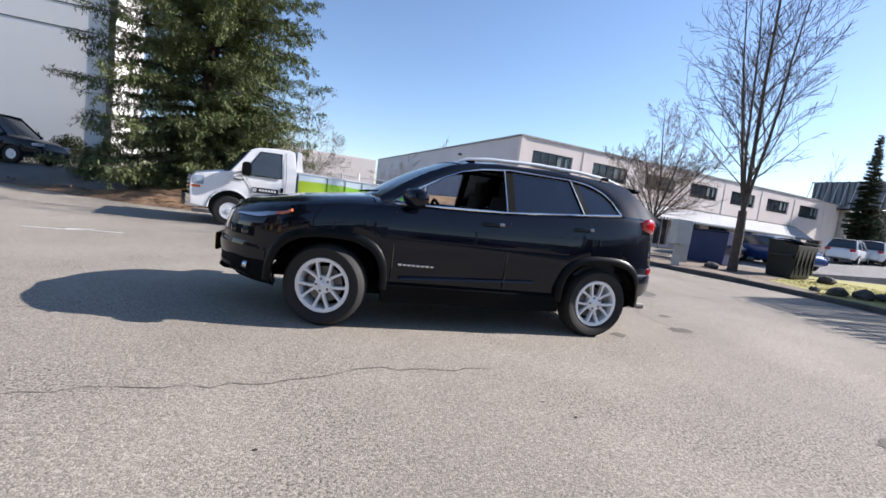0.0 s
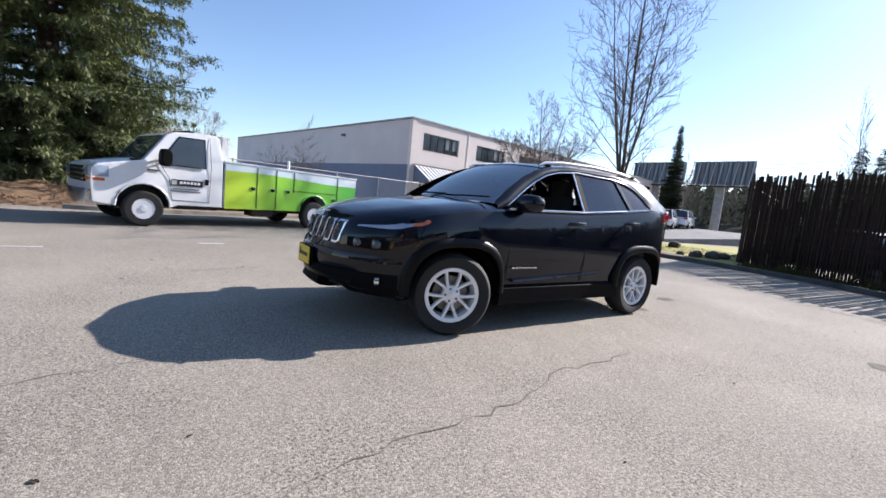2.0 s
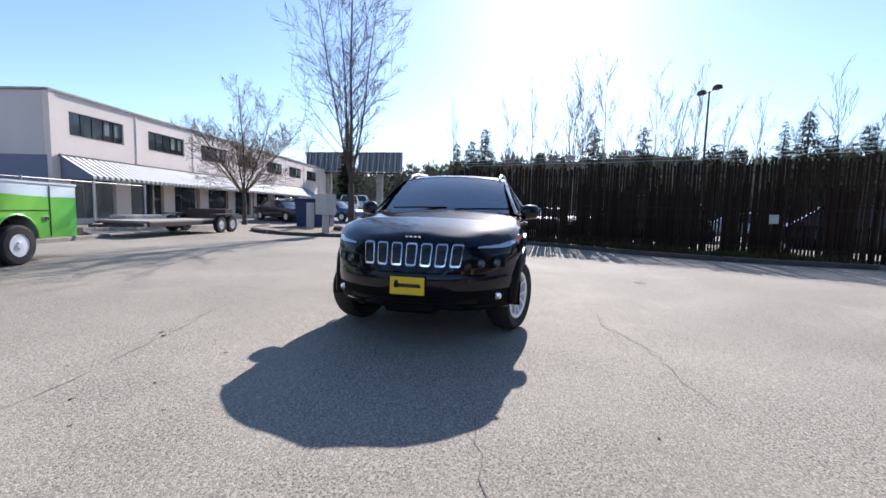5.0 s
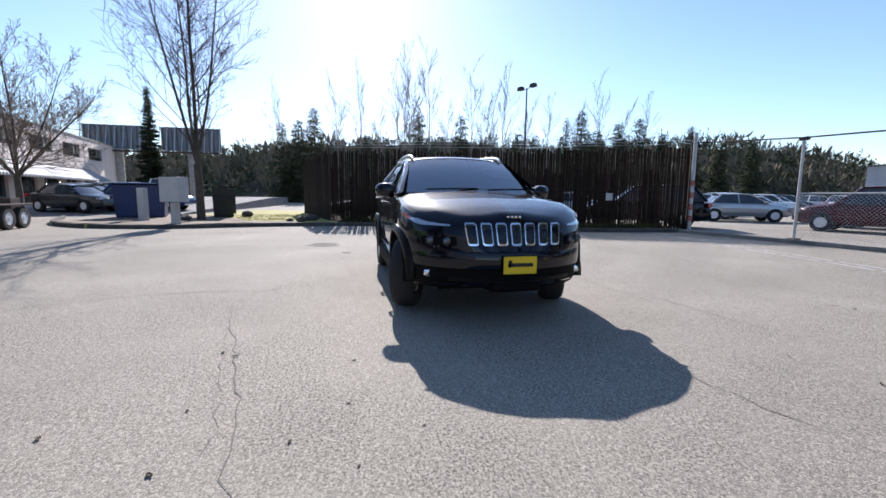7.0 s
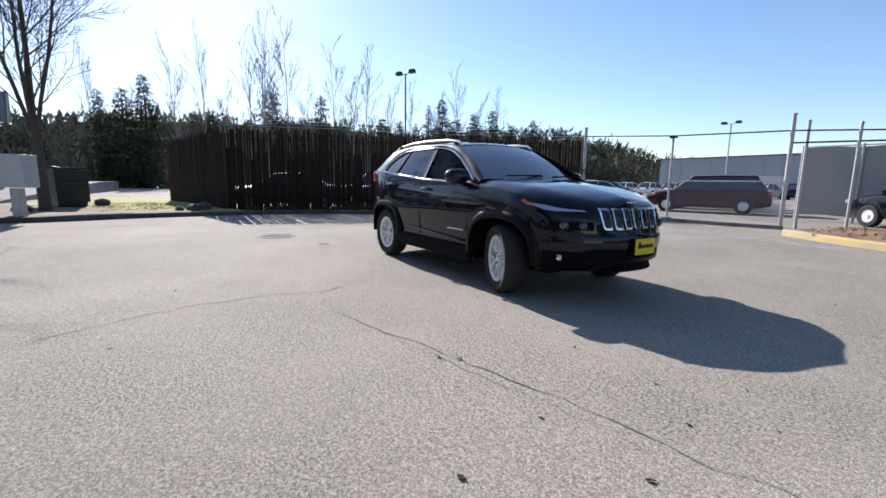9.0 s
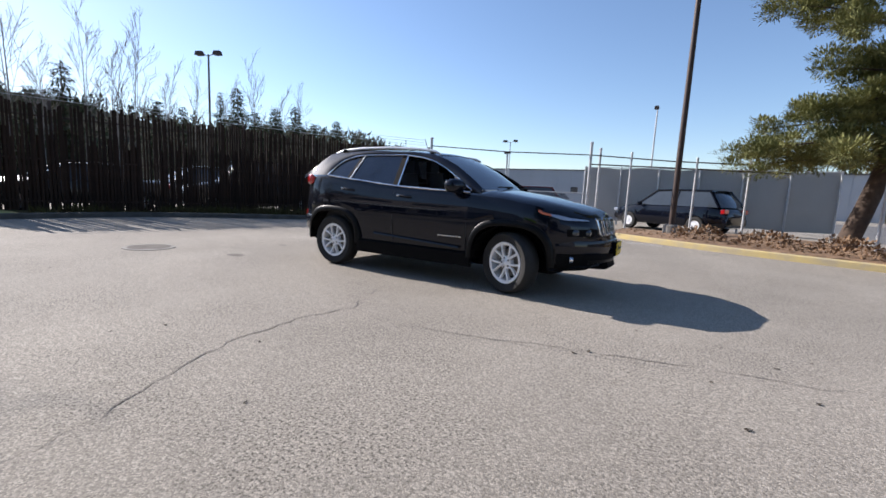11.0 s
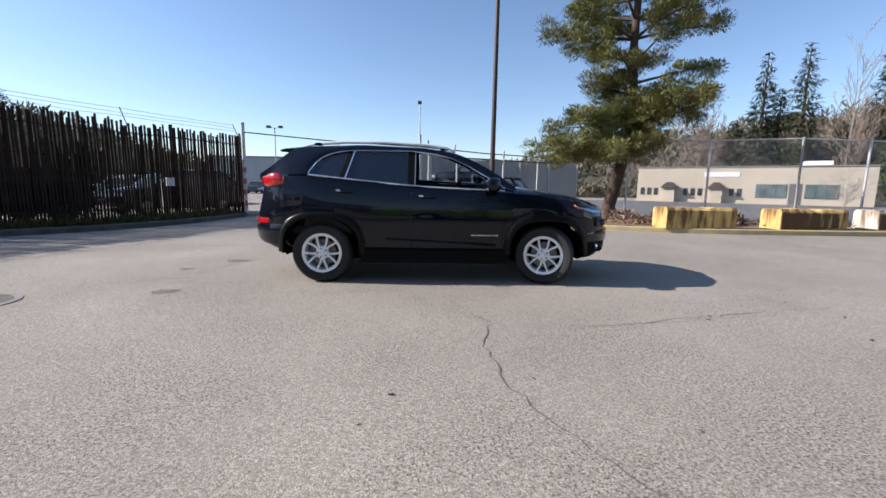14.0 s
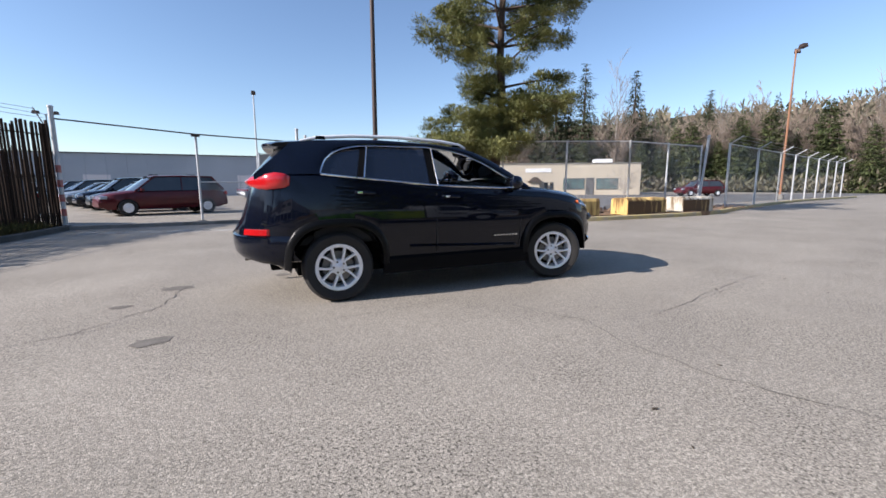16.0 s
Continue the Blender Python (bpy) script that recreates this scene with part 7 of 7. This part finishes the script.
# the sculpted pine by the leaf bed
def pine():
    rnd = random.Random(17)
    t = thing("pine_tree", "tall full pine with layered yellow-green needle pads on a leaning trunk", "tree", pose(-6.95, -9.75, 0.1))
    right = Vector((-0.93, 0.36, 0))
    deep = Vector((-0.36, -0.93, 0))
    def trunk_at(z):
        return right * (-0.45 + 0.9 * min(1.0, z / 4.0) * 0.75 + 0.12 * math.sin(z * 0.7)) + deep * (0.15 * math.sin(z * 0.5)) + Vector((0, 0, z))
    part("trunk", Shape().tube([trunk_at(z) for z in (-0.1, 0.3, 1, 2, 3, 4.5, 6, 8, 10, 12, 13)], [0.28, 0.24, 0.22, 0.20, 0.18, 0.16, 0.14, 0.11, 0.08, 0.04, 0.02], 12), M_PINEBARK, t, smooth=60)
    reach = ((2.4, 2.2), (3.0, 2.5), (3.8, 2.6), (4.6, 2.8), (5.2, 2.3), (5.8, 2.7), (6.6, 3.0), (8.0, 3.0), (9.0, 2.7), (10.0, 2.2), (11.0, 1.7), (12.0, 1.1), (12.9, 0.5))
    skew = ((2.4, -0.62), (3.3, -0.5), (4.0, 0.0), (4.8, 0.35), (5.2, 0.35), (6.0, -0.02), (7.5, 0.12), (8.5, 0.40), (10.0, 0.2), (13.0, 0.0))
    z = 2.7
    a0 = 0.3
    while z < 12.9:
        low = z < 4.9
        n = 6 if low else rnd.choice((4, 5))
        for k in range(n):
            a = a0 + 2 * math.pi * k / n + rnd.uniform(-0.4, 0.4)
            out = right * math.cos(a) + deep * math.sin(a)
            L = curve(reach, z) * (1 + curve(skew, z) * math.cos(a)) * rnd.uniform(0.6, 1.12)
            base = trunk_at(z - 0.3)
            lift = rnd.uniform(-0.30, 0.02) if low else rnd.uniform(0.02, 0.40)
            side = Vector((-out.y, out.x, 0))
            bend = rnd.uniform(-0.3, 0.3)
            def at(u):
                return base + out * (L * u) + side * (bend * L * u * u) + Vector((0, 0, L * (lift * u + 0.12 * u * u - 0.14 * u ** 3) + 0.25 * u))
            limb = part("bough", Shape().tube([at(u) for u in (0, 0.25, 0.5, 0.75, 0.95)], [0.05 * min(1, L / 2.5) + 0.01, 0.04 * min(1, L / 2.5) + 0.006, 0.026, 0.016, 0.008], 5, caps=(False, False)), M_PINEBARK, t, smooth=60)
            s = Shape()
            u = 0.25 if low else rnd.uniform(0.35, 0.55)
            while u < 1.02:
                spread = 0.24 * L * (1.05 - abs(u - 0.65))
                for w in range(2):
                    c = at(u) + side * (spread * rnd.uniform(-1, 1)) + Vector((0, 0, rnd.uniform(-0.22, 0.32)))
                    r = rnd.uniform(0.22, 0.44)
                    squash = rnd.uniform(0.45, 0.7)
                    for _ in range(int(2600 * r * r)):
                        v = Vector((rnd.gauss(0, 1), rnd.gauss(0, 1), rnd.gauss(0, 1))).normalized()
                        e = rnd.random() ** 0.45
                        lobe = 1 + 0.5 * noise.noise(v * 2.2 + c)
                        p = c + Vector((v.x, v.y, v.z * squash)) * (r * e * lobe)
                        d = (v * 1.1 + out * 0.2 + Vector((rnd.uniform(-0.6, 0.6), rnd.uniform(-0.6, 0.6), rnd.uniform(0.0, 0.9)))).normalized()
                        spray(s, p, d, rnd.uniform(0.09, 0.16), 0.016, rnd)
                u += 0.32 / max(0.6, L) * rnd.uniform(0.8, 1.3)
            if s.f:
                part("needle_clump", s, M_PINE, limb)
        a0 += 0.9
        z += rnd.uniform(0.40, 0.55) if low else rnd.uniform(0.60, 0.85)
pine()

# hedge on the raised drive, brown weeds on the leaf bed
def leafy(name, x, y, z, sx, sy, sz, count, mat_, label, category, seed, leaf=0.12, m=None):
    rnd = random.Random(seed)
    s = Shape()
    for _ in range(count):
        v = Vector((rnd.gauss(0, 1), rnd.gauss(0, 1), abs(rnd.gauss(0, 1)))).normalized()
        k = rnd.uniform(0.75, 1.0) * (1 + 0.2 * noise.noise(v * 3 + Vector((seed, 0, 0))))
        p = Vector((v.x * sx * k, v.y * sy * k, v.z * sz * k))
        spray(s, p, (v + Vector((rnd.uniform(-1, 1), rnd.uniform(-1, 1), rnd.uniform(-0.5, 1)))).normalized(), leaf * rnd.uniform(0.6, 1.3), leaf * 0.35, rnd)
    return solid(name, s, mat_, label, category, m=m or pose(x, y, z))
for i in range(4):
    leafy("hedge", -11.4 - 1.6 * i, 19.6 - 0.1 * i, 0.6, 1.1, 0.7, 1.5, 6000, M_HEDGE, "clipped green hedge at the foot of the grey wall", "hedge", 30 + i, 0.08)
for i, (x, y, r) in enumerate(((-4.6, -7.6, 0.8), (-6.0, -7.2, 0.7), (-7.6, -7.4, 0.9), (-3.2, -8.3, 0.7), (-9.4, -7.2, 0.5))):
    leafy("dry_shrub", x, y, 0.1, r, r * 0.7, 0.42, 420, M_MULCH, "low brown heap of dry weeds and leaves", "shrub", 50 + i, 0.10)
litter = Shape()
rnd = random.Random(60)
for _ in range(2600):
    x, y = rnd.uniform(-18, -1), rnd.uniform(-9.3, -5.6)
    if y < -5.8 - (0.42 * (x + 6) if x > -6 else 0):
        spray(litter, Vector((x, y, 0.17 + rnd.uniform(0, 0.06))), Vector((rnd.uniform(-1, 1), rnd.uniform(-1, 1), rnd.uniform(-0.1, 0.6))).normalized(), rnd.uniform(0.05, 0.13), 0.03, rnd)
weeds = Shape()
for x, y, _ in along([(6.95, -9.2), (7.4, -6.4), (8.2, -4.4), (9.6, -2.9), (10.8, -0.8), (11.1, 1.6)], 0.0022):
    k = abs(rnd.gauss(0, 0.5))
    if noise.noise((x * 1.3, y * 1.3, k)) > -0.25:
        spray(weeds, Vector((x - 0.3 + 1.1 * k, y - 0.3 * k, 0.09)), Vector((rnd.uniform(-0.7, 0.7), rnd.uniform(-0.7, 0.7), 1)).normalized(), rnd.uniform(0.06, 0.22) * (1 + 0.8 * k), 0.011, rnd)
solid("weeds", weeds, M_WEED, "rough green and brown weeds under the slatted fence", "weeds", "stuff")
blades = Shape()
for _ in range(9000):
    x, y = rnd.uniform(9.7, 17.5), rnd.uniform(2.4, 9.6)
    if x > 11.3 and y < 5.6 + 0.35 * max(0.0, x - 13.0):
        spray(blades, Vector((x, y, 0.08)), Vector((rnd.uniform(-0.8, 0.8), rnd.uniform(-0.8, 0.8), 0.8)).normalized(), rnd.uniform(0.04, 0.10), 0.010, rnd)
solid("grass_blades", blades, M_GRASS, "short yellow-green winter grass on the verge", "grass", "stuff")
for _ in range(1500):
    x = rnd.uniform(-13, 5)
    spray(litter, Vector((x, (10.0 + 0.27 * (x + 5) if x > -6 else 9.9 - 0.56 * (x + 6)) + 0.2 + abs(rnd.gauss(0, 0.8)), 0.16)), Vector((rnd.uniform(-1, 1), rnd.uniform(-1, 1), rnd.uniform(0, 0.5))).normalized(), rnd.uniform(0.06, 0.14), 0.03, rnd)
solid("leaf_litter", litter, M_MULCH, "loose brown leaves and weeds along the kerbs", "leaf litter", "stuff")

# ---- far trees and wooded hill ----
def place(az, d):
    return d * math.cos(radians(az)), d * math.sin(radians(az))
f1 = conifer("far_conifer", *place(-29.5, 75), 0, 15.5, 2.9, 41, "dark tall conifer beyond the yard", M_FARFIR, M_PINEBARK, 0.75, "conifers beyond the yard", sprays=46, size=0.85, shape_pow=0.9, slim=0.10)
f2 = conifer("far_conifer", *place(-25.5, 75), 0, 12.5, 3.0, 42, "dark broad conifer beyond the yard", M_FARFIR, M_PINEBARK, 0.7, "conifers beyond the yard", sprays=46, size=0.9, shape_pow=0.75, slim=0.10)
f3 = conifer("far_conifer", *place(-19.0, 78), 0, 10.5, 2.4, 43, "dark uneven conifer beyond the yard", M_FARFIR, M_PINEBARK, 0.65, "conifers beyond the yard", sprays=44, size=0.85, shape_pow=0.7, slim=0.10)
rnd = random.Random(70)
for az, d, k, f in ((-33.5, 77, 0.9, f3), (-31.5, 76, 0.95, f2), (-36, 80, 1.0, f3), (-38.5, 82, 0.9, f2), (-41, 90, 0.95, f3), (-23, 78, 0.9, f3), (-15, 82, 1.0, f2), (-12.5, 82, 0.9, f3), (-9, 84, 1.05, f2), (5.5, 62, 0.8, f2), (7.5, 64, 0.85, f3), (9.5, 66, 0.7, f2), (-44, 95, 0.9, f2), (-47, 98, 0.85, f3), (-50, 105, 0.8, f2), (-2, 88, 0.95, f3),
                    (-127.5, 92, 1.2, f3), (-130.0, 90, 1.42, f1), (-131.5, 92, 1.35, f2), (-133.5, 90, 1.45, f1), (-139.5, 92, 1.35, f1), (-141.5, 95, 0.95, f3), (-137.0, 96, 0.8, f2), (-147.5, 98, 1.12, f1), (-150.5, 100, 0.9, f2), (-154, 100, 0.95, f3), (-157, 104, 0.95, f2), (-160, 104, 0.9, f3), (-163, 106, 0.9, f2), (-124.5, 100, 0.75, f3), (-121, 104, 0.6, f2), (-144.5, 98, 0.8, f3), (-152, 110, 0.8, f2), (-167, 105, 0.9, f1)):
    x, y = place(az, d)
    k *= 1.42 if az > -60 else 1.16
    o = copy_thing(f, pose(x, y, -0.1, 0, 0, rnd.uniform(0, 360)))
    o.scale = (k, k, k)
b1 = bare_tree("far_bare_tree", *place(-6, 70), 0, 21.0, 0.16, 51, "tall thin leafless tree far behind the fence", 2, 2, 0.3, 0.06, (M_PALETWIG, M_PALETWIG), 0.7, thin=0.02)
b2 = bare_tree("far_bare_tree", *place(2, 72), 0, 19.5, 0.15, 52, "slender leafless tree far behind the fence", 2, 3, 0.25, 0.09, (M_PALETWIG, M_PALETWIG), 0.7, thin=0.02)
tagged(b1, group="leafless trees beyond the yard"), tagged(b2, group="leafless trees beyond the yard")
b3 = bare_tree("far_bare_tree", *place(-138, 84), 0, 15.0, 0.16, 53, "broad leafless tree with dense tan twigs", 3, 6, 0.16, 0.34, (M_BARK, M_BROWNTWIG), 1.0, thin=0.021)
b4 = bare_tree("far_bare_tree", *place(-146, 88), 0, 13.5, 0.15, 54, "rounded leafless tree with dense tan twigs", 3, 7, 0.12, 0.45, (M_BARK, M_BROWNTWIG), 1.0, thin=0.021)
tagged(b3, group="leafless trees beyond the yard"), tagged(b4, group="leafless trees beyond the yard")
for i in range(46):
    az = -117 - 1.25 * i + rnd.uniform(-0.5, 0.5)
    x, y = place(az, rnd.uniform(86, 112))
    k = rnd.uniform(0.75, 1.15) * (0.6 if az > -124 else 1.0)
    o = copy_thing((b3, b4)[i % 2], pose(x, y, -0.1, 0, 0, rnd.uniform(0, 360)))
    o.scale = (k, k, k * rnd.uniform(0.85, 1.1))
# green conifers and low scrub before the leafless wood
g1 = conifer("far_conifer", *place(-158.5, 84), 0, 14.0, 4.0, 44, "broad green conifer before the leafless wood", M_MIDFIR, M_PINEBARK, 0.8, "conifers beyond the yard", sprays=60, size=0.9, shape_pow=0.62, slim=0.11)
g2 = conifer("far_conifer", *place(-151.0, 86), 0, 13.0, 3.6, 45, "bushy green conifer before the leafless wood", M_MIDFIR, M_PINEBARK, 0.8, "conifers beyond the yard", sprays=60, size=0.9, shape_pow=0.7, slim=0.11)
for i in range(26):
    az = -119 - 2.15 * i + rnd.uniform(-0.9, 0.9)
    x, y = place(az, rnd.uniform(78, 94))
    k = rnd.uniform(0.55, 1.05) * (0.7 if az > -132 else 1.0)
    o = copy_thing((g1, g2)[i % 2], pose(x, y, -0.1, 0, 0, rnd.uniform(0, 360)))
    o.scale = (k * rnd.uniform(0.9, 1.15), k, k)
scrub = Shape()
for i in range(2600):
    x, y = place(rnd.uniform(-176, -104), rnd.uniform(76, 100))
    h = rnd.uniform(1.0, 3.6)
    for k in range(12):
        a = rnd.uniform(0, 6.28)
        spray(scrub, Vector((x + rnd.uniform(-1, 1), y + rnd.uniform(-1, 1), h * rnd.uniform(0, 0.6))), Vector((0.6 * math.cos(a), 0.6 * math.sin(a), rnd.uniform(0.3, 1.0))).normalized(), h * rnd.uniform(0.25, 0.5), 0.045 * h, rnd)
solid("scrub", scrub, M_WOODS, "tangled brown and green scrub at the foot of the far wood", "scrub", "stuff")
for az, d, k, f in ((10, 72, 0.85, b1), (6, 75, 0.8, b2), (-1, 74, 1.05, b1), (-3.5, 78, 0.9, b2), (-8, 70, 1.1, b2), (-10.5, 70, 1.18, b1), (-13, 74, 0.9, b2), (-16.5, 75, 1.1, b1), (-19, 72, 1.05, b2), (-21, 74, 1.08, b1), (-24, 78, 0.95, b2), (-27, 80, 0.9, b1), (-30.5, 82, 0.95, b2), (-33.5, 84, 1.05, b1), (-36.5, 84, 0.95, b2), (-39, 90, 0.95, b1), (-7, 55, 0.95, b1), (-137.5, 86, 1.1, b1), (-149, 95, 0.9, b2), (-162, 98, 0.95, b2), (76, 70, 0.62, b2), (30, 70, 0.6, b1), (25, 66, 0.55, b2), (-100, 90, 0.35, b2), (-104, 92, 0.4, b1), (-109, 95, 0.45, b2), (-114, 95, 0.5, b1)):
    x, y = place(az, d)
    o = copy_thing(f, pose(x, y, -0.1, 0, 0, rnd.uniform(0, 360)))
    o.scale = (k, k, k)

HILL = ((-180, 6.5), (-168, 7.2), (-160, 7.6), (-150, 8.0), (-140, 7.8), (-130, 7.2), (-122, 6.6), (-115, 5.8), (-105, 3.6), (-95, 2.2), (-85, 2.0), (-70, 2.2), (-60, 2.8), (-54, 4.6), (-48, 6.0), (-44, 6.4), (-38, 6.2), (-28, 6.2), (-20, 6.8), (-12, 7.2), (-4, 7.0), (4, 6.4), (12, 5.4), (20, 4.4), (30, 4.0), (40, 2.8), (60, 1.4), (180, 1.0))
hill, woods = Shape(), Shape()
R0, R1 = 120.0, 210.0
rings = []
for i in range(181):
    az = -180 + 1.4 * i
    top = (R1 * math.tan(radians(curve(HILL, az))) + 1.0) 
    rings.append([(*place(az, lerp(R0, R1, t)), -0.5 + top * (t ** 0.8) * (1 + 0.12 * noise.noise((az * 0.1, t * 3, 0)))) for t in (0, 0.2, 0.4, 0.6, 0.8, 1.0)])
hill.rings(rings, closed=False)
solid("hill", hill, M_HILL, "dark wooded hillside in the distance", "hill", "structure", smooth=80)
rnd = random.Random(80)
firs = Shape()
def blade(shape, p, d, l, w):
    """A ragged blade along d, turned at random about it."""
    side = d.orthogonal().normalized()
    side.rotate(Matrix.Rotation(rnd.uniform(0, math.pi), 3, d))
    shape.quad(p, p + d * l * 0.5 + side * w, p + d * l, p + d * l * 0.5 - side * w)
for i in range(3400):
    az = rnd.uniform(-178, 55)
    el = curve(HILL, az)
    if el < 1.2:
        continue
    t = rnd.uniform(0.05, 1.0)
    d = lerp(R0, R1, t)
    z = -0.8 + (R1 * math.tan(radians(el)) + 1.0) * (t ** 0.8)
    x, y = place(az, d)
    big = min(1.0, el / 4)
    if rnd.random() < 0.40:
        h = rnd.uniform(4.0, 9.0) * big
        r = h * rnd.uniform(0.20, 0.30)
        for k in range(26):
            u = k / 26
            a = rnd.uniform(0, 6.283)
            blade(firs, Vector((x, y, z + h * (0.05 + 0.9 * u))), Vector((math.cos(a), math.sin(a), rnd.uniform(-0.5, 0.1))).normalized(), r * (1 - u) * rnd.uniform(0.7, 1.3) + 0.25, 0.32 * (r * (1 - u) + 0.3))
        blade(firs, Vector((x, y, z + h * 0.8)), Vector((0, 0, 1)), h * 0.25, 0.25)
    else:
        h = rnd.uniform(4.0, 8.0) * big
        for k in range(24):
            a, o = rnd.uniform(0, 6.283), rnd.uniform(0, 0.22) * h
            blade(woods, Vector((x + o * math.cos(a), y + o * math.sin(a), z + h * rnd.uniform(0.05, 0.6))), Vector((0.5 * math.cos(a), 0.5 * math.sin(a), rnd.uniform(0.4, 1.2))).normalized(), h * rnd.uniform(0.25, 0.45), 0.045 * h)
solid("far_firs", firs, M_FARFIR, "dark conifers dotted over the far hillside", "woods", "stuff")
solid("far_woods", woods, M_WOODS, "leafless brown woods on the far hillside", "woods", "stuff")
